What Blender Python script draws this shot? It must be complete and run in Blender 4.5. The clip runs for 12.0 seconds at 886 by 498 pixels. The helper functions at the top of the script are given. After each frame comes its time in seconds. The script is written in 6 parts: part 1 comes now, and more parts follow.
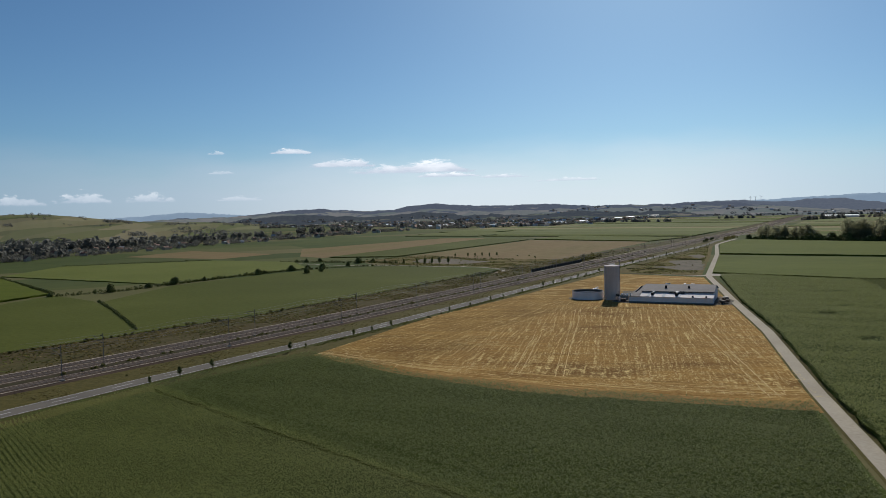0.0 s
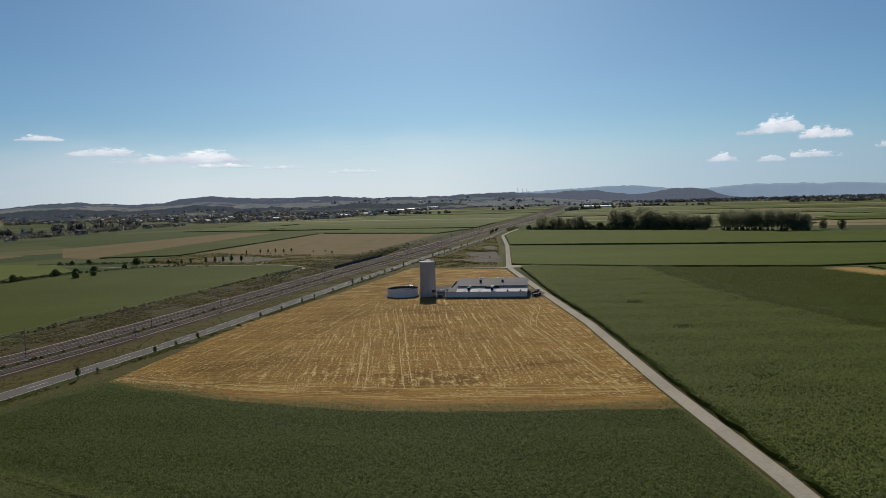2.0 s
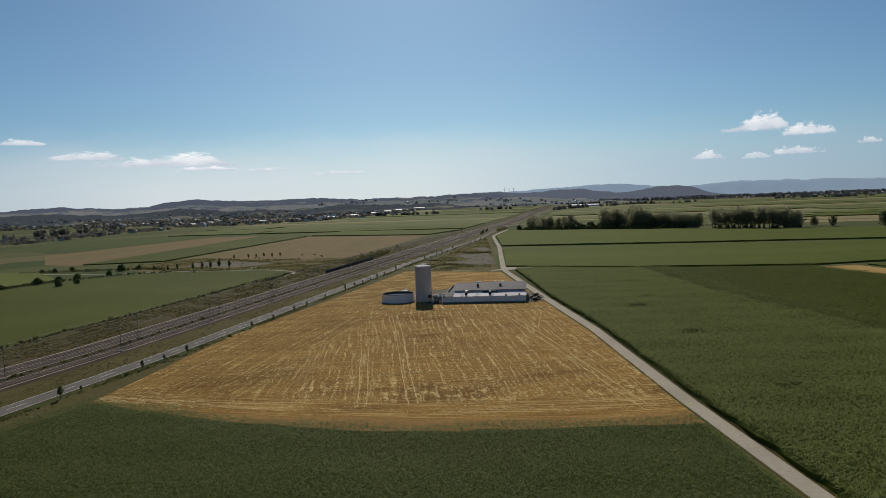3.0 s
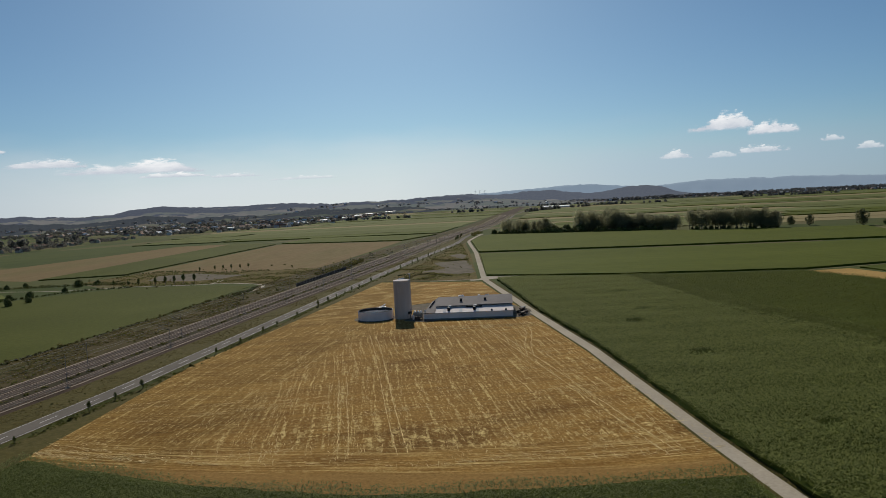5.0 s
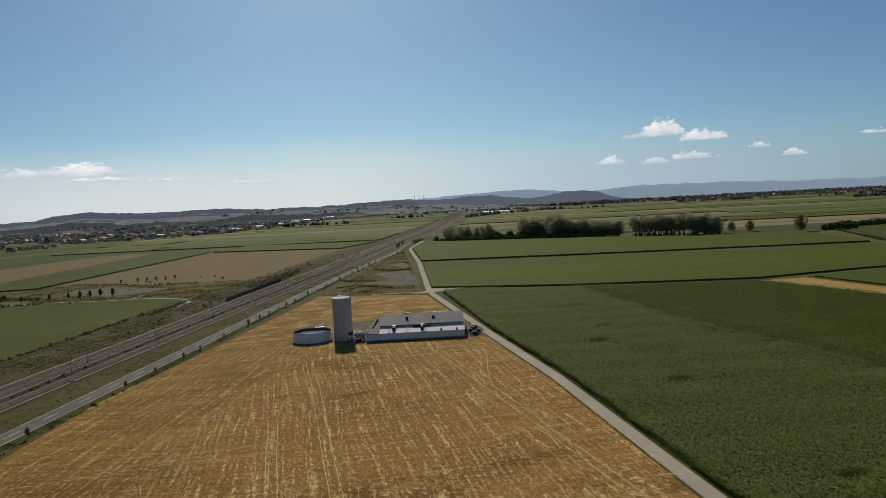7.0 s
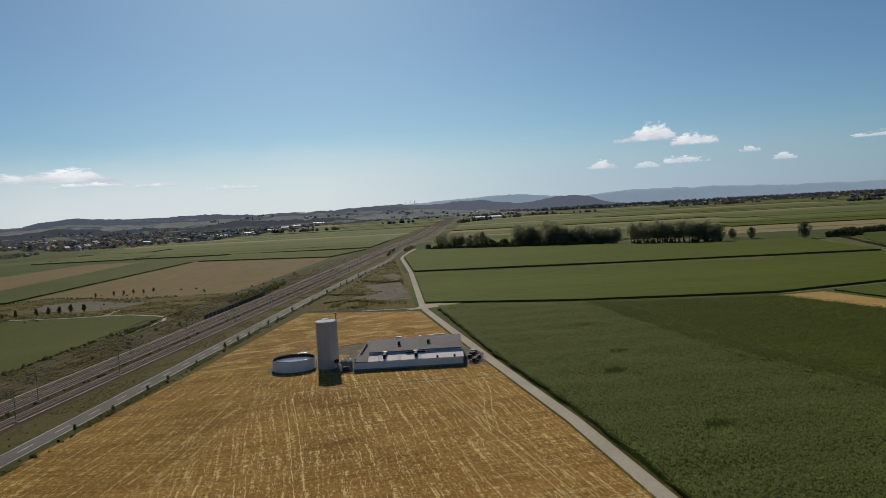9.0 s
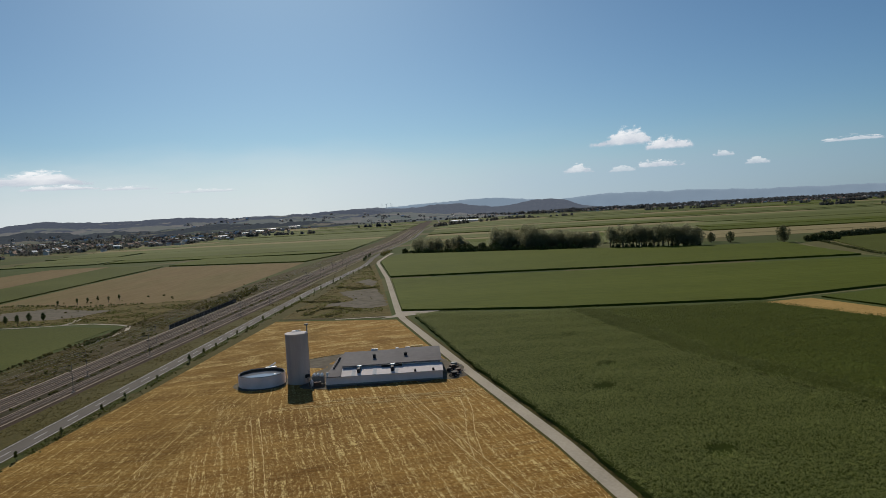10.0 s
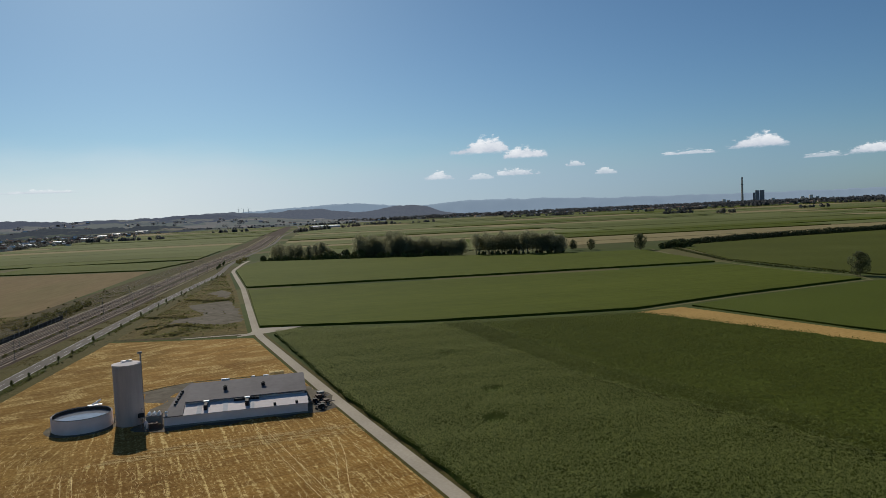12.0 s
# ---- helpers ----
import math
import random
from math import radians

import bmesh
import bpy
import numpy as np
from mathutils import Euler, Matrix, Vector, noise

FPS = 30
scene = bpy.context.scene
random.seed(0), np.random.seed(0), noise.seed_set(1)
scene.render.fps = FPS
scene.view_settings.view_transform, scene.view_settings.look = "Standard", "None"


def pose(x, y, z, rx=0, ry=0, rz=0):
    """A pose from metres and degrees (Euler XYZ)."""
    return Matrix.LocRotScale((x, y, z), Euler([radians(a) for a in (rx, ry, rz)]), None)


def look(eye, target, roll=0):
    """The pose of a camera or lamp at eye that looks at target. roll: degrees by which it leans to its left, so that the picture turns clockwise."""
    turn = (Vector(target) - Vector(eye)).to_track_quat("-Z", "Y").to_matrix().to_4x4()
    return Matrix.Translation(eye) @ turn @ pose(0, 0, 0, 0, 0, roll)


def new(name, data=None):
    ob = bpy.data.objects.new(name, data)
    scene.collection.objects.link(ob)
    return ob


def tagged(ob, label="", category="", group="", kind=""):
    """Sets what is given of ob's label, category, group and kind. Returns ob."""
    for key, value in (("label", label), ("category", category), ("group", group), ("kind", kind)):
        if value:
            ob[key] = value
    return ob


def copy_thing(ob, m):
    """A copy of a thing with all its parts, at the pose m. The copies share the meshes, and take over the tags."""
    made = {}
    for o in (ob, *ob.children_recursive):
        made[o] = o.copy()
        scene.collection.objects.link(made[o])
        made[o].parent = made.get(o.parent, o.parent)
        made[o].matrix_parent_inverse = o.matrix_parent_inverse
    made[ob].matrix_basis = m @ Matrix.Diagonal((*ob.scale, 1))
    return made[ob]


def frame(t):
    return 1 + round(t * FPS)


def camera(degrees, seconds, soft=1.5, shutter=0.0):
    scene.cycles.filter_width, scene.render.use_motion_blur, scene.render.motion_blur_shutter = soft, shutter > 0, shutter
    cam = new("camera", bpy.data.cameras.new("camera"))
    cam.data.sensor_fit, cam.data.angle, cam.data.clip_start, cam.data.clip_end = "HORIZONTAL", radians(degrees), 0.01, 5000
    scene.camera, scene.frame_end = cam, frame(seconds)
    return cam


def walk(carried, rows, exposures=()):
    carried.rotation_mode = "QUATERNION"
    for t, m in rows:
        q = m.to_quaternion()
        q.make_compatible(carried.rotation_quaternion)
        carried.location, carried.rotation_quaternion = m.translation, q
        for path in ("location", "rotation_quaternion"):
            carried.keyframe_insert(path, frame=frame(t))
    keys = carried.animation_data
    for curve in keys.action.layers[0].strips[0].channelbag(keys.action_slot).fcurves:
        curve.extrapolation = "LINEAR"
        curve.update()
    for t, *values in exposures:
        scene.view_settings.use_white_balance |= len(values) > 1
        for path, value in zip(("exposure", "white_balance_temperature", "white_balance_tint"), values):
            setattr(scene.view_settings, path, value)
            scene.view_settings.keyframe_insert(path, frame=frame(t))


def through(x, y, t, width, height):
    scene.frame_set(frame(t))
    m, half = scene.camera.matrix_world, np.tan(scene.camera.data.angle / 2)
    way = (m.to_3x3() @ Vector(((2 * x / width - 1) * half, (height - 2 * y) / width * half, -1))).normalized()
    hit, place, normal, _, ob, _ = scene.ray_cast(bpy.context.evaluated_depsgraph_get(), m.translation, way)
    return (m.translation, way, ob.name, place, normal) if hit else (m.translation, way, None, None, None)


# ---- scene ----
cam = camera(62.0, 12.0, soft=0.8)
PATH = [
    (0, pose(0.00, -0.00, 35.10, 87.22, 1.18, -0.00)),
    (0.5, pose(-2.92, 4.64, 35.19, 86.90, 1.21, -5.16)),
    (1, pose(-5.81, 9.05, 35.48, 86.62, 1.30, -10.01)),
    (1.5, pose(-8.40, 13.21, 35.94, 86.37, 1.32, -14.49)),
    (2, pose(-10.15, 17.28, 36.43, 86.22, 1.50, -17.01)),
    (2.5, pose(-10.90, 21.42, 36.83, 86.18, 1.82, -17.80)),
    (3, pose(-10.94, 25.76, 37.27, 86.21, 2.16, -18.07)),
    (3.2, pose(-10.82, 27.53, 37.47, 86.10, 2.39, -18.34)),
    (4.8, pose(-8.47, 42.18, 39.47, 86.31, 2.94, -20.21)),
    (5, pose(-8.05, 44.10, 39.68, 86.30, 3.03, -20.38)),
    (5.5, pose(-6.79, 49.06, 40.09, 86.41, 3.13, -20.72)),
    (6, pose(-5.22, 54.40, 40.41, 86.50, 3.16, -21.44)),
    (6.5, pose(-3.47, 60.09, 40.69, 86.41, 3.02, -23.93)),
    (7, pose(-1.52, 65.74, 40.99, 86.44, 3.09, -25.12)),
    (7.2, pose(-0.70, 67.93, 41.16, 86.48, 3.05, -24.84)),
    (8.8, pose(6.18, 84.93, 43.08, 86.77, 3.08, -25.55)),
    (9, pose(7.09, 87.03, 43.26, 86.76, 3.25, -25.83)),
    (9.5, pose(9.46, 92.27, 43.52, 86.89, 3.30, -25.71)),
    (10, pose(11.92, 97.74, 43.60, 86.92, 3.20, -27.64)),
    (10.5, pose(14.20, 103.48, 43.61, 86.80, 2.91, -31.68)),
    (11, pose(16.63, 109.16, 43.60, 86.74, 2.75, -34.65)),
    (11.5, pose(19.31, 114.57, 43.63, 86.75, 2.63, -36.93)),
    (12, pose(22.17, 119.77, 43.72, 86.83, 2.64, -38.40)),
]
walk(cam, PATH, ((0.0, 0.10, 6150, 10), (1.0, 0.05, 6230, 10), (2.5, 0.01, 6380, 10), (5.0, -0.02, 6550, 10), (9.0, -0.02, 6520, 10), (12.0, -0.02, 6420, 10)))

# ---- sky, sun, exposure ----
SUN_AZ, SUN_EL = 16.0, 33.0          # degrees right of +y, degrees over the horizon
world = bpy.data.worlds.new("sky")
scene.world = world
world.use_nodes = True
wt = world.node_tree
wt.nodes.clear()
w_out = wt.nodes.new("ShaderNodeOutputWorld")
w_bg = wt.nodes.new("ShaderNodeBackground")
w_sky = wt.nodes.new("ShaderNodeTexSky")
w_sky.sky_type = "NISHITA"
w_sky.sun_disc = False
w_sky.sun_elevation = radians(SUN_EL)
w_sky.sun_rotation = radians(SUN_AZ)
w_sky.altitude = 200
w_sky.air_density = 0.8
w_sky.dust_density = 0.6
w_sky.ozone_density = 2.5
w_bg.inputs["Strength"].default_value = 0.0505
w_tint = wt.nodes.new("ShaderNodeMix")
w_tint.data_type, w_tint.blend_type = "RGBA", "MULTIPLY"
w_tint.inputs[0].default_value = 1.0
w_tint.inputs[7].default_value = (0.75, 1.025, 1.145, 1)
wt.links.new(w_sky.outputs["Color"], w_tint.inputs[6])
wt.links.new(w_tint.outputs[2], w_bg.inputs["Color"])
wt.links.new(w_bg.outputs["Background"], w_out.inputs["Surface"])
sun_data = bpy.data.lights.new("sun", "SUN")
sun_data.energy = 3.65
sun_data.angle = radians(0.53)
sun_data.color = (1.0, 0.93, 0.80)
sun = new("sun", sun_data)
sun_dir = Vector((math.sin(radians(SUN_AZ)) * math.cos(radians(SUN_EL)), math.cos(radians(SUN_AZ)) * math.cos(radians(SUN_EL)), math.sin(radians(SUN_EL))))
sun.matrix_world = look(sun_dir * 400, (0, 0, 0))
scene.view_settings.exposure = 0.0


# ---- materials ----
def nodes_of(name):
    m = bpy.data.materials.new(name)
    m.use_nodes = True
    t = m.node_tree
    b = t.nodes["Principled BSDF"]
    return m, t, b


def coords(t, stretch=(1, 1, 1), turn=0.0):
    c = t.nodes.new("ShaderNodeTexCoord")
    rot = t.nodes.new("ShaderNodeMapping")
    rot.inputs["Rotation"].default_value = (0, 0, radians(turn))
    mp = t.nodes.new("ShaderNodeMapping")
    mp.inputs["Scale"].default_value = stretch
    t.links.new(c.outputs["Object"], rot.inputs["Vector"])
    t.links.new(rot.outputs["Vector"], mp.inputs["Vector"])
    return mp.outputs["Vector"]


def noise_of(t, vec, scale, detail=3.0, rough=0.55):
    n = t.nodes.new("ShaderNodeTexNoise")
    n.inputs["Scale"].default_value = scale
    n.inputs["Detail"].default_value = detail
    n.inputs["Roughness"].default_value = rough
    t.links.new(vec, n.inputs["Vector"])
    return n.outputs["Fac"]


def ramp_of(t, fac, stops):
    r = t.nodes.new("ShaderNodeValToRGB")
    e = r.color_ramp.elements
    while len(e) < len(stops):
        e.new(0.5)
    for el, (p, c) in zip(e, stops):
        el.position = p
        el.color = (*c, 1)
    t.links.new(fac, r.inputs["Fac"])
    return r.outputs["Color"]


def mix_of(t, fac, a, b, kind="MIX"):
    m = t.nodes.new("ShaderNodeMix")
    m.data_type = "RGBA"
    m.blend_type = kind
    if isinstance(fac, float):
        m.inputs[0].default_value = fac
    else:
        t.links.new(fac, m.inputs[0])
    for i, v in ((6, a), (7, b)):
        if isinstance(v, tuple):
            m.inputs[i].default_value = (*v, 1)
        else:
            t.links.new(v, m.inputs[i])
    return m.outputs[2]


def maths(t, op, a, b=0.0):
    m = t.nodes.new("ShaderNodeMath")
    m.operation = op
    for i, v in ((0, a), (1, b)):
        if isinstance(v, (int, float)):
            m.inputs[i].default_value = v
        else:
            t.links.new(v, m.inputs[i])
    return m.outputs[0]


def bump_of(t, b, height, strength, distance):
    n = t.nodes.new("ShaderNodeBump")
    n.inputs["Strength"].default_value = strength
    n.inputs["Distance"].default_value = distance
    t.links.new(height, n.inputs["Height"])
    t.links.new(n.outputs["Normal"], b.inputs["Normal"])


def surface(name, dark, light, fine=1.0, coarse=0.05, rough=0.8, bump=0.0, relief=0.05, metal=0.0, specular=0.03, stretch=(1, 1, 1), turn=0.0, accent=None):
    """Two scales of variation between a dark and a light tone; accent: a third tone in patches."""
    m, t, b = nodes_of(name)
    v = coords(t, stretch, turn)
    f = noise_of(t, v, fine, 4.0, 0.65)
    g = noise_of(t, v, coarse, 3.0, 0.5)
    col = ramp_of(t, f, [(0.3, dark), (0.7, light)])
    mid = tuple((p + q) / 2 for p, q in zip(dark, light))
    far = ramp_of(t, g, [(0.32, tuple(c * 0.8 for c in mid)), (0.5, mid), (0.68, accent or tuple(c * 1.2 for c in mid))])
    t.links.new(mix_of(t, 0.45, col, far), b.inputs["Base Color"])
    b.inputs["Roughness"].default_value = rough
    b.inputs["Metallic"].default_value = metal
    b.inputs["Specular IOR Level"].default_value = specular
    if bump:
        bump_of(t, b, f, bump, relief)
    return m


def foliage(name, dark, light, rough=0.6, through=0.25):
    """Leaves that differ one by one, and let some light through."""
    m, t, b = nodes_of(name)
    g = t.nodes.new("ShaderNodeNewGeometry")
    o = t.nodes.new("ShaderNodeObjectInfo")
    c1 = ramp_of(t, g.outputs["Random Per Island"], [(0.0, dark), (0.75, light), (1.0, tuple(min(1, c * 1.35) for c in light))])
    c2 = mix_of(t, maths(t, "MULTIPLY", o.outputs["Random"], 0.35), c1, tuple(c * 0.7 for c in dark))
    t.links.new(c2, b.inputs["Base Color"])
    b.inputs["Roughness"].default_value = rough
    b.inputs["Specular IOR Level"].default_value = 0.06
    if through:
        tr = t.nodes.new("ShaderNodeBsdfTranslucent")
        t.links.new(c2, tr.inputs["Color"])
        mx = t.nodes.new("ShaderNodeMixShader")
        mx.inputs["Fac"].default_value = through
        t.links.new(b.outputs["BSDF"], mx.inputs[1])
        t.links.new(tr.outputs["BSDF"], mx.inputs[2])
        t.links.new(mx.outputs["Shader"], t.nodes["Material Output"].inputs["Surface"])
    return m


GRASS = surface("meadow", (0.028, 0.038, 0.008), (0.075, 0.083, 0.02), 0.7, 0.05, 0.9, 0.5, 0.2, accent=(0.08, 0.07, 0.022))
VERGE = surface("verge_grass", (0.045, 0.043, 0.012), (0.125, 0.102, 0.034), 0.8, 0.06, 0.9, 0.8, 0.25, accent=(0.08, 0.07, 0.017))
SCRUB = surface("dry_scrub", (0.042, 0.036, 0.012), (0.20, 0.152, 0.055), 0.4, 0.045, 0.95, 1.0, 0.6, accent=(0.068, 0.082, 0.017))
EMBANK = surface("brown_embankment", (0.026, 0.022, 0.010), (0.132, 0.104, 0.048), 0.75, 0.07, 0.95, 0.9, 0.5, stretch=(1, 0.16, 1), turn=29.1, accent=(0.058, 0.068, 0.017))
PATH_GRASS = surface("worn_grass_path", (0.12, 0.115, 0.05), (0.19, 0.175, 0.085), 0.8, 0.06, 0.95)
# Dark greens that stand in for the shade deep among the maize.
MAIZE_SHADE = surface("maize_shade", (0.04, 0.054, 0.009), (0.068, 0.088, 0.014), 1.3, 0.03, 0.9, 0.6, 0.4)
ROW_SOIL_SHADE = surface("row_soil_shade", (0.026, 0.036, 0.008), (0.05, 0.066, 0.014), 1.3, 0.03, 0.9, 0.6, 0.4)
MAIZE_FAR = surface("maize_canopy", (0.052, 0.067, 0.007), (0.107, 0.126, 0.015), 0.5, 0.012, 0.9, 0.5, 0.5, stretch=(1, 0.12, 1), turn=-65.4, accent=(0.096, 0.113, 0.016))
MAIZE_DEEP = surface("maize_canopy_deep", (0.055, 0.072, 0.010), (0.082, 0.10, 0.015), 1.0, 0.012, 0.9, 0.5, 0.5)
BEET = surface("green_crop", (0.050, 0.060, 0.010), (0.092, 0.102, 0.019), 0.6, 0.012, 0.9, 0.5, 0.4, accent=(0.098, 0.107, 0.024))
TAN = surface("harvested_soil", (0.135, 0.095, 0.044), (0.225, 0.164, 0.08), 0.3, 0.022, 0.95, 0.2, 0.1, stretch=(1, 0.12, 1), turn=30, accent=(0.125, 0.118, 0.045))
STUBBLE = surface("stubble_straw", (0.25, 0.15, 0.04), (0.48, 0.32, 0.12), 0.8, 0.03, 0.95, 0.3, 0.1)
ASPHALT = surface("asphalt", (0.118, 0.104, 0.09), (0.168, 0.149, 0.13), 3.0, 0.08, 0.9)
GRAVEL = surface("pale_gravel", (0.30, 0.262, 0.208), (0.46, 0.408, 0.328), 1.6, 0.06, 0.95, 0.2, 0.03)
CONCRETE = surface("concrete", (0.20, 0.185, 0.165), (0.30, 0.28, 0.25), 1.2, 0.2, 0.9, 0.1, 0.02)
WEEDY = surface("weedy_ballast", (0.026, 0.024, 0.012), (0.075, 0.064, 0.036), 1.4, 0.08, 0.95, 0.4, 0.08)
TRACK_BED = surface("crushed_stone", (0.082, 0.062, 0.049), (0.165, 0.13, 0.105), 2.2, 0.06, 0.95, 0.3, 0.05)
TROUGH = surface("weathered_trough", (0.27, 0.22, 0.175), (0.38, 0.315, 0.255), 1.2, 0.08, 0.95)
BALLAST = surface("ballast", (0.036, 0.025, 0.018), (0.095, 0.068, 0.05), 2.2, 0.05, 0.95, 0.4, 0.06, accent=(0.105, 0.078, 0.058))
BARE = surface("bare_gravel_lot", (0.085, 0.072, 0.05), (0.21, 0.182, 0.145), 0.3, 0.07, 0.95, 0.4, 0.1, accent=(0.08, 0.07, 0.042))
# Concrete darkened to paint the shade inside the open tank.
LINING_SHADE = surface("shaded_concrete", (0.045, 0.04, 0.035), (0.12, 0.105, 0.09), 0.9, 0.2, 0.9)
SILO = surface("silo_concrete", (0.40, 0.34, 0.305), (0.58, 0.50, 0.455), 1.1, 0.16, 0.85, 0.05, 0.02, stretch=(1, 1, 0.12))
ROOF = surface("grey_sheet_roof", (0.15, 0.138, 0.138), (0.20, 0.185, 0.186), 0.8, 0.15, 0.75)
WHITE = surface("white_render", (0.79, 0.68, 0.65), (0.87, 0.77, 0.74), 0.9, 0.15, 0.85)
PALE_ROOF = surface("pale_roof", (0.60, 0.54, 0.52), (0.72, 0.65, 0.63), 0.7, 0.12, 0.7)
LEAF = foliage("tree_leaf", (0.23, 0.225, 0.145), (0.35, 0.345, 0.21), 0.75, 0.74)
BARK = surface("bark", (0.10, 0.08, 0.06), (0.2, 0.17, 0.13), 3.0, 0.5, 0.95)
RED_TILE = surface("red_roof_tile", (0.16, 0.06, 0.035), (0.25, 0.10, 0.06), 0.5, 0.1, 0.85)


# ---- builders ----
def mesh_from(name, verts, faces, material):
    me = bpy.data.meshes.new(name)
    me.from_pydata([tuple(v) for v in verts], [], faces)
    me.update()
    me.materials.append(material)
    return me


def part(name, bm, material, parent=None, label=""):
    me = bpy.data.meshes.new(name)
    bm.to_mesh(me)
    bm.free()
    me.materials.append(material)
    ob = new(name, me)
    if parent is not None:
        ob.parent = parent
    return tagged(ob, label)


RAIL_D = Vector((0.486, 0.874, 0))      # along the railway
RAIL_N = Vector((0.874, -0.486, 0))     # to its right


def along(u, s, z=0.0):
    return RAIL_D * u + RAIL_N * s + Vector((0, 0, z))


def sheet(name, corners, z, material, label, category, kind="structure"):
    """A flat patch of ground cover."""
    me = mesh_from(name, [(x, y, z) for x, y in corners], [tuple(range(len(corners)))], material)
    return tagged(new(name, me), label, category, kind=kind)


def ragged(name, corners, z, material, label, category, wander=1.6):
    """A flat patch with a worn, wandering outline."""
    rim = []
    for (x0, y0), (x1, y1) in zip(corners, corners[1:] + corners[:1]):
        k = max(2, int(math.hypot(x1 - x0, y1 - y0) / 3.0))
        for j in range(k):
            f = j / k
            x, y = x0 + (x1 - x0) * f, y0 + (y1 - y0) * f
            rim.append((x + wander * noise.noise((x * 0.22, y * 0.22, 1.0)) * 2, y + wander * noise.noise((x * 0.22, y * 0.22, 7.0)) * 2))
    return sheet(name, rim, z, material, label, category)


def ribbon(name, rows, z, material, label, category):
    """A strip along the railway's direction. Rows: u, s of one edge, s of the other."""
    v, f = [], []
    for u, a, b in rows:
        v += [along(u, a, z), along(u, b, z)]
    for i in range(len(rows) - 1):
        f.append((2 * i, 2 * i + 1, 2 * i + 3, 2 * i + 2))
    return tagged(new(name, mesh_from(name, v, f, material)), label, category, kind="structure")


def lane(name, line, width, z, material, label, category):
    """A strip of one width along a line of places."""
    pts = [Vector((x, y, 0)) for x, y in line]
    v, f = [], []
    for i, p in enumerate(pts):
        d = (pts[min(i + 1, len(pts) - 1)] - pts[max(i - 1, 0)]).normalized()
        n = Vector((d.y, -d.x, 0)) * width / 2
        v += [p - n + Vector((0, 0, z)), p + n + Vector((0, 0, z))]
    for i in range(len(pts) - 1):
        f.append((2 * i, 2 * i + 1, 2 * i + 3, 2 * i + 2))
    return tagged(new(name, mesh_from(name, v, f, material)), label, category, kind="structure")


def crop(name, corners, height, material, label, rough_edge=0.5, step=4.0):
    """A standing crop: a block with an uneven rim and steep sides."""
    rim = []
    n = len(corners)
    for i in range(n):
        a, b = Vector(corners[i]), Vector(corners[(i + 1) % n])
        k = max(1, min(60, int((b - a).length / step)))
        for j in range(k):
            p = a + (b - a) * (j / k)
            rim.append(p)
    m = len(rim)
    v = [(p.x + random.uniform(-1, 1) * rough_edge * 0.5, p.y + random.uniform(-1, 1) * rough_edge * 0.5, 0.0) for p in rim]
    v += [(p.x + random.uniform(-1, 1) * rough_edge, p.y + random.uniform(-1, 1) * rough_edge, height * random.uniform(0.9, 1.08)) for p in rim]
    f = [(i, (i + 1) % m, m + (i + 1) % m, m + i) for i in range(m)]
    f.append(tuple(range(m, 2 * m)))
    me = mesh_from(name, v, f, material)
    bm = bmesh.new()
    bm.from_mesh(me)
    bmesh.ops.triangulate(bm, faces=[x for x in bm.faces if len(x.verts) > 4])
    bmesh.ops.recalc_face_normals(bm, faces=bm.faces)
    bm.to_mesh(me)
    bm.free()
    return tagged(new(name, me), label, "field", kind="stuff")


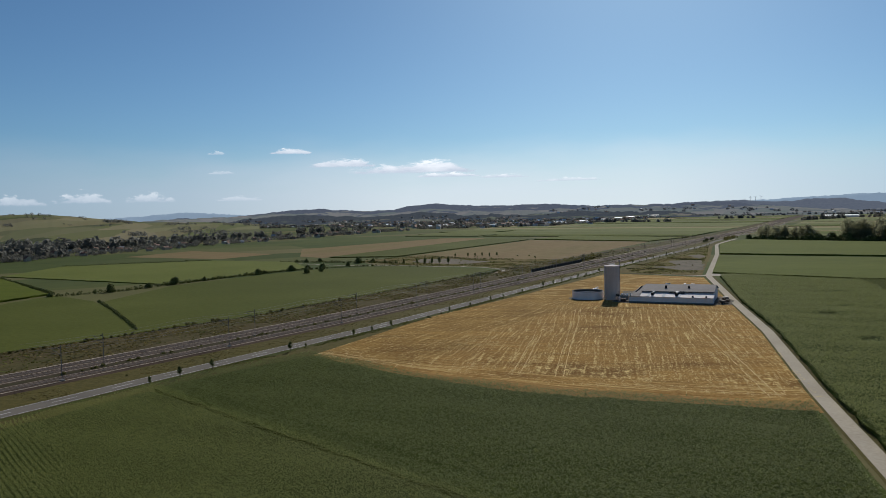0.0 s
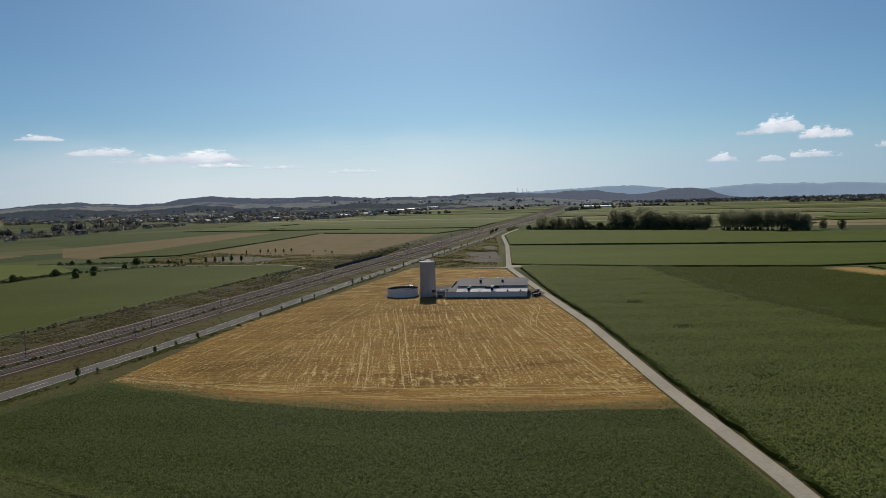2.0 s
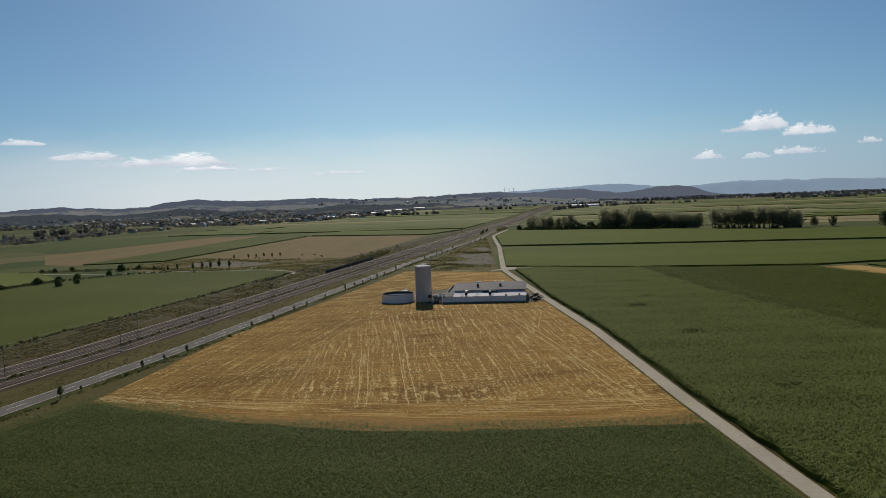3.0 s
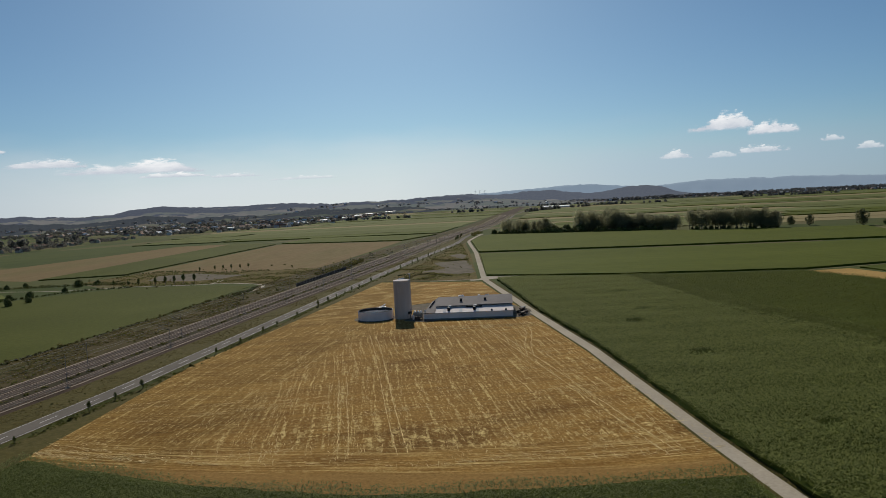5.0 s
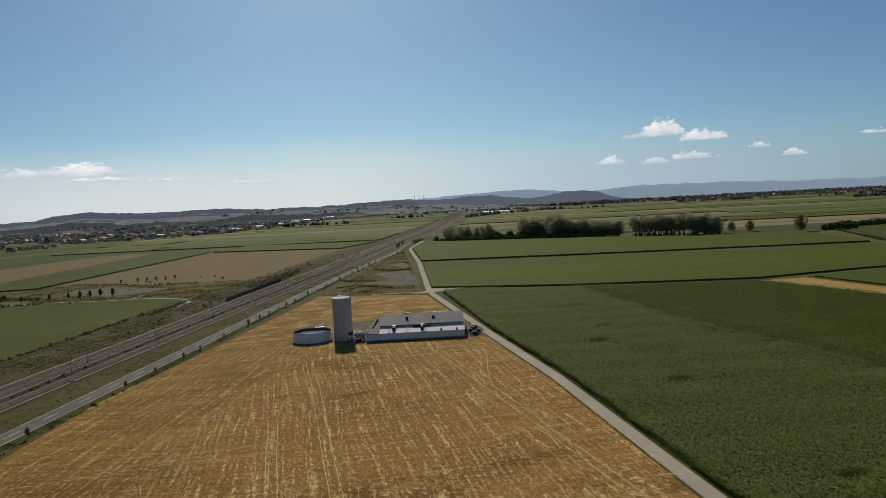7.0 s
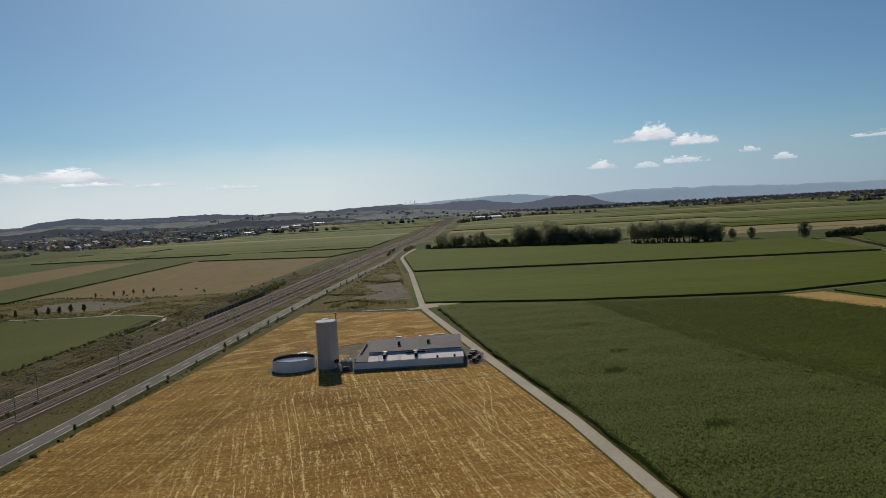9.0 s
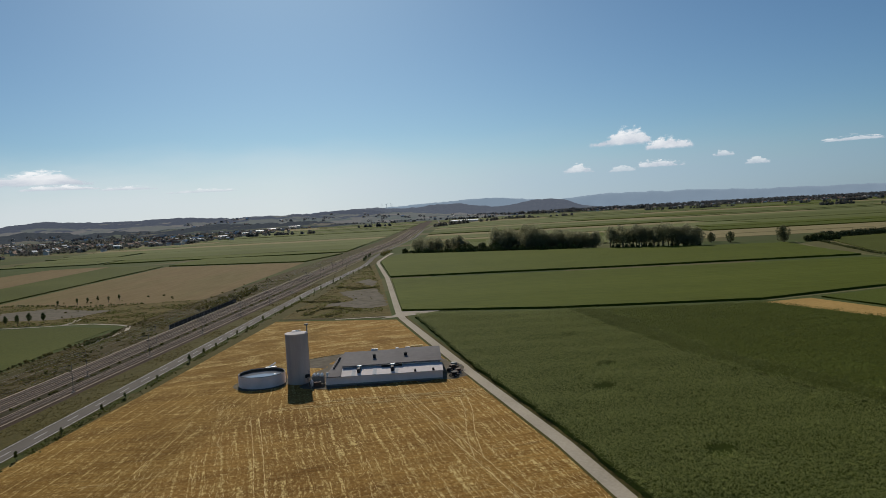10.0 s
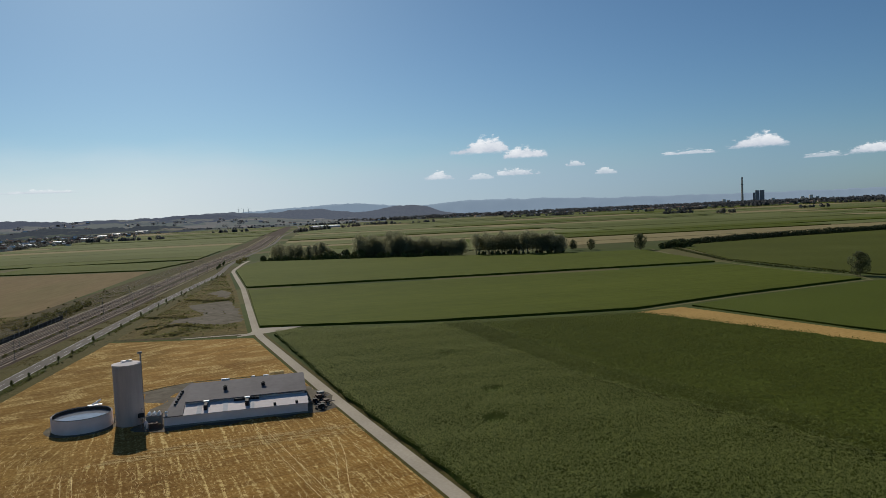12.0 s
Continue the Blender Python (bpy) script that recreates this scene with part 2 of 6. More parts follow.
# ---- more materials ----
def straw_ground():
    """Cut straw: broken pale rows along the drilling direction, rows along the road and the headlands, soil between."""
    m, t, b = nodes_of("stubble_ground")
    c = t.nodes.new("ShaderNodeTexCoord")
    flat = c.outputs["Object"]
    warp = t.nodes.new("ShaderNodeTexNoise")
    warp.inputs["Scale"].default_value = 0.022
    warp.inputs["Detail"].default_value = 3.0
    t.links.new(flat, warp.inputs["Vector"])
    off = t.nodes.new("ShaderNodeVectorMath")
    off.operation = "MULTIPLY_ADD"
    off.inputs[1].default_value = (3.2, 3.2, 0.0)
    t.links.new(warp.outputs["Color"], off.inputs[0])
    t.links.new(flat, off.inputs[2])
    sep = t.nodes.new("ShaderNodeSeparateXYZ")
    t.links.new(off.outputs["Vector"], sep.inputs["Vector"])
    X, Y = sep.outputs["X"], sep.outputs["Y"]

    def turned(deg):
        mp = t.nodes.new("ShaderNodeMapping")
        mp.inputs["Rotation"].default_value = (0, 0, radians(deg))
        t.links.new(off.outputs["Vector"], mp.inputs["Vector"])
        return mp.outputs["Vector"]

    def squeezed(vec, sx, sy, shift=0.0):
        mp = t.nodes.new("ShaderNodeMapping")
        mp.inputs["Scale"].default_value = (sx, sy, 1)
        mp.inputs["Location"].default_value = (shift, shift * 0.7, 0)
        t.links.new(vec, mp.inputs["Vector"])
        return mp.outputs["Vector"]

    def step(value, lo, hi, top=1.0):
        mr = t.nodes.new("ShaderNodeMapRange")
        mr.interpolation_type = "SMOOTHSTEP"
        mr.inputs["From Min"].default_value = lo
        mr.inputs["From Max"].default_value = hi
        mr.inputs["To Max"].default_value = top
        t.links.new(value, mr.inputs["Value"])
        return mr.outputs[0]

    fine = noise_of(t, flat, 1.6, 5.0, 0.75)
    patch = noise_of(t, flat, 0.03, 5.0, 0.62)
    bands = noise_of(t, squeezed(off.outputs["Vector"], 0.012, 0.16), 1.0, 3.0, 0.6)

    def rows(vec, shift, sway):
        """Thin pale lines about 1.2 m apart, broken along their length, every other one heavier."""
        drift = noise_of(t, squeezed(vec, 0.10, 0.02, shift), 1.0, 2.0, 0.5)
        gate = noise_of(t, squeezed(vec, 0.55, 0.12, shift), 1.0, 4.0, 0.65)
        clump = noise_of(t, squeezed(vec, 1.9, 0.8, shift), 1.0, 5.0, 0.72)
        across = noise_of(t, squeezed(vec, 0.07, 0.75, shift), 1.0, 4.0, 0.6)
        sx = t.nodes.new("ShaderNodeSeparateXYZ")
        t.links.new(vec, sx.inputs["Vector"])
        phase = maths(t, "ADD", maths(t, "MULTIPLY", sx.outputs["X"], 2.6), maths(t, "MULTIPLY", drift, 16.0))
        stray = step(noise_of(t, squeezed(vec, 1.35, 0.05, shift + 1.0), 1.0, 3.0, 0.55), 0.515, 0.585)
        narrow = maths(t, "ADD", maths(t, "MULTIPLY", step(maths(t, "SINE", maths(t, "MULTIPLY", phase, 2.0)), 0.30, 0.95), 0.5), maths(t, "MULTIPLY", stray, 1.05))
        heavy = maths(t, "ADD", 0.55, maths(t, "MULTIPLY", maths(t, "SINE", phase), 0.45))
        line = maths(t, "MULTIPLY", maths(t, "MULTIPLY", narrow, heavy), maths(t, "MULTIPLY", step(gate, 0.36, 0.54), step(clump, 0.40, 0.55)))
        tuft = maths(t, "MULTIPLY", step(clump, 0.50, 0.66), 0.55)
        return maths(t, "MINIMUM", 1.0, maths(t, "MULTIPLY", maths(t, "ADD", maths(t, "MULTIPLY", line, 1.0 + sway), tuft), maths(t, "ADD", 0.35, step(across, 0.38, 0.62))))

    main = rows(turned(13.5), 0.0, 0.12)
    beside = rows(turned(29.1), 3.7, 0.09)
    curve = maths(t, "SUBTRACT", Y, maths(t, "ADD", maths(t, "MULTIPLY", X, -0.62), maths(t, "ADD", maths(t, "MULTIPLY", maths(t, "MULTIPLY", X, X), 0.0028), 159.0)))
    head_vec = t.nodes.new("ShaderNodeCombineXYZ")
    t.links.new(curve, head_vec.inputs["X"])
    t.links.new(X, head_vec.inputs["Y"])
    headland = rows(head_vec.outputs["Vector"], 7.1, 0.14)
    side = maths(t, "SUBTRACT", maths(t, "MULTIPLY", X, 0.874), maths(t, "MULTIPLY", Y, 0.486))
    jitter = maths(t, "MULTIPLY", maths(t, "SUBTRACT", patch, 0.5), 40.0)
    left = step(maths(t, "ADD", side, jitter), -84.0, -98.0)
    near = step(maths(t, "ADD", curve, maths(t, "MULTIPLY", jitter, 0.3)), 16.0, 12.0)
    bare = step(maths(t, "ADD", curve, maths(t, "MULTIPLY", jitter, 0.1)), 3.2, 0.6)
    turning = maths(t, "MULTIPLY", step(curve, 34.0, 22.0), step(curve, 11.0, 15.0))
    turning = maths(t, "MULTIPLY", turning, maths(t, "MULTIPLY", step(X, 2.0, 24.0), step(noise_of(t, flat, 0.055, 3.0, 0.6), 0.40, 0.56)))
    lines = noise_of(t, squeezed(head_vec.outputs["Vector"], 1.1, 0.045, 2.3), 1.0, 5.0, 0.7)
    back = step(maths(t, "ADD", Y, jitter), 296.0, 310.0)

    def pick(fac, a, b2):
        return maths(t, "ADD", maths(t, "MULTIPLY", a, maths(t, "SUBTRACT", 1.0, fac)), maths(t, "MULTIPLY", b2, fac))

    blotch = step(noise_of(t, squeezed(off.outputs["Vector"], 0.09, 0.16), 1.0, 4.0, 0.65), 0.47, 0.62)
    worn = maths(t, "ADD", maths(t, "MULTIPLY", headland, 0.35), maths(t, "MULTIPLY", maths(t, "MULTIPLY", blotch, step(fine, 0.35, 0.65)), 0.7))
    straw = pick(near, pick(back, pick(left, main, maths(t, "MULTIPLY", beside, 0.7)), worn), maths(t, "ADD", maths(t, "MULTIPLY", headland, 0.4), maths(t, "MULTIPLY", step(lines, 0.5, 0.62), 0.45)))
    tufts = noise_of(t, squeezed(turned(13.5), 0.62, 0.26, 5.0), 1.0, 4.0, 0.62)
    straw = pick(turning, straw, maths(t, "MAXIMUM", maths(t, "MULTIPLY", straw, 0.6), maths(t, "MULTIPLY", step(tufts, 0.50, 0.62), step(fine, 0.3, 0.6))))
    straw = maths(t, "MULTIPLY", straw, maths(t, "SUBTRACT", 1.0, maths(t, "MULTIPLY", bare, 0.9)))
    straw = maths(t, "MULTIPLY", straw, step(maths(t, "ADD", bands, maths(t, "MULTIPLY", patch, 0.6)), 0.42, 0.70))
    soil = ramp_of(t, fine, [(0.28, (0.165, 0.087, 0.020)), (0.52, (0.29, 0.166, 0.045)), (0.75, (0.41, 0.258, 0.085))])
    lit = ramp_of(t, fine, [(0.3, (0.42, 0.285, 0.095)), (0.6, (0.67, 0.51, 0.22)), (0.8, (0.84, 0.69, 0.36))])
    tone = ramp_of(t, patch, [(0.34, (0.68, 0.63, 0.58)), (0.47, (0.90, 0.88, 0.86)), (0.64, (1.08, 1.07, 1.05))])
    streak = ramp_of(t, bands, [(0.36, (0.80, 0.75, 0.68)), (0.6, (1.06, 1.05, 1.02))])
    scrape = ramp_of(t, lines, [(0.36, (0.70, 0.66, 0.60)), (0.5, (0.95, 0.94, 0.92)), (0.64, (1.16, 1.16, 1.14))])
    e = mix_of(t, 0.85, mix_of(t, 0.85, soil, tone, "MULTIPLY"), streak, "MULTIPLY")
    e = mix_of(t, maths(t, "SUBTRACT", 0.8, maths(t, "MULTIPLY", back, 0.5)), e, scrape, "MULTIPLY")
    earth = mix_of(t, maths(t, "MULTIPLY", turning, step(patch, 0.56, 0.44)), (1.0, 1.0, 1.0), (0.74, 0.72, 0.74))
    e = mix_of(t, maths(t, "MULTIPLY", bare, 0.8), mix_of(t, 1.0, e, earth, "MULTIPLY"), ramp_of(t, fine, [(0.3, (0.20, 0.115, 0.035)), (0.7, (0.31, 0.19, 0.065))]))
    e = mix_of(t, left, e, mix_of(t, 1.0, e, (0.84, 0.86, 0.80), "MULTIPLY"))
    f = mix_of(t, straw, e, lit)
    t.links.new(f, b.inputs["Base Color"])
    b.inputs["Roughness"].default_value = 0.95
    b.inputs["Specular IOR Level"].default_value = 0.03
    bump_of(t, b, maths(t, "ADD", straw, fine), 0.5, 0.10)
    return m


def patchwork(name, tones, size, deep=2.2, turn=-32):
    """Distant fields: cells of different crops, seen from afar."""
    m, t, b = nodes_of(name)
    v = coords(t, (1.0 / size, deep / size, 1.0 / size), turn)
    vo = t.nodes.new("ShaderNodeTexVoronoi")
    vo.inputs["Scale"].default_value = 1.0
    t.links.new(v, vo.inputs["Vector"])
    sep = t.nodes.new("ShaderNodeSeparateColor")
    t.links.new(vo.outputs["Color"], sep.inputs["Color"])
    r = ramp_of(t, sep.outputs[0], [(k / max(1, len(tones) - 1), c) for k, c in enumerate(tones)])
    n = noise_of(t, coords(t), 0.05, 4.0, 0.6)
    t.links.new(mix_of(t, 0.2, r, ramp_of(t, n, [(0.35, tuple(c * 0.7 for c in tones[0])), (0.65, tones[-1])])), b.inputs["Base Color"])
    b.inputs["Roughness"].default_value = 0.95
    b.inputs["Specular IOR Level"].default_value = 0.03
    return m


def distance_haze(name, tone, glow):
    """A far mountain range, its blue haze painted as emission."""
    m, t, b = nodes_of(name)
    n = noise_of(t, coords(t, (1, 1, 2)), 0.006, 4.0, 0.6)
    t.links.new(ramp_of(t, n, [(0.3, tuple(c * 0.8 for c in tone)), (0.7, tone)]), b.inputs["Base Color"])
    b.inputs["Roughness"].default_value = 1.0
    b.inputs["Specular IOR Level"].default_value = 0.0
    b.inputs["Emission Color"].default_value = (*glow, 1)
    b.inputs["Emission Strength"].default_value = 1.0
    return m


def plain(name, col, rough=0.6, metal=0.0, spec=0.3):
    return surface(name, tuple(c * 0.88 for c in col), tuple(min(1, c * 1.1) for c in col), 1.5, 0.2, rough, metal=metal, specular=spec)


BEET_LIGHT = surface("light_green_crop", (0.085, 0.10, 0.02), (0.135, 0.15, 0.035), 0.6, 0.012, 0.9, 0.4, 0.3, accent=(0.14, 0.145, 0.04))
STUBBLE_NEAR = straw_ground()
STRAW = foliage("straw_wisps", (0.46, 0.335, 0.14), (0.70, 0.54, 0.26), 0.9, 0.0)
MAIZE_LEAF = foliage("maize_leaf", (0.106, 0.127, 0.039), (0.138, 0.16, 0.053), 0.75, 0.45)
MAIZE_LEAF_PALE = foliage("maize_leaf_pale", (0.192, 0.218, 0.066), (0.222, 0.25, 0.079), 0.75, 0.5)
MAIZE_LEAF_ROW = foliage("maize_leaf_in_rows", (0.158, 0.178, 0.047), (0.245, 0.265, 0.082), 0.7, 0.3)
# Leaves greyed and paled: distance haze painted into the base colour.
HAZED_VILLAGE_LEAF = foliage("hazed_village_leaf", (0.148, 0.146, 0.13), (0.172, 0.17, 0.15), 0.9, 0.66)
MAIZE_LEAF_DEEP = foliage("maize_leaf_deep", (0.088, 0.104, 0.02), (0.106, 0.124, 0.026), 0.8, 0.5)
MAIZE_LEAF_MID = foliage("maize_leaf_mid", (0.085, 0.106, 0.022), (0.15, 0.175, 0.045), 0.75, 0.35)
HEDGE_LEAF = foliage("hedge_leaf", (0.06, 0.07, 0.034), (0.115, 0.126, 0.055), 0.8, 0.15)
BUSH_LEAF = foliage("bush_leaf", (0.07, 0.082, 0.026), (0.15, 0.165, 0.052), 0.7, 0.22)
SCRUB_LEAF = foliage("scrub_leaf", (0.085, 0.082, 0.03), (0.18, 0.165, 0.06), 0.8, 0.55)
SOLO_LEAF = foliage("field_tree_leaf", (0.10, 0.108, 0.055), (0.17, 0.178, 0.088), 0.75, 0.5)
POPLAR_LEAF = foliage("poplar_leaf", (0.23, 0.225, 0.145), (0.35, 0.345, 0.21), 0.75, 0.74)
PLAIN_FIELDS = patchwork("far_plain", [(0.05, 0.066, 0.02), (0.068, 0.086, 0.024), (0.15, 0.125, 0.06), (0.055, 0.074, 0.022), (0.09, 0.105, 0.034)], 190)
NEAR_HILL = patchwork("near_hill_fields", [(0.06, 0.07, 0.034), (0.15, 0.15, 0.07), (0.25, 0.21, 0.125), (0.05, 0.058, 0.03), (0.21, 0.195, 0.10), (0.11, 0.125, 0.045), (0.20, 0.17, 0.09), (0.07, 0.085, 0.032)], 62, 0.25, -8)
# Blue glow of the range stands in for the air before it.
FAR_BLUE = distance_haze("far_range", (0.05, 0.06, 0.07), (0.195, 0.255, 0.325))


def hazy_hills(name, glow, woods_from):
    """Far slopes: small fields low down, woods over the crests, haze painted as emission."""
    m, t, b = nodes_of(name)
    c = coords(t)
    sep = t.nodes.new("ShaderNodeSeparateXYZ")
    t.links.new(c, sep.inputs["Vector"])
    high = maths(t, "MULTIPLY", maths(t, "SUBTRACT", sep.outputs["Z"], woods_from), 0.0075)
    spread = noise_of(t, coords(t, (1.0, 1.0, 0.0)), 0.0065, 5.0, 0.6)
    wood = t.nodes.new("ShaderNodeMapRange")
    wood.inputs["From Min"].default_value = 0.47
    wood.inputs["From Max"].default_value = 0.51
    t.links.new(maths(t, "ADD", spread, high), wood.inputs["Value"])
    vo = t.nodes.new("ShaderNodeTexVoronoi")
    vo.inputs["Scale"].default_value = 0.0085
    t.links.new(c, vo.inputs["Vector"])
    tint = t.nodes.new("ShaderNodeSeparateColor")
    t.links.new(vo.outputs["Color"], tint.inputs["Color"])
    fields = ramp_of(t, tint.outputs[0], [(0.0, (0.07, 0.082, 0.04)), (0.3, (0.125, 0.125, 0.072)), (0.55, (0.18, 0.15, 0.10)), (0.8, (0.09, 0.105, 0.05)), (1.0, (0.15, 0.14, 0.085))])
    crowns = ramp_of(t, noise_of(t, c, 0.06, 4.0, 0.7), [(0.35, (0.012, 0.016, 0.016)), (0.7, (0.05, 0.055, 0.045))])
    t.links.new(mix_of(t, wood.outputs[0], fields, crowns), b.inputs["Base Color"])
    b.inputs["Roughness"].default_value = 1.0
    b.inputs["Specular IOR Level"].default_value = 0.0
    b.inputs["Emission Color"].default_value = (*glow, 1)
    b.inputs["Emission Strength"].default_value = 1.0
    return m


# The emission colours stand in for blue-grey air in front of the hills.
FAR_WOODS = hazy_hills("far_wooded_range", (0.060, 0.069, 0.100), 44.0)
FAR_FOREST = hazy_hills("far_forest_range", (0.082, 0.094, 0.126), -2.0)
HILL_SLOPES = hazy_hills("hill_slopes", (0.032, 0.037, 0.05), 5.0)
LINE_WHITE = plain("road_paint", (0.68, 0.67, 0.64), 0.7)
RAIL_STEEL = plain("rail_steel", (0.26, 0.20, 0.165), 0.7, 0.0, 0.1)
SLEEPER = plain("concrete_sleeper", (0.15, 0.115, 0.088), 0.9, 0.0, 0.05)
MAST_STEEL = plain("mast_steel", (0.17, 0.16, 0.15), 0.8)
GALV = plain("galvanised_steel", (0.22, 0.215, 0.21), 0.7, 0.1)
DRY_GRASS = foliage("dry_grass", (0.085, 0.073, 0.027), (0.19, 0.156, 0.064), 0.9, 0.5)
GREEN_GRASS = foliage("green_grass", (0.06, 0.072, 0.018), (0.14, 0.148, 0.04), 0.9, 0.5)
DARK = plain("dark_opening", (0.018, 0.018, 0.02), 0.8)
DARK_GREEN = plain("noise_barrier_panel", (0.062, 0.06, 0.054), 0.9, 0.0, 0.05)
TRANSLUCENT = plain("translucent_sheet", (0.55, 0.55, 0.56), 0.95, 0.0, 0.02)
WHITE_PLASTIC = plain("white_plastic", (0.78, 0.78, 0.78), 0.4)
RUST = plain("rusty_machinery", (0.10, 0.06, 0.045), 0.8)
WALL_TONES = [plain("house_wall", c, 0.9) for c in ((0.55, 0.46, 0.37), (0.42, 0.32, 0.24), (0.48, 0.39, 0.30), (0.74, 0.69, 0.64))]
ROOF_TONES = [plain("house_roof", c, 0.85) for c in ((0.16, 0.075, 0.05), (0.12, 0.06, 0.045), (0.34, 0.33, 0.33), (0.2, 0.1, 0.065))]


def motley(name, tones, rough=0.85):
    """One of several flat tones for each loose piece."""
    m, t, b = nodes_of(name)
    g = t.nodes.new("ShaderNodeNewGeometry")
    col = ramp_of(t, g.outputs["Random Per Island"], [(k / len(tones), c) for k, c in enumerate(tones)])
    for nd in t.nodes:
        if nd.bl_idname == "ShaderNodeValToRGB":
            nd.color_ramp.interpolation = "CONSTANT"
    t.links.new(col, b.inputs["Base Color"])
    b.inputs["Roughness"].default_value = rough
    b.inputs["Specular IOR Level"].default_value = 0.2
    return m


TOWN_WALL = motley("town_wall", [(0.55, 0.46, 0.37), (0.42, 0.32, 0.24), (0.7, 0.65, 0.6), (0.48, 0.39, 0.30)])
# The near-white roof tone paints in roofs that glint in the sun.
TOWN_ROOF = motley("town_roof", [(0.17, 0.08, 0.055), (0.26, 0.14, 0.10), (0.12, 0.065, 0.05), (0.33, 0.32, 0.32), (0.2, 0.1, 0.07), (0.75, 0.74, 0.74), (0.14, 0.12, 0.12)])
PLANT_WALL = plain("boiler_house_cladding", (0.30, 0.27, 0.285), 0.8)
# White roof, its base raised to carry the sun's glint.
HALL_ROOF = plain("white_glint_roof", (0.78, 0.78, 0.79), 0.6, 0.0, 0.2)


def slurry():
    m, t, b = nodes_of("slurry")
    n = noise_of(t, coords(t), 0.5, 4.0, 0.6)
    t.links.new(ramp_of(t, n, [(0.35, (0.20, 0.215, 0.25)), (0.7, (0.27, 0.285, 0.32))]), b.inputs["Base Color"])
    b.inputs["Roughness"].default_value = 0.08
    b.inputs["Specular IOR Level"].default_value = 0.45
    bump_of(t, b, n, 0.05, 0.05)
    return m


SLURRY = slurry()


def cloud_material(name, seed, squash, density, peak):
    """A fair-weather cloud: flat below, heaped above, highest at peak (-1 to 1 across)."""
    m, t, b = nodes_of(name)
    c = t.nodes.new("ShaderNodeTexCoord")
    sep = t.nodes.new("ShaderNodeSeparateXYZ")
    t.links.new(c.outputs["UV"], sep.inputs["Vector"])
    mp = t.nodes.new("ShaderNodeMapping")
    mp.inputs["Scale"].default_value = (squash, 1, 1)
    mp.inputs["Location"].default_value = (seed * 3.7, seed * 1.3, seed)
    t.links.new(c.outputs["UV"], mp.inputs["Vector"])
    big = noise_of(t, mp.outputs["Vector"], 2.4, 6.0, 0.64)
    wisp = noise_of(t, mp.outputs["Vector"], 7.0, 5.0, 0.6)
    x = maths(t, "SUBTRACT", maths(t, "SUBTRACT", maths(t, "MULTIPLY", sep.outputs["X"], 2.0), 1.0), peak)
    y = sep.outputs["Y"]
    reach = maths(t, "ADD", maths(t, "MULTIPLY", maths(t, "GREATER_THAN", x, 0.0), -2.0 * peak), 1.0 + peak)
    u = maths(t, "DIVIDE", x, reach)
    fall = maths(t, "SUBTRACT", 1.0, maths(t, "POWER", maths(t, "ABSOLUTE", u), 1.6))

    def smooth(value, lo, hi, top=1.0):
        mr = t.nodes.new("ShaderNodeMapRange")
        mr.interpolation_type = "SMOOTHSTEP"
        mr.inputs["From Min"].default_value = lo
        mr.inputs["From Max"].default_value = hi
        mr.inputs["To Max"].default_value = top
        t.links.new(value, mr.inputs["Value"])
        return mr.outputs[0]

    ruffle = maths(t, "ADD", maths(t, "MULTIPLY", maths(t, "SUBTRACT", big, 0.5), 2.1 - 1.2 * density), maths(t, "MULTIPLY", maths(t, "SUBTRACT", wisp, 0.5), 0.55))
    heap = maths(t, "ADD", maths(t, "SUBTRACT", maths(t, "ADD", maths(t, "MULTIPLY", fall, 0.52), 0.12 + 0.12 * density), y), ruffle)
    floor_y = maths(t, "ADD", y, maths(t, "MULTIPLY", maths(t, "SUBTRACT", wisp, 0.5), 0.22))
    alpha = maths(t, "MULTIPLY", maths(t, "MULTIPLY", smooth(heap, 0.0, 0.24, density * 0.97), smooth(floor_y, 0.05, 0.2)), smooth(fall, 0.0, 0.25))
    alpha = maths(t, "MULTIPLY", alpha, smooth(y, 0.995, 0.9))
    # Sunlit tops and greyer undersides are painted into the emission colour.
    em = t.nodes.new("ShaderNodeEmission")
    t.links.new(ramp_of(t, maths(t, "ADD", maths(t, "MULTIPLY", big, 0.6), maths(t, "MULTIPLY", y, 0.6)), [(0.36, (0.56, 0.61, 0.69)), (0.72, (0.95, 0.96, 0.97))]), em.inputs["Color"])
    em.inputs["Strength"].default_value = 0.98
    tr = t.nodes.new("ShaderNodeBsdfTransparent")
    mx = t.nodes.new("ShaderNodeMixShader")
    t.links.new(alpha, mx.inputs["Fac"])
    t.links.new(tr.outputs["BSDF"], mx.inputs[1])
    t.links.new(em.outputs["Emission"], mx.inputs[2])
    t.links.new(mx.outputs["Shader"], t.nodes["Material Output"].inputs["Surface"])
    return m


# ---- more builders ----
def cylinder(bm, x, y, z0, z1, r0, r1, seg=32, caps=True):
    bmesh.ops.create_cone(bm, cap_ends=caps, segments=seg, radius1=r0, radius2=r1, depth=z1 - z0, matrix=Matrix.Translation((x, y, (z0 + z1) / 2)))


def rod(bm, a, b, r0, r1=None, seg=8):
    a, b = Vector(a), Vector(b)
    d = b - a
    m = Matrix.Translation((a + b) / 2) @ d.to_track_quat("Z", "Y").to_matrix().to_4x4()
    bmesh.ops.create_cone(bm, cap_ends=True, segments=seg, radius1=r0, radius2=r0 if r1 is None else r1, depth=d.length, matrix=m)


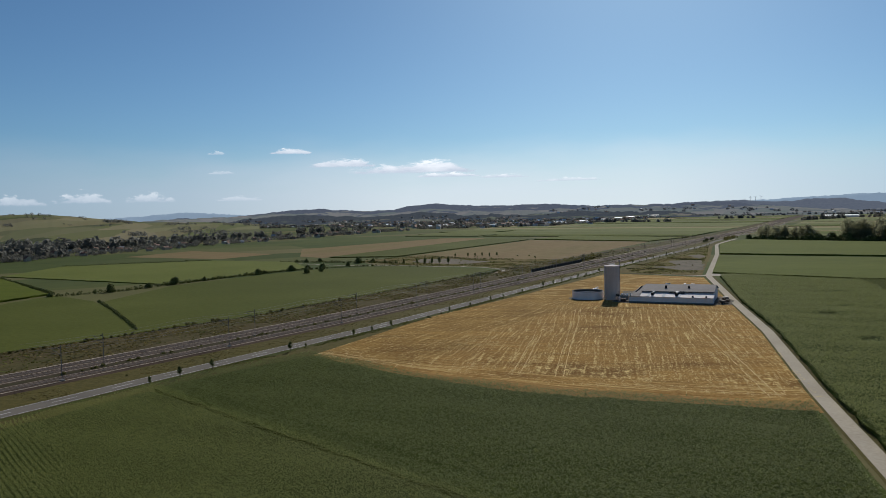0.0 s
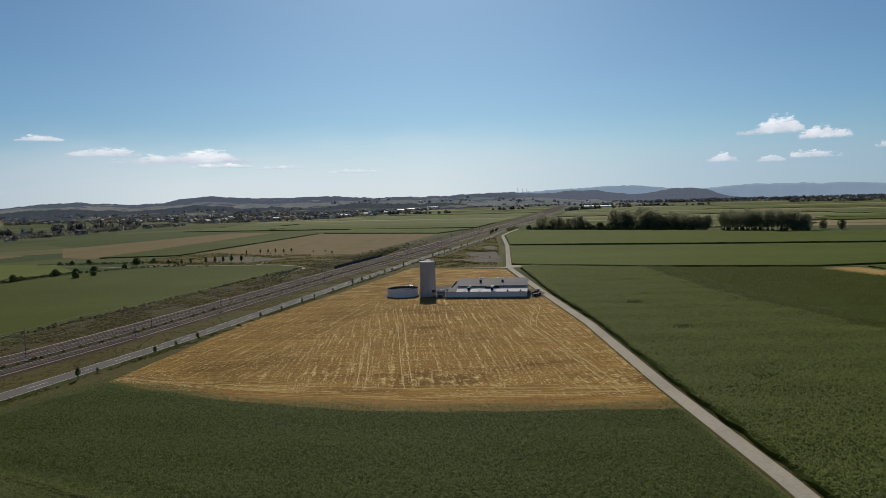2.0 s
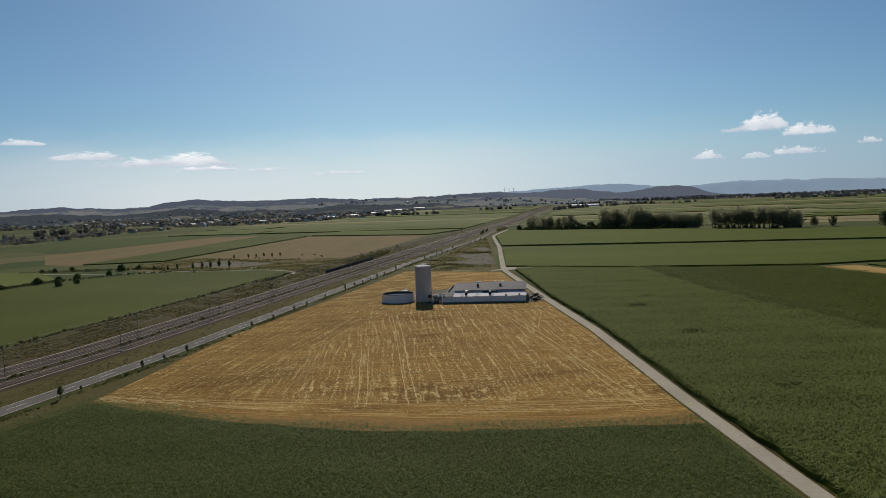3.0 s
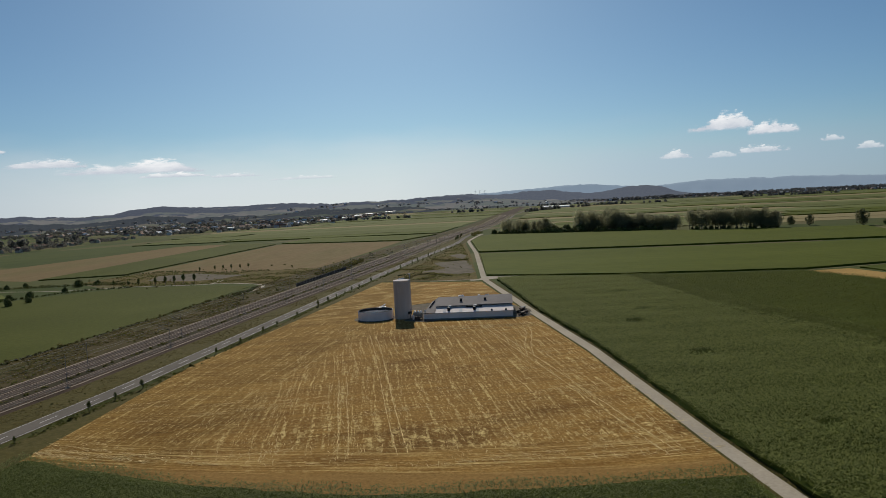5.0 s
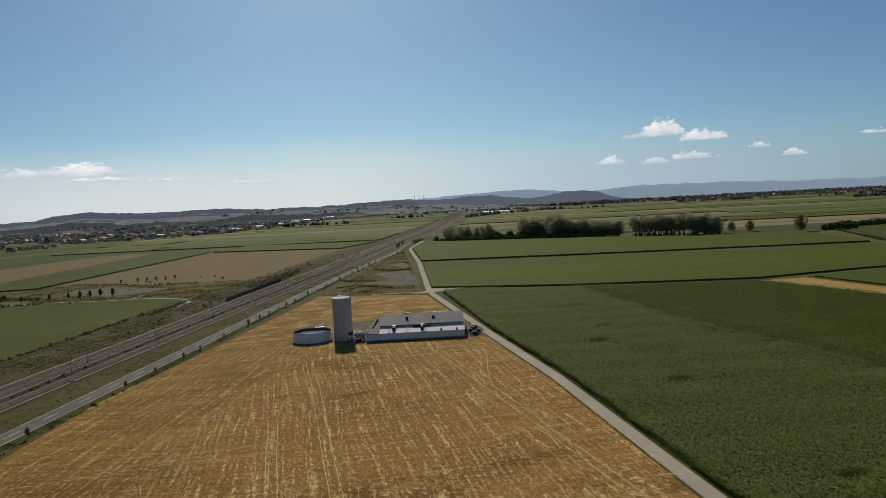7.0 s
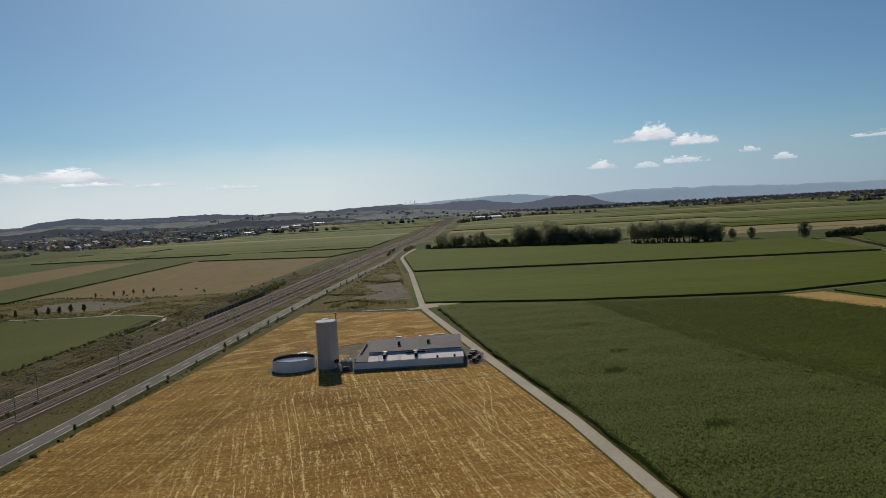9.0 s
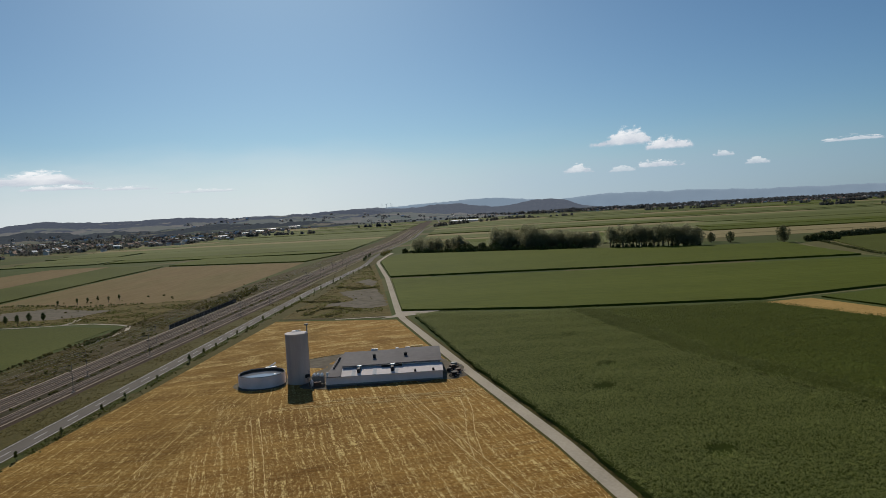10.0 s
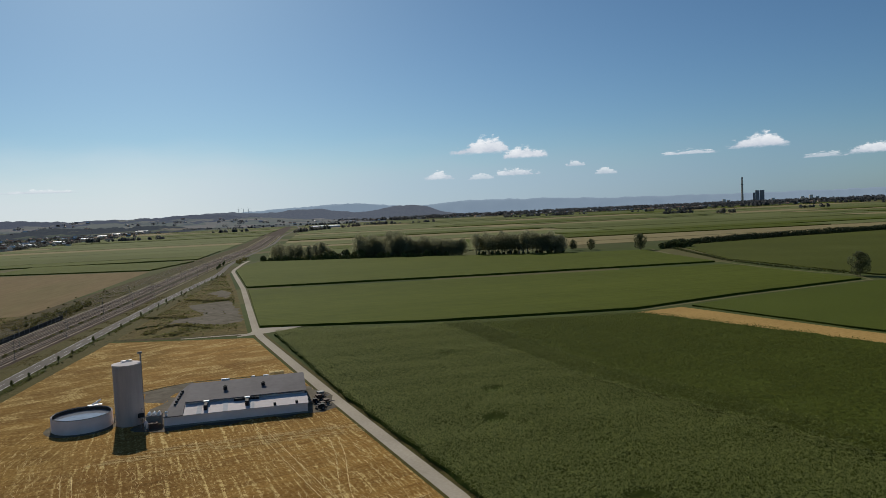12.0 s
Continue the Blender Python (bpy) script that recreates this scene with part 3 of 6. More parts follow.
def box(bm, x0, y0, z0, x1, y1, z1):
    return bmesh.ops.create_cube(bm, size=1, matrix=Matrix.Translation(((x0 + x1) / 2, (y0 + y1) / 2, (z0 + z1) / 2)) @ Matrix.Diagonal((x1 - x0, y1 - y0, z1 - z0, 1)))["verts"]


def slab(bm, corners, thick):
    """A roof panel: four corners of its top, and its thickness downwards."""
    top = [bm.verts.new(c) for c in corners]
    low = [bm.verts.new((c[0], c[1], c[2] - thick)) for c in corners]
    bm.faces.new(top)
    bm.faces.new(low[::-1])
    for i in range(4):
        bm.faces.new((top[i], low[i], low[(i + 1) % 4], top[(i + 1) % 4]))
    bmesh.ops.recalc_face_normals(bm, faces=bm.faces)


def soften(bm, width=0.05):
    bmesh.ops.bevel(bm, geom=bm.edges[:], offset=width, segments=1, affect="EDGES")


def thing(name, m, label, category, group=""):
    e = new(name)
    e.empty_display_size = 0.5
    e.matrix_world = m
    return tagged(e, label, category, group)


def inside(px, py, corners):
    hit = np.zeros(px.shape, bool)
    n = len(corners)
    for i in range(n):
        (x0, y0), (x1, y1) = corners[i], corners[(i + 1) % n]
        if y0 == y1:
            continue
        c = (y0 > py) != (y1 > py)
        hit ^= c & (px < (x1 - x0) * (py - y0) / (y1 - y0) + x0)
    return hit


def quads_mesh(name, verts, material, smooth=False):
    """Many loose four-sided blades: an array of n x 4 x 3."""
    n = len(verts)
    me = bpy.data.meshes.new(name)
    me.vertices.add(n * 4)
    me.vertices.foreach_set("co", verts.reshape(-1).astype(np.float32))
    me.loops.add(n * 4)
    me.loops.foreach_set("vertex_index", np.arange(n * 4, dtype=np.int32))
    me.polygons.add(n)
    me.polygons.foreach_set("loop_start", np.arange(0, n * 4, 4, dtype=np.int32))
    me.polygons.foreach_set("loop_total", np.full(n, 4, dtype=np.int32))
    me.update(calc_edges=True)
    me.materials.append(material)
    return me


RNG = np.random.default_rng(7)


def maize_plants(name, corners, row_dir, row_gap, gap, ground_z, tall, blades, length, width, material, label, holes=(), lanes=()):
    """Standing maize, plant by plant in rows: arching blades round a stalk. holes: x, y, radius of beaten-down spots; lanes: lines with no plants."""
    c = np.array(corners)
    d = np.array(row_dir) / np.hypot(*row_dir)
    e = np.array((-d[1], d[0]))
    a0, a1 = (c @ d).min(), (c @ d).max()
    b0, b1 = (c @ e).min(), (c @ e).max()
    A, B = np.meshgrid(np.arange(a0, a1, gap), np.arange(b0, b1, row_gap))
    A = A.ravel() + RNG.uniform(-0.45, 0.45, A.size) * gap
    B = B.ravel() + RNG.normal(0, 0.045, B.size)
    px, py = A * d[0] + B * e[0], A * d[1] + B * e[1]
    keep = inside(px, py, corners)
    for x, y, r in holes:
        keep &= ((px - x) / r) ** 2 + ((py - y) / (r * 0.8)) ** 2 > RNG.uniform(0.7, 1.15, px.size)
    for (x0, y0), (x1, y1), w in lanes:
        lx, ly = x1 - x0, y1 - y0
        n = math.hypot(lx, ly)
        keep &= np.abs((px - x0) * ly - (py - y0) * lx) / n > w / 2
    px, py = px[keep], py[keep]
    n = px.size
    waves = 0.10 * np.sin(px * 0.21 + 1.3 * np.sin(py * 0.11)) + 0.08 * np.sin(py * 0.37 + px * 0.13)
    h = tall * (1 + waves + RNG.normal(0, 0.07, n))
    P = np.repeat(np.stack([px, py], 1), blades, 0)
    H = np.repeat(h, blades)
    k = n * blades
    az = RNG.uniform(0, 2 * math.pi, k)
    start = H * RNG.uniform(0.55, 0.95, k)
    ln = length * RNG.uniform(0.65, 1.2, k)
    up = RNG.uniform(-0.05, 0.55, k) * ln
    droop = RNG.uniform(-0.15, 0.5, k) * ln
    ox, oy = np.cos(az), np.sin(az)
    wd = width * RNG.uniform(0.7, 1.3, k)
    V = np.empty((k, 4, 3))
    V[:, 0] = np.stack([P[:, 0], P[:, 1], ground_z + start], 1)
    mx, my, mz = P[:, 0] + ox * ln * 0.5, P[:, 1] + oy * ln * 0.5, ground_z + start + up
    V[:, 1] = np.stack([mx - oy * wd, my + ox * wd, mz], 1)
    V[:, 2] = np.stack([P[:, 0] + ox * ln, P[:, 1] + oy * ln, ground_z + start + up - droop], 1)
    V[:, 3] = np.stack([mx + oy * wd, my - ox * wd, mz], 1)
    return tagged(new(name, quads_mesh(name, V, material)), label, "maize plants", kind="stuff")


def crown_quads(blobs, count, leaf, seed):
    """Leaf clumps scattered over the skin and inside of several round lobes. blobs: x, y, z, radius, height factor."""
    r = np.random.default_rng(seed)
    bl = np.array(blobs)
    w = bl[:, 3] ** 2
    i = r.choice(len(bl), count, p=w / w.sum())
    d = r.normal(size=(count, 3))
    d /= np.linalg.norm(d, axis=1)[:, None]
    rad = bl[i, 3] * (0.76 + 0.34 * r.beta(2.2, 2.4, count))
    c = bl[i, :3] + d * rad[:, None] * np.stack([np.ones(count), np.ones(count), bl[i, 4]], 1)
    n = d + r.normal(0, 0.42, (count, 3)) + np.array((0, 0, 0.25))
    n /= np.linalg.norm(n, axis=1)[:, None]
    t = np.cross(n, r.normal(size=(count, 3)))
    t /= np.linalg.norm(t, axis=1)[:, None]
    b = np.cross(n, t)
    s = (leaf * r.uniform(0.6, 1.4, count))[:, None]
    q = s * r.uniform(0.5, 1.0, count)[:, None]
    return np.stack([c - t * s, c - b * q, c + t * s * r.uniform(0.6, 1, count)[:, None], c + b * q], 1)


def tree(name, height, spread, clear, lobes, leaves, leaf, material, seed, label, category="tree", group="", slim=1.0):
    """A tapered trunk with limbs and a crown of leaf clumps in lobes."""
    rnd = random.Random(seed)
    th = thing(name, pose(0, 0, 0), label, category, group)
    blobs = []
    bm = bmesh.new()
    r0 = height * 0.018 + 0.04
    top = height * 0.8
    rod(bm, (0, 0, -0.05), (rnd.uniform(-0.2, 0.2), rnd.uniform(-0.2, 0.2), top), r0, r0 * 0.25, 7)
    for k in range(lobes):
        f = (k + 0.5) / lobes
        z = clear + (height - clear) * (0.12 + 0.76 * f)
        a = k * 2.4 + rnd.uniform(-0.5, 0.5)
        bulge = math.sin(math.pi * min(1, 0.18 + 0.82 * f)) ** 0.6
        out = spread * 0.55 * bulge * rnd.uniform(0.5, 1.1)
        R = spread * 0.55 * (0.55 + 0.45 * bulge) * rnd.uniform(0.75, 1.1)
        p = (math.cos(a) * out, math.sin(a) * out, z)
        blobs.append((*p, R, slim * rnd.uniform(0.8, 1.15)))
        rod(bm, (0, 0, max(clear * 0.7, z - (height - clear) * 0.25)), p, r0 * 0.4, r0 * 0.1, 5)
    blobs.append((0, 0, height - spread * 0.35 * slim, spread * 0.38, slim))
    part("trunk", bm, BARK, th)
    crown = new("crown", quads_mesh("crown", crown_quads(blobs, leaves, leaf, seed), material))
    crown.parent = th
    return th


def put(ob, x, y, scale=1.0, turn=None, z=0.0, tall=1.0):
    return copy_thing(ob, pose(x, y, z, 0, 0, random.uniform(0, 360) if turn is None else turn) @ Matrix.Diagonal((scale, scale, scale * tall, 1)))


def set_at(ob, x, y, scale=1.0, turn=0.0, tall=1.0):
    ob.matrix_world = pose(x, y, 0, 0, 0, turn) @ Matrix.Diagonal((scale, scale, scale * tall, 1))
    return ob


# ---- ground ----
gv = [(0, 300, 0)]
gf = []
for ring, r in enumerate((400, 1200, 2600, 4600, 6500)):
    for k in range(64):
        a = 2 * math.pi * k / 64
        gv.append((r * math.sin(a), 300 + r * math.cos(a), 0))
for k in range(64):
    gf.append((0, 1 + (k + 1) % 64, 1 + k))
    for ring in range(4):
        a, b = 1 + ring * 64, 1 + (ring + 1) * 64
        gf.append((a + k, a + (k + 1) % 64, b + (k + 1) % 64, b + k))
ground = tagged(new("ground", mesh_from("ground", gv, gf, PLAIN_FIELDS)), "flat green and ochre farmland plain reaching the hills", "ground", kind="structure")

# ---- road, railway, tracks ----
ribbon("verge", [(40, -158, -119), (110, -150, -119), (190, -143.5, -119), (300, -143, -119), (520, -138, -116), (640, -136, -114), (800, -132, -112)], 0.03, VERGE, "dry mown grass verge beside the road", "verge")
ROAD = [(40, -139.5, -134.2), (110, -137.0, -131.7), (190, -132.6, -127.4), (300, -132.1, -127.0), (420, -131.3, -126.3), (520, -129.9, -125.0), (640, -125.6, -120.9), (700, -123.4, -118.9), (750, -124.8, -120.4), (800, -128.0, -123.6), (880, -129.0, -124.6), (1000, -125.6, -121.2), (1300, -117.7, -113.3), (1730, -126.7, -122.3), (2480, -112.7, -107.3), (3100, -139.7, -133.3)]
ribbon("road", ROAD, 0.10, ASPHALT, "grey asphalt country road with white dashed centre line", "road")


def road_at(u):
    for (u0, a0, b0), (u1, a1, b1) in zip(ROAD, ROAD[1:]):
        if u <= u1:
            f = (u - u0) / (u1 - u0)
            return a0 + (a1 - a0) * f, b0 + (b1 - b0) * f
    return ROAD[-1][1:]


dash_verts, dash_faces = [], []
u = 60.0
while u < 700:
    for q in (u, u + 5.2):
        a, b = road_at(q)
        c = (a + b) / 2
        dash_verts += [along(q, c - 0.07, 0.112), along(q, c + 0.07, 0.112)]
    k = len(dash_verts) - 4
    dash_faces.append((k, k + 1, k + 3, k + 2))
    u += 13.0
tagged(new("road_marking", mesh_from("road_marking", dash_verts, dash_faces, LINE_WHITE)), "white dashed centre line painted on the asphalt", "road marking", kind="structure")
for side in (0, 1):
    v, f = [], []
    for i in range(70):
        u = 45 + i * 10
        e = road_at(u)[side] + (0.25 if side == 0 else -0.25)
        v += [along(u, e - 0.06, 0.112), along(u, e + 0.06, 0.112)]
        if i:
            k = 2 * i
            f.append((k - 2, k - 1, k + 1, k))
    tagged(new("road_edge_line", mesh_from("road_edge_line", v, f, LINE_WHITE)), "thin white edge line painted on the asphalt", "road marking", kind="structure")

weeds = []
for i in range(260):
    u = 45 + i * 2.6
    e = road_at(u)[1]
    weeds.append((u, e + 0.3, e + 2.0 + 1.3 * noise.noise((u * 0.16, 2.0, 0.0)) + 0.7 * noise.noise((u * 0.6, 5.0, 0.0))))
ribbon("weed_strip", weeds, 0.06, GRASS, "uneven green strip of weeds beside the asphalt", "verge")
BED = [(40, -174, -154), (110, -168, -149), (190, -161.5, -144), (300, -160, -142.6), (420, -159.5, -139.5), (520, -158, -137), (800, -157, -133), (1200, -148, -119), (1700, -158, -128), (2400, -172, -142), (3000, -190, -155)]
bv, bf = [], []
for u, a, b in BED:
    bv += [along(u, a - 1.3, 0.0), along(u, a, 0.30), along(u, b, 0.30), along(u, b + 1.3, 0.0)]
for i in range(len(BED) - 1):
    for j in range(3):
        k = 4 * i + j
        bf.append((k, k + 1, k + 5, k + 4))
tagged(new("railway_bed", mesh_from("railway_bed", bv, bf, BALLAST)), "brown-grey ballast bed of a multi-track railway", "railway", kind="structure")
ribbon("embankment", [(40, -206, -174), (110, -200, -168), (190, -186, -161.5), (300, -184, -160), (450, -188, -158), (700, -180, -157), (1200, -165, -148), (2000, -178, -164), (3000, -205, -190)], 0.06, EMBANK, "scrubby brown embankment along the railway", "embankment")


def bed_at(u, f):
    for (u0, a0, b0), (u1, a1, b1) in zip(BED, BED[1:]):
        if u <= u1:
            g = (u - u0) / (u1 - u0)
            a, b = a0 + (a1 - a0) * g, b0 + (b1 - b0) * g
            return a + (b - a) * f
    return BED[-1][1]


lane("cable_trough", [along(u, bed_at(u, 0.985)).xy for u in range(45, 1800, 15)], 0.6, 0.36, TROUGH, "pale concrete cable trough path beside the rails", "path")
lane("cable_trough", [along(u, bed_at(u, 0.005)).xy for u in range(45, 1800, 15)], 0.5, 0.36, TROUGH, "pale concrete cable trough path beside the rails", "path")
for f in (0.04, 0.96):
    lane("railway_verge", [along(u, bed_at(u, f)).xy for u in range(560, 1800, 15)], 4.2, 0.33, VERGE, "grassy edge of the railway bed", "verge")
lane("median_strip", [along(u, bed_at(u, 0.62)).xy for u in range(45, 1800, 15)], 2.4, 0.345, WEEDY, "dark weedy strip between the railway tracks", "verge")
for f, w in ((0.14, 3.0), (0.38, 3.0), (0.84, 2.8)):
    lane("track_bed", [along(u, bed_at(u, f)).xy for u in range(45, 1800, 15)], w, 0.325, TRACK_BED, "pale crushed stone under the rails", "ballast")

for f, w in ((0.50, 0.5), (0.02, 0.5), (0.26, 0.35), (0.73, 0.35)):
    lane("cess_path", [along(u, bed_at(u, f)).xy for u in range(45, 1800, 15)], w, 0.356, TROUGH, "pale gravel cess path between the railway tracks", "path")
TRACK_F = (0.14, 0.38, 0.84)
for f in TRACK_F:
    for off in (-0.75, 0.75):
        v, fc = [], []
        for i in range(0, 92):
            u = 45 + i * 12
            s = bed_at(u, f) + off
            k = len(v)
            v += [along(u, s - 0.06, 0.46), along(u, s + 0.06, 0.46), along(u, s - 0.09, 0.30), along(u, s + 0.09, 0.30)]
            if i:
                fc += [(k - 4, k - 3, k + 1, k), (k - 2, k - 4, k, k + 2), (k - 3, k - 1, k + 3, k + 1)]
        tagged(new("rail", mesh_from("rail", v, fc, RAIL_STEEL)), "steel rail on concrete sleepers", "rail", "rails", "structure")
    v, fc = [], []
    u = 60.0
    while u < 640:
        s = bed_at(u, f)
        k = len(v)
        for z in (0.30, 0.36):
            for du, ds in ((-0.13, -1.3), (0.13, -1.3), (0.13, 1.3), (-0.13, 1.3)):
                v.append(along(u + du, s + ds, z))
        fc += [(k + 4, k + 5, k + 6, k + 7), (k, k + 1, k + 5, k + 4), (k + 1, k + 2, k + 6, k + 5), (k + 2, k + 3, k + 7, k + 6), (k + 3, k, k + 4, k + 7)]
        u += 0.62
    tagged(new("sleepers", mesh_from("sleepers", v, fc, SLEEPER)), "concrete sleepers in the ballast", "sleepers", kind="stuff")

TRACK = [(30, 0), (44, 50), (57.5, 92), (70, 137), (91, 206), (107, 269), (134.5, 372), (140, 388), (204, 549), (256, 690), (266, 712), (280, 738), (304, 782), (326, 818)]
lane("track_verge", TRACK[:8], 4.6, 0.055, VERGE, "weedy verge along the gravel track", "verge")
lane("farm_track", [(x - 0.35, y) for x, y in TRACK], 2.9, 0.08, GRAVEL, "pale gravel farm track between the fields", "track")
sheet("track_junction", [(136, 377), (146, 377), (157, 381), (148, 387), (142, 391), (135, 383), (127, 378)], 0.09, GRAVEL, "pale gravel junction of the farm tracks", "track")
lane("farm_track", [(324, 817), along(864, -120).xy, along(862, -126).xy], 3.2, 0.085, GRAVEL, "short pale gravel link from the track to the road", "track")
lane("headland", [(134, 380), (117, 391), (91, 412)], 4.5, 0.062, EMBANK, "bare brown strip along the end of the stubble field", "field edge")
lane("headland_path", [(135, 380), (124, 386), (112, 392)], 1.6, 0.07, GRAVEL, "pale worn path along the stubble field", "path")
lane("grass_path", [(560, 510), (511, 456), (470, 394), (432, 330), (419, 284), (402, 270), (320, 289.5), (262, 299)], 2.2, 0.06, PATH_GRASS, "worn grassy field path beside the hedge", "path")

# ---- near fields ----
STUB = [(-34.5, 182.5), (-9, 156.5), (17.5, 139), (42.5, 129.5), (65.8, 122.5), (88.5, 206), (104.5, 269), (131, 371), (91, 406.5), (29.5, 304), (-5, 248.5)]
sheet("stubble_field", STUB, 0.05, STUBBLE_NEAR, "harvested golden stubble field with straw rows", "field")
F_POLY = [(-33, 180), (-54, 156), (-59.3, 147.8), (28, 62), (43.9, 62), (53.7, 92), (62.2, 122), (42, 128), (17, 137.5), (-9, 155)]
ROW_POLY = [(-59.6, 147.4), (-90, 95.8), (-110.4, 61.6), (27.8, 61.6)]
# Solid blocks fill the stands; shade between plants is painted as their dark colour.
crop("maize_bed", F_POLY, 0.85, MAIZE_SHADE, "solid block under the tall maize beside the stubble, shade painted dark")
crop("maize_bed", ROW_POLY, 0.5, ROW_SOIL_SHADE, "raised soil block between the wide maize rows, shade painted dark")
maize_plants("maize_stand", [(-34, 181), (-54.5, 156.4), (-59.3, 147.8), (28, 62), (43.9, 62), (52.9, 92), (61.6, 123), (42, 129), (17, 138.5), (-9, 156)], (0.735, -0.678), 0.78, 0.30, 0.0, 2.1, 4, 0.56, 0.07, MAIZE_LEAF, "tall dark green maize in rows beside the stubble", lanes=[((-49, 142), (11, 86.6), 0.75)])
maize_plants("maize_stand", [(-59.3, 147.8), (-90.6, 96.2), (-110.3, 62), (28, 62)], (0.639, -0.769), 0.72, 0.17, 0.0, 2.15, 7, 0.19, 0.06, MAIZE_LEAF_ROW, "tall green maize standing in clear wide rows")
C_POLY = [(139.2, 371), (109.1, 269), (93.1, 206), (72.1, 137), (59.3, 92), (48.4, 57.6), (131, 57.6), (137, 90), (148, 175), (158, 240), (186, 330)]
# Dark block again: painted shade beneath the leaves.
crop("maize_bed", C_POLY, 0.9, MAIZE_SHADE, "solid block under the maize beside the gravel track, shade painted dark")
HOLES = [(119.2, 228.6, 3.3), (134.6, 246.4, 3.3), (106.6, 184.0, 3.1), (87.5, 131, 2.5), (153.8, 286.9, 2.6), (120.1, 237.6, 1.4), (122.3, 203.9, 1.7), (121.5, 222.5, 1.3)]
maize_plants("maize_stand", [(139.1, 371), (108.8, 269), (92.8, 206), (71.8, 137), (58.9, 92), (48.6, 58), (118, 58), (137, 100), (148, 175), (158, 240), (186, 330)], (0.29, 0.957), 0.80, 0.40, 0.0, 2.15, 4, 0.9, 0.08, MAIZE_LEAF_PALE, "tall green maize beside the gravel track", holes=HOLES)
crop("maize_field", [(-110.8, 61.2), (-140, 10), (-140, -60), (15, -60), (40.2, 50), (43.6, 61.2)], 1.7, MAIZE_DEEP, "dense green maize canopy along the gravel track", 0.25, 3.0)
crop("maize_field", [(48.2, 57.2), (45.8, 50), (18.8, -60), (120, -60), (131, 57.2)], 1.7, MAIZE_DEEP, "dense green maize canopy along the gravel track", 0.25, 3.0)
D_POLY = [(187, 332), (159, 240), (149, 175), (138, 90), (121, -60), (195, -60), (225, 110), (243, 222), (250, 289)]
crop("crop_bed", D_POLY, 1.3, MAIZE_DEEP, "dense deep green maize canopy")
maize_plants("maize_stand", [(187, 332), (159, 240), (149, 175), (140, 105), (222, 105), (243, 222), (250, 289)], (0.29, 0.957), 1.05, 0.62, 0.0, 1.95, 3, 0.85, 0.11, MAIZE_LEAF_DEEP, "dense deep green maize in even rows")
maize_plants("maize_stand", [(185, 332), (156.5, 240), (146.5, 175), (137.5, 108), (148, 108), (158, 175), (169, 240), (198, 325)], (0.29, 0.957), 0.95, 0.5, 0.0, 2.0, 3, 0.85, 0.10, MAIZE_LEAF_MID, "half-tone maize between the pale and the dense stand")
sheet("stubble_strip", [(256, 297), (277, 291), (263, 222), (246, 110), (220, -60), (195, -60), (225, 110), (243, 222)], 0.05, STUBBLE, "narrow ochre strip of harvested stubble", "field")
crop("maize_field", [(281, 289), (266, 222), (249, 110), (224, -60), (420, -60), (412, 150), (398, 264), (318, 284)], 0.6, MAIZE_DEEP, "dense green maize field behind the stubble strip", 0.15, 6.0)
crop("maize_field", [(143.2, 392.5), (194, 346), (262, 302), (320, 293), (401, 274), (446, 371), (319, 452), (199.6, 532)], 0.85, MAIZE_FAR, "even green maize field beyond the track junction", 0.25, 3.0)
crop("maize_field", [(206.8, 551), (327, 470), (462, 389), (505, 455), (540, 503), (500, 540), (433, 634), (350, 738), (320, 778), (288, 741), (258.6, 690)], 1.1, MAIZE_FAR, "even green maize field in front of the poplars", 0.3, 3.0)
crop("green_field", [(484, 392), (597, 508), (740, 474), (900, 412), (860, 250), (700, 150), (430, 150), (424, 278)], 0.7, BEET, "light green field behind the hedge path")

# straw wisps lying in rows on the stubble
nv = []
base = -56.0
while base < 86:
    base += random.choice((0.9, 1.1, 1.4, 1.9))
    bright = random.random() ** 0.8
    y = 128.0
    while y < 300:
        ln = random.uniform(0.8, 3.2)
        wob = 3.2 * noise.noise((base * 0.02, y * 0.018, 3.0)) + 0.9 * noise.noise((base * 0.4, y * 0.09, 5.0)) + random.gauss(0, 0.2)
        x = base + (y - 150) * 0.235 + wob
        here = 0.5 + noise.noise((x * 0.05, y * 0.14, 9.0)) + 0.7 * noise.noise((base * 0.7, y * 0.06, 2.0))
        if x * 0.874 - y * 0.486 > -100 and random.random() < bright * max(0.0, here):
            nv.append((x, y, ln, random.gauss(13.5, 12), random.uniform(0.045, 0.10)))
        y += random.uniform(0.35, 1.0)
for k in range(5200):
    f = random.random()
    i = min(3, int(f * 4))
    a, b = Vector(STUB[i]), Vector(STUB[i + 1])
    p = a.lerp(b, f * 4 - i)
    off = abs(random.gauss(0, 1)) * 4.5 + 1.0
    row = round(off / 2.3) * 2.3 + random.gauss(0, 0.55)
    ang = math.degrees(math.atan2(b.x - a.x, b.y - a.y)) + random.gauss(0, 10)
    nv.append((p.x + 0.35 * row, p.y + 0.94 * row, random.uniform(0.8, 2.6), ang, random.uniform(0.06, 0.14)))
for k in range(450):
    nv.append((random.uniform(40, 74), random.uniform(134, 178), random.uniform(0.5, 1.8), random.uniform(-70, 70), random.uniform(0.05, 0.11)))
for x0, y0, x1, y1 in ((24, 155, 47, 259), (15, 158, 27, 212), (60, 132, 84, 262), (74, 208, 92, 246)):
    for side_off in (-0.9, 0.9):
        f = 0.0
        n = math.hypot(x1 - x0, y1 - y0)
        ang = math.degrees(math.atan2(x1 - x0, y1 - y0))
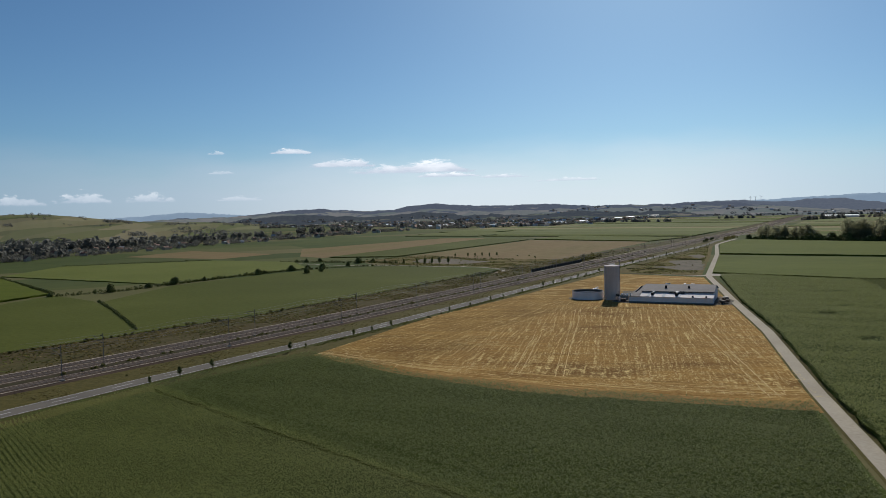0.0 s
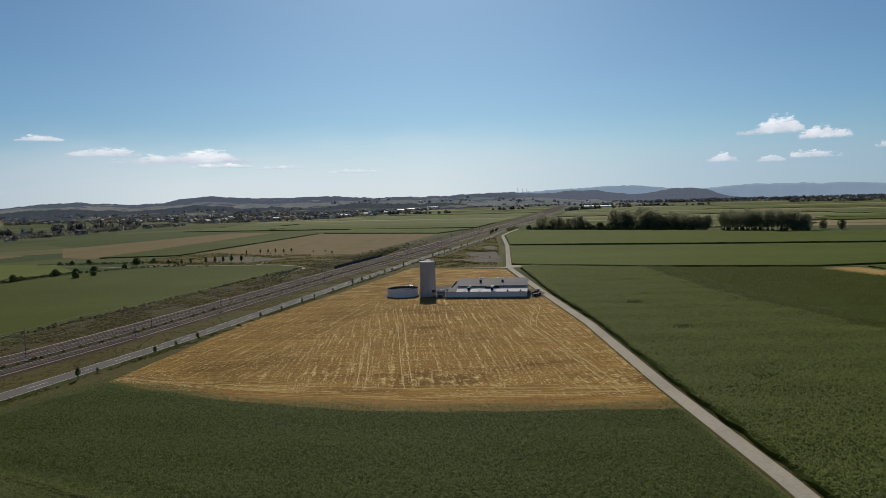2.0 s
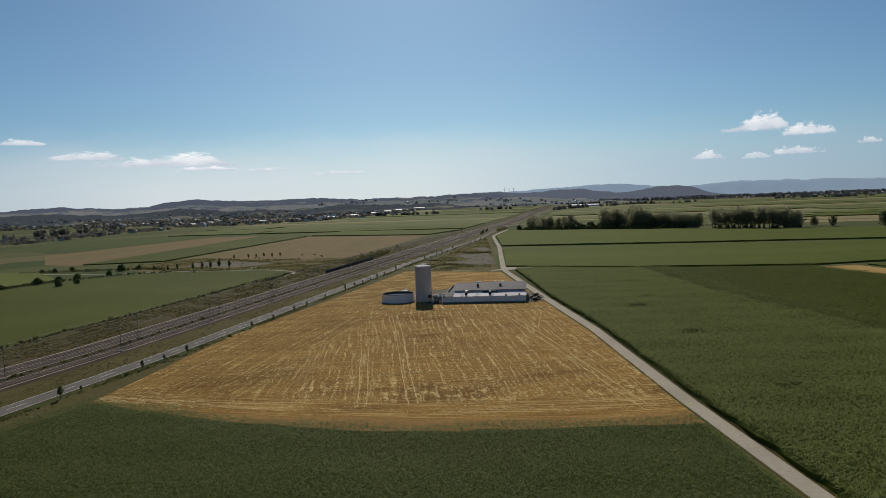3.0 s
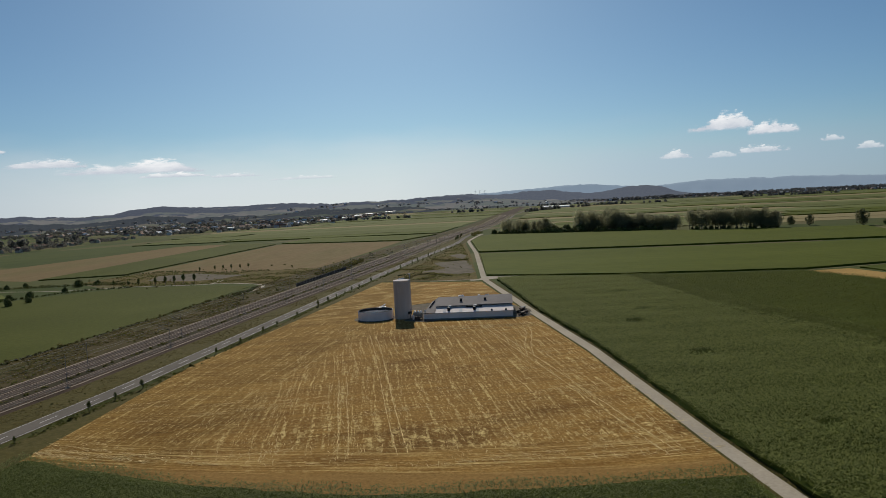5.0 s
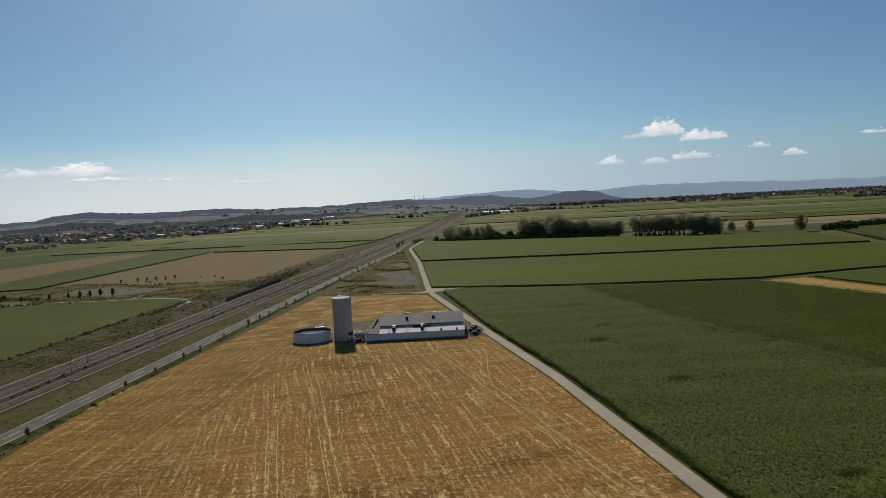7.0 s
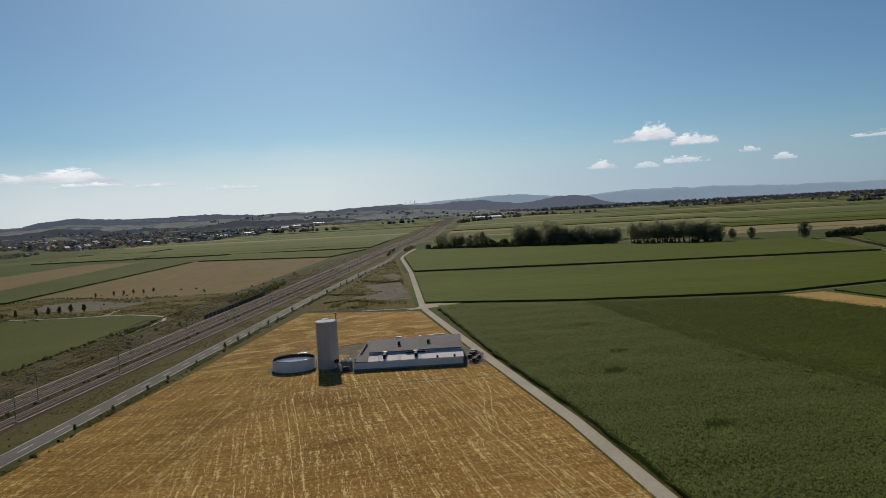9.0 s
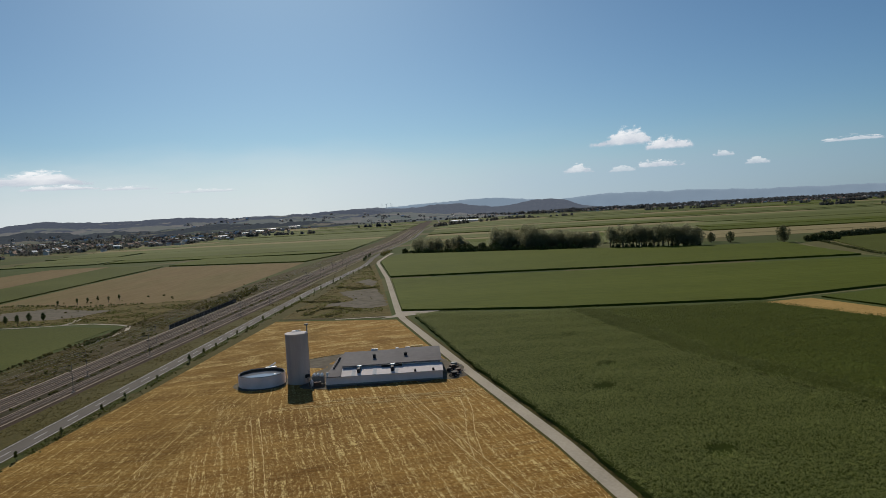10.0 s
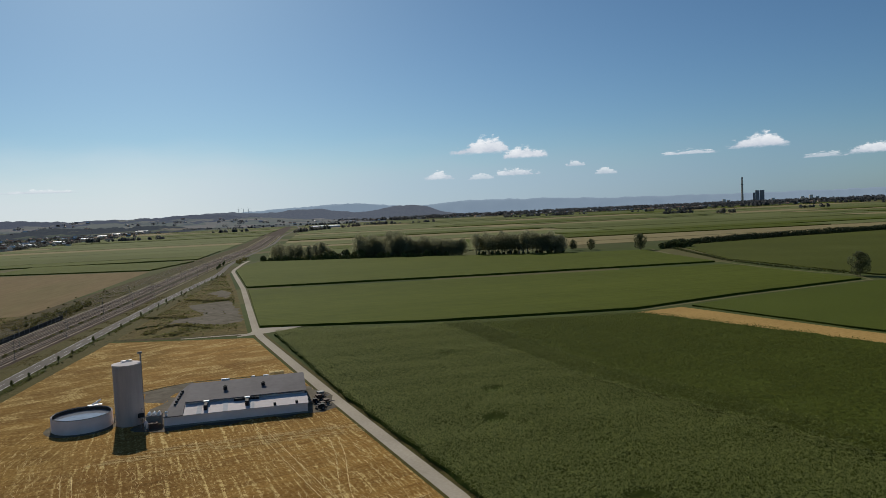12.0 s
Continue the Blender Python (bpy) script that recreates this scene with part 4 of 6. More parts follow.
        while f < 1:
            x = x0 + (x1 - x0) * f + 0.9 * noise.noise((x0, y0 + f * 2.0, 4.0)) + side_off + random.gauss(0, 0.05)
            nv.append((x, y0 + (y1 - y0) * f, random.uniform(0.8, 2.0), ang + random.gauss(0, 3), random.uniform(0.10, 0.22)))
            f += random.uniform(0.5, 1.1) / n
for k in range(1500):
    x = random.uniform(48, 110)
    nv.append((x, 262 - (x - 60) * 0.40 + random.choice((-1.6, 0.0, 2.2, 3.6)) + random.gauss(0, 0.35), random.uniform(0.8, 2.4), 110 + random.gauss(0, 9), random.uniform(0.06, 0.14)))
for k in range(30):
    cx, cy, half = random.uniform(-20, 80), random.uniform(140, 235), random.uniform(3, 11)
    for q in range(int(half * 7)):
        d = random.uniform(-half, half)
        nv.append((cx + d, cy - 0.16 * d + 0.002 * d * d + random.gauss(0, 0.35), random.uniform(0.6, 2.0), 98 + random.gauss(0, 14), random.uniform(0.05, 0.12)))
nv = np.array(nv)
ok = inside(nv[:, 0], nv[:, 1], STUB) & (nv[:, 1] > 161.5 - 0.62 * nv[:, 0] + 0.0028 * nv[:, 0] ** 2) & ~((nv[:, 0] > 46) & (nv[:, 0] < 106) & (nv[:, 1] > 264) & (nv[:, 1] < 305))
nv = nv[ok]
ca, sa = np.sin(np.radians(nv[:, 3])), np.cos(np.radians(nv[:, 3]))
hl, hw = nv[:, 2] / 2, nv[:, 4] / 2
zz = RNG.uniform(0.07, 0.16, len(nv))
SV = np.stack([
    np.stack([nv[:, 0] - ca * hl, nv[:, 1] - sa * hl, zz], 1),
    np.stack([nv[:, 0] + sa * hw, nv[:, 1] - ca * hw, zz + 0.012], 1),
    np.stack([nv[:, 0] + ca * hl, nv[:, 1] + sa * hl, zz], 1),
    np.stack([nv[:, 0] - sa * hw, nv[:, 1] + ca * hw, zz + 0.006], 1)], 1)
tagged(new("straw", quads_mesh("straw", SV, STRAW)), "loose pale straw lying in rows on the stubble", "straw", kind="stuff")

# waste ground between road and track
sheet("waste_ground", [(93, 409), (133, 380), (196, 541), (250, 684), (292, 752), along(800, -112).xy, along(640, -114.5).xy, along(520, -116.5).xy], 0.04, SCRUB, "scrubby waste ground between road and track", "waste ground")
ragged("gravel_lot", [(151, 495), (173, 495), (160, 455), (146, 415), (137, 414), (122, 436), (128, 447), (142, 448)], 0.06, BARE, "bare grey gravel lot in the scrub", "gravel lot")
ragged("gravel_lot", [(176, 505), (190, 534), (194, 556), (180, 545)], 0.06, BARE, "bare grey gravel patch in the scrub", "gravel lot")


def earth_bank(line, width, height, label):
    """A low heap of pushed-up earth along a line, overgrown and uneven."""
    pts = []
    for (x0, y0), (x1, y1) in zip(line, line[1:]):
        k = max(2, int(math.hypot(x1 - x0, y1 - y0) / 0.9))
        pts += [Vector((x0 + (x1 - x0) * j / k, y0 + (y1 - y0) * j / k, 0)) for j in range(k)]
    prof = ((-0.5, 0.0), (-0.32, 0.45), (-0.12, 0.92), (0.08, 1.0), (0.3, 0.5), (0.5, 0.0))
    v, f = [], []
    n = len(pts)
    for i, p in enumerate(pts):
        d = (pts[min(i + 1, n - 1)] - pts[max(i - 1, 0)]).normalized()
        side = Vector((d.y, -d.x, 0))
        end = min(1.0, (i + 0.15) / 5, (n - 0.85 - i) / 5)
        for q, (o, h) in enumerate(prof):
            bump = 1 + 0.45 * noise.noise((p.x * 0.35, p.y * 0.35, q * 1.7))
            v.append(p + side * (o * width * bump) + Vector((0, 0, 0.03 + height * h * bump * max(0.05, end))))
        if i:
            k = len(v) - 12
            f += [(k + q, k + q + 1, k + q + 7, k + q + 6) for q in range(5)]
    me = mesh_from("earth_bank", v, f, SCRUB)
    for poly in me.polygons:
        poly.use_smooth = True
    return tagged(new("earth_bank", me), label, "earth bank", "earth banks")


BANKS = ([(106, 413), (110, 421), (117, 429), (123.6, 430), (128, 421), (129.4, 409)], [(119, 464), (125.4, 461), (130, 457), (134.5, 449)], [(160, 523), (165, 508), (170, 501), (176, 497.5)], [(112, 403), (118, 409), (122, 414)])
for line in BANKS:
    earth_bank(line, 4.4, 0.75, "low overgrown bank of pushed-up earth on the waste ground")

# ---- fields beyond the railway ----
L1 = [along(60, -207).xy, along(110, -200).xy, along(190, -187).xy, along(300, -185).xy, along(390, -190).xy, Vector((30, 446)), Vector((17, 464)), Vector((-5, 479)), Vector((-32, 496)), Vector((-84, 480)), Vector((-112, 440)), Vector((-142, 384)), Vector((-146, 322))]
crop("green_field", [tuple(p) for p in L1], 0.18, BEET, "smooth green field beyond the railway")
crop("green_field", [(-152, 318), tuple(along(150, -192).xy), tuple(along(110, -201).xy), tuple(along(60, -208).xy), (-190, 300), (-184, 345)], 0.18, BEET, "light green field beyond the railway")
crop("green_field", [(-150, 392), (-120, 445), (-92, 492), (-115, 560), (-190, 600), (-290, 560), (-283, 470)], 0.5, BEET_LIGHT, "light green field behind the hedge")
crop("green_field", [(-188, 348), (-280, 460), (-330, 450), (-300, 330), (-200, 300)], 0.9, MAIZE_FAR, "blue-green field behind the hedge")
sheet("harvested_field", [(-38, 592), (108, 905), (220, 788), (84, 530), (51, 541), (20, 553), (5, 580), (-17, 604)], 0.05, TAN, "ploughed brown field beyond the railway", "field")
sheet("harvested_field", [(-125, 640), (-100, 610), (20, 900), (60, 1000), (2, 1035), (-60, 930), (-150, 780)], 0.05, TAN, "pale tan harvested field", "field")
sheet("harvested_field", [(-300, 690), (-190, 625), (-160, 690), (-270, 790)], 0.05, TAN, "pale tan harvested field beside the village", "field")
crop("green_field", [(-95, 612), (-40, 600), (106, 912), (60, 985)], 0.8, BEET, "green strip between harvested fields")
crop("maize_field", [(112, 912), (222, 795), (292, 880), (165, 1005)], 1.0, MAIZE_FAR, "green maize strip beyond the brown field", 0.3, 4)
rough = [(-32, 507), (-6, 490), (12, 481), (24, 474), (35, 457), (38, 446), (34, 434), tuple(along(420, -187).xy), tuple(along(480, -183).xy), tuple(along(520, -180).xy), (80, 534), (51, 543), (20, 556), (5, 583), (-17, 606), (-40, 592), (-66, 556)]
ragged("rough_meadow", rough, 0.055, SCRUB, "rough brown-green scrub meadow beside the railway", "meadow", 1.0)
ragged("gravel_lot", [(-23, 534), (3, 508), (18, 506), (35, 524), (23, 534), (6, 566), (-18, 567)], 0.065, BARE, "pale gravel lot with young trees", "gravel lot")
lane("gravel_path", [(-110, 545), (-72, 514), (-32, 503), (-6, 486), (6, 480), (12, 478), (23, 471.5), (33, 457), (36.5, 448), (35, 437), (27, 420), (15, 403)], 1.7, 0.08, GRAVEL, "pale winding gravel path", "path")
lane("gravel_path", [(11, 478), (15, 486), (18, 497)], 2.8, 0.085, GRAVEL, "pale gravel spur from the winding path", "path")

# strips of crops out to the villages
FAR_GREEN = surface("far_green_crop", (0.086, 0.10, 0.029), (0.136, 0.149, 0.047), 0.3, 0.006, 0.95)
FAR_LIME = surface("far_light_crop", (0.11, 0.125, 0.043), (0.16, 0.172, 0.066), 0.3, 0.006, 0.95)
FAR_OCHRE = surface("far_ochre_stubble", (0.19, 0.155, 0.075), (0.28, 0.235, 0.12), 0.2, 0.006, 0.95)
STRIP_MATS = [(FAR_GREEN, 1.2, "maize_field", "green maize strip on the plain"), (FAR_LIME, 0.5, "green_field", "light green crop strip on the plain"), (FAR_OCHRE, 0.15, "harvested_field", "ochre harvested strip on the plain"), (MAIZE_FAR, 1.2, "maize_field", "dark green maize strip on the plain"), (FAR_LIME, 0.4, "meadow", "pale meadow strip on the plain"), (FAR_GREEN, 0.8, "green_field", "green crop strip on the plain")]
rs = random.Random(4)
for side in (-1, 1):
    u = 940.0 if side < 0 else 850.0
    while u < 3000:
        depth = rs.uniform(45, 110) * (1 + (u - 850) / 1400)
        s = -172.0 if side < 0 else -100.0
        end = (-560 - (u - 900) * 0.25) if side < 0 else 1500
        while (s > end) if side < 0 else (s < end):
            ln = rs.uniform(260, 640)
            mat, h, nm, lb = rs.choice(STRIP_MATS)
            s1 = s + side * ln
            if side < 0:
                s1 = max(s1, end - 40)
            def tilt(q):
                return -0.066 * (q + 120)
            g = 2.5 if rs.random() < 0.6 else 7
            cs = [along(u + g + tilt(s), s + side * 2), along(u + depth + tilt(s), s + side * 2), along(u + depth + tilt(s1), s1), along(u + g + tilt(s1), s1)]
            far = side > 0 and s > 560 and u < 900
            if not far:
                crop(nm, [(p.x, p.y) for p in cs], h, mat, lb, 0.3, 18.0)
            s = s1 + side * 6
        u += depth

# ---- farm ----
silo = thing("silo", pose(65.5, 287.4, 0), "tall grey concrete tower silo on the stubble field", "silo")
bm = bmesh.new()
cylinder(bm, 0, 0, -0.1, 13.1, 2.9, 2.9, 56)
soften(bm, 0.06)
part("body", bm, SILO, silo)
bm = bmesh.new()
cylinder(bm, 0, 0, 13.1, 13.3, 3.0, 3.0, 56)
cylinder(bm, 0, 0, 13.3, 13.75, 2.9, 0.5, 40)
part("lid", bm, PALE_ROOF, silo, "pale metal lid")
bm = bmesh.new()
cylinder(bm, 0.2, 0.1, 13.6, 14.0, 0.35, 0.3, 12)
box(bm, -1.1, -0.2, 13.85, 1.2, 0.2, 14.0)
part("filler_neck", bm, WHITE_PLASTIC, silo, "white filler neck on the lid")
bm = bmesh.new()
rod(bm, (3.15, 0.6, 0), (3.15, 0.6, 15.2), 0.16, 0.16, 10)
box(bm, 2.6, 0.3, 14.9, 3.5, 0.9, 15.3)
part("elevator_pipe", bm, GALV, silo, "steel elevator pipe up the side")
for k in range(5):
    bm = bmesh.new()
    cylinder(bm, 0, 0, 1.8 + k * 2.5, 1.92 + k * 2.5, 2.935, 2.935, 56)
    part("hoop", bm, SILO, silo)
bm = bmesh.new()
for x in (1.9, 2.4):
    rod(bm, (x, -2.35, 0), (x, -2.35, 3.6), 0.04, 0.04, 6)
for k in range(10):
    rod(bm, (1.9, -2.35, 0.35 + k * 0.34), (2.4, -2.35, 0.35 + k * 0.34), 0.03, 0.03, 6)
part("ladder", bm, GALV, silo)
bm = bmesh.new()
box(bm, 0.9, -3.15, 1.6, 2.2, -2.4, 2.5)
soften(bm, 0.05)
part("hatch", bm, DARK, silo, "dark unloading hatch")

tank = thing("slurry_tank", pose(57.1, 292.8, 0), "round open pale slurry tank on the stubble field", "tank")
bm = bmesh.new()
R, r, seg = 6.1, 5.85, 64
rings = [(R, -0.1), (R, 3.0), (r, 3.0)]
vs = [[bm.verts.new((a * math.cos(2 * math.pi * k / seg), a * math.sin(2 * math.pi * k / seg), z)) for k in range(seg)] for a, z in rings]
for i in range(2):
    for k in range(seg):
        bm.faces.new((vs[i][k], vs[i][(k + 1) % seg], vs[i + 1][(k + 1) % seg], vs[i + 1][k]))
part("wall", bm, WHITE, tank)
# Inner face in a dark tone that stands in for its shade.
bm = bmesh.new()
vs = [[bm.verts.new((a * math.cos(2 * math.pi * k / seg), a * math.sin(2 * math.pi * k / seg), z)) for k in range(seg)] for a, z in ((r - 0.01, 2.97), (r - 0.01, 0.2))]
for k in range(seg):
    bm.faces.new((vs[0][k], vs[0][(k + 1) % seg], vs[1][(k + 1) % seg], vs[1][k]))
part("lining", bm, LINING_SHADE, tank, "inner face of the wall, shade painted as a dark tone")
bm = bmesh.new()
cylinder(bm, 0, 0, 1.6, 2.3, 5.83, 5.83, 64)
part("slurry", bm, SLURRY, tank, "still grey slurry reflecting the sky")
bm = bmesh.new()
seg = 64
for k in range(seg):
    a0, a1 = 2 * math.pi * k / seg, 2 * math.pi * (k + 1) / seg
    rod(bm, (6.0 * math.cos(a0), 6.0 * math.sin(a0), 3.05), (6.0 * math.cos(a1), 6.0 * math.sin(a1), 3.05), 0.09, 0.09, 5)
part("rim", bm, GALV, tank, "steel rim")
bm = bmesh.new()
box(bm, 2.6, 5.2, 2.9, 5.4, 6.6, 3.1)
rod(bm, (4.0, 6.4, 0), (4.0, 6.4, 2.95), 0.12)
rod(bm, (3.4, 6.1, 3.0), (5.6, 7.2, 3.7), 0.22)
part("platform", bm, WHITE_PLASTIC, tank, "white agitator platform on the rim")
bm = bmesh.new()
rod(bm, (6.4, -1.2, 0.5), (8.8, -2.6, 0.5), 0.12)
rod(bm, (6.4, -0.4, 1.6), (6.4, -0.4, 0), 0.1)
part("pipe", bm, GALV, tank)

barn = thing("barn", pose(69.7, 277.9, 0, 0, 0, -24.8), "long low white barn with grey roofs on the stubble field", "barn")
bm = bmesh.new()
box(bm, 0, 0.15, -0.1, 30, 5.6, 2.25)
part("front_wall", bm, WHITE, barn, "white rendered low front wall")
bm = bmesh.new()
box(bm, 3.95, 5.6, -0.1, 29.7, 25, 3.6)
part("hall", bm, WHITE, barn, "white rendered main hall")
bm = bmesh.new()
vs = [bm.verts.new(c) for c in ((4.0, 5.65, 3.6), (4.0, 25, 3.6), (4.0, 16.3, 5.3))]
bm.faces.new(vs)
ws = [bm.verts.new(c) for c in ((4.25, 5.65, 3.6), (4.25, 25, 3.6), (4.25, 16.3, 5.3))]
bm.faces.new(ws[::-1])
for i in range(3):
    bm.faces.new((vs[i], ws[i], ws[(i + 1) % 3], vs[(i + 1) % 3]))
part("gable", bm, WHITE, barn)
bm = bmesh.new()
vs = [bm.verts.new(c) for c in ((29.65, 5.65, 3.6), (29.65, 25, 3.6), (29.65, 16.3, 5.6))]
bm.faces.new(vs)
ws = [bm.verts.new(c) for c in ((29.4, 5.65, 3.6), (29.4, 25, 3.6), (29.4, 16.3, 5.6))]
bm.faces.new(ws[::-1])
for i in range(3):
    bm.faces.new((vs[i], ws[i], ws[(i + 1) % 3], vs[(i + 1) % 3]))
part("gable", bm, WHITE, barn)


bm = bmesh.new()
plan = [(0.05, 0.25), (3.9, 0.25), (3.9, 16.0), (2.1, 12.4)]
low = [bm.verts.new((x, y, -0.1)) for x, y in plan]
high = [bm.verts.new((x, y, z)) for (x, y), z in zip(plan, (2.3, 2.35, 5.15, 4.3))]
bm.faces.new(low[::-1])
bm.faces.new(high)
for i in range(4):
    bm.faces.new((low[i], low[(i + 1) % 4], high[(i + 1) % 4], high[i]))
part("annex_wall", bm, WHITE, barn, "white rendered annex with a slanting end wall")


def roof_part(name, corners, thick, material, label=""):
    bm = bmesh.new()
    slab(bm, corners, thick)
    return part(name, bm, material, barn, label)


roof_part("roof", [(3.9, 5.0, 3.95), (17.8, 5.0, 3.95), (17.8, 16.3, 5.55), (3.9, 16.3, 5.55)], 0.18, ROOF, "grey sheet roof slope")
roof_part("roof", [(17.8, 5.0, 4.05), (30.1, 5.0, 4.05), (30.1, 16.3, 5.75), (17.8, 16.3, 5.75)], 0.18, ROOF, "grey sheet roof slope")
roof_part("roof", [(3.7, 16.3, 5.5), (30.1, 16.3, 5.6), (30.1, 25.6, 3.6), (3.7, 25.6, 3.6)], 0.18, ROOF, "grey sheet back slope")
roof_part("annex_roof", [(-0.2, -0.2, 2.45), (3.85, -0.2, 2.5), (3.85, 16.3, 5.45), (1.9, 12.6, 4.55)], 0.18, ROOF, "grey sheet annex roof")
roof_part("front_roof", [(3.95, -0.25, 2.4), (30.2, -0.25, 2.4), (30.2, 5.1, 3.35), (3.95, 5.1, 3.35)], 0.14, PALE_ROOF, "pale sheet lean-to roof")
for x in (6.6, 12.0, 17.6):
    roof_part("roof_light", [(x, -0.15, 2.47), (x + 1.0, -0.15, 2.47), (x + 1.0, 5.0, 3.40), (x, 5.0, 3.40)], 0.05, TRANSLUCENT, "translucent white roof strip")
for k in range(6):
    bm = bmesh.new()
    box(bm, 1.5 + k * 0.2, 5.2 + k * 1.3, 3.35 + k * 0.25, 2.0 + k * 0.2, 6.0 + k * 1.3, 3.8 + k * 0.25)
    soften(bm, 0.04)
    part("roof_vent", bm, DARK, barn, "small dark roof vent")
for x in (8.0, 16.7):
    bm = bmesh.new()
    box(bm, x, 1.2, 2.65, x + 0.75, 4.6, 3.75)
    soften(bm, 0.05)
    cap = part("dormer", bm, DARK, barn, "dark open feed hatch")
    bm = bmesh.new()
    box(bm, x - 0.15, 4.2, 3.75, x + 1.0, 5.0, 3.95)
    part("hood", bm, WHITE_PLASTIC, cap, "white hood")
for x in (22.7, 27.4):
    bm = bmesh.new()
    box(bm, x, -0.1, 2.4, x + 0.55, 0.9, 3.0)
    soften(bm, 0.04)
    part("vent", bm, DARK, barn, "small dark eaves vent")
for x, y in ((12.2, 10.3), (20.6, 10.4)):
    bm = bmesh.new()
    cylinder(bm, x, y, 4.5, 5.55, 0.42, 0.42, 12)
    cylinder(bm, x, y, 5.5, 5.75, 0.6, 0.1, 12)
    part("roof_cowl", bm, DARK, barn, "dark ventilation cowl")
bm = bmesh.new()
box(bm, 14.2, 4.3, 3.3, 19.6, 5.0, 3.75)
part("ridge_box", bm, DARK, barn, "dark duct in the roof step")
for x, w in ((11.0, 1.9), (17.9, 0.8), (20.6, 1.3)):
    bm = bmesh.new()
    box(bm, x, 16.6, 5.3, x + w, 17.2, 5.88)
    soften(bm, 0.06)
    part("roof_unit", bm, WHITE_PLASTIC, barn, "white roof unit behind the ridge")
bm = bmesh.new()
box(bm, 0.05, 0.06, -0.05, 29.95, 0.22, 0.45)
part("plinth", bm, CONCRETE, barn, "grey concrete plinth")
bm = bmesh.new()
cylinder(bm, 0.5, 0.6, 2.3, 3.1, 0.25, 0.2, 10)
bmesh.ops.create_uvsphere(bm, u_segments=10, v_segments=6, radius=0.35, matrix=Matrix.Translation((0.5, 0.6, 3.2)))
part("gas_vent", bm, WHITE_PLASTIC, barn, "white vent at the corner")


def barn_place(x, y):
    c, s = math.cos(radians(-24.8)), math.sin(radians(-24.8))
    return 69.7 + x * c - y * s, 277.9 + x * s + y * c


def feed_bin(x, y, h, r):
    th = thing("feed_bin", pose(*barn_place(x, y), 0), "small pale feed bin on steel legs beside the silo", "feed bin", "feed bins")
    bm = bmesh.new()
    cylinder(bm, 0, 0, 1.2, h, r, r, 16)
    cylinder(bm, 0, 0, 0.5, 1.2, 0.15, r, 16)
    cylinder(bm, 0, 0, h, h + 0.5, r, 0.15, 16)
    part("body", bm, WHITE, th)
    for k in range(4):
        a = math.pi / 4 + k * math.pi / 2
        bm = bmesh.new()
        rod(bm, (r * math.cos(a), r * math.sin(a), 0), (r * math.cos(a), r * math.sin(a), 1.6), 0.06)
        part("leg", bm, GALV, th)
    return th


feed_bin(-3.4, -0.6, 1.7, 0.42)
fx, fy = barn_place(-2.3, 3.4)
rack = thing("feed_station", pose(fx, fy, 0, 0, 0, -24.8), "dark steel feed station with six small white domed tanks", "feed station")
for x in (-1.5, 1.5):
    for y in (-0.9, 0.9):
        bm = bmesh.new()
        box(bm, x - 0.07, y - 0.07, 0, x + 0.07, y + 0.07, 2.3)
        part("post", bm, GALV, rack)
bm = bmesh.new()
box(bm, -1.55, -0.95, 0.5, 1.55, 0.95, 2.2)
soften(bm, 0.06)
part("casing", bm, CONCRETE, rack, "grey sheet casing")
for i in range(3):
    for j in range(2):
        bm = bmesh.new()
        x, y = -1.0 + i, -0.45 + j * 0.9
        cylinder(bm, x, y, 2.2, 2.65, 0.4, 0.4, 14)
        cylinder(bm, x, y, 2.65, 2.95, 0.4, 0.12, 14)
        part("tank", bm, WHITE_PLASTIC, rack, "small white domed tank")
bx, by = barn_place(-2.4, 0.8)
pump = thing("pump_house", pose(bx, by, 0, 0, 0, -24.8), "low dark pump unit between silo and barn", "pump")
bm = bmesh.new()
box(bm, -1.2, -0.8, 0, 1.1, 0.7, 1.3)
soften(bm, 0.08)
part("body", bm, RUST, pump)
bm = bmesh.new()
rod(bm, (-2.2, 0, 0.4), (-2.2, 0, 2.6), 0.1)
rod(bm, (-2.2, 0, 2.6), (1.0, 0.6, 2.6), 0.1)
part("pipe", bm, GALV, pump)


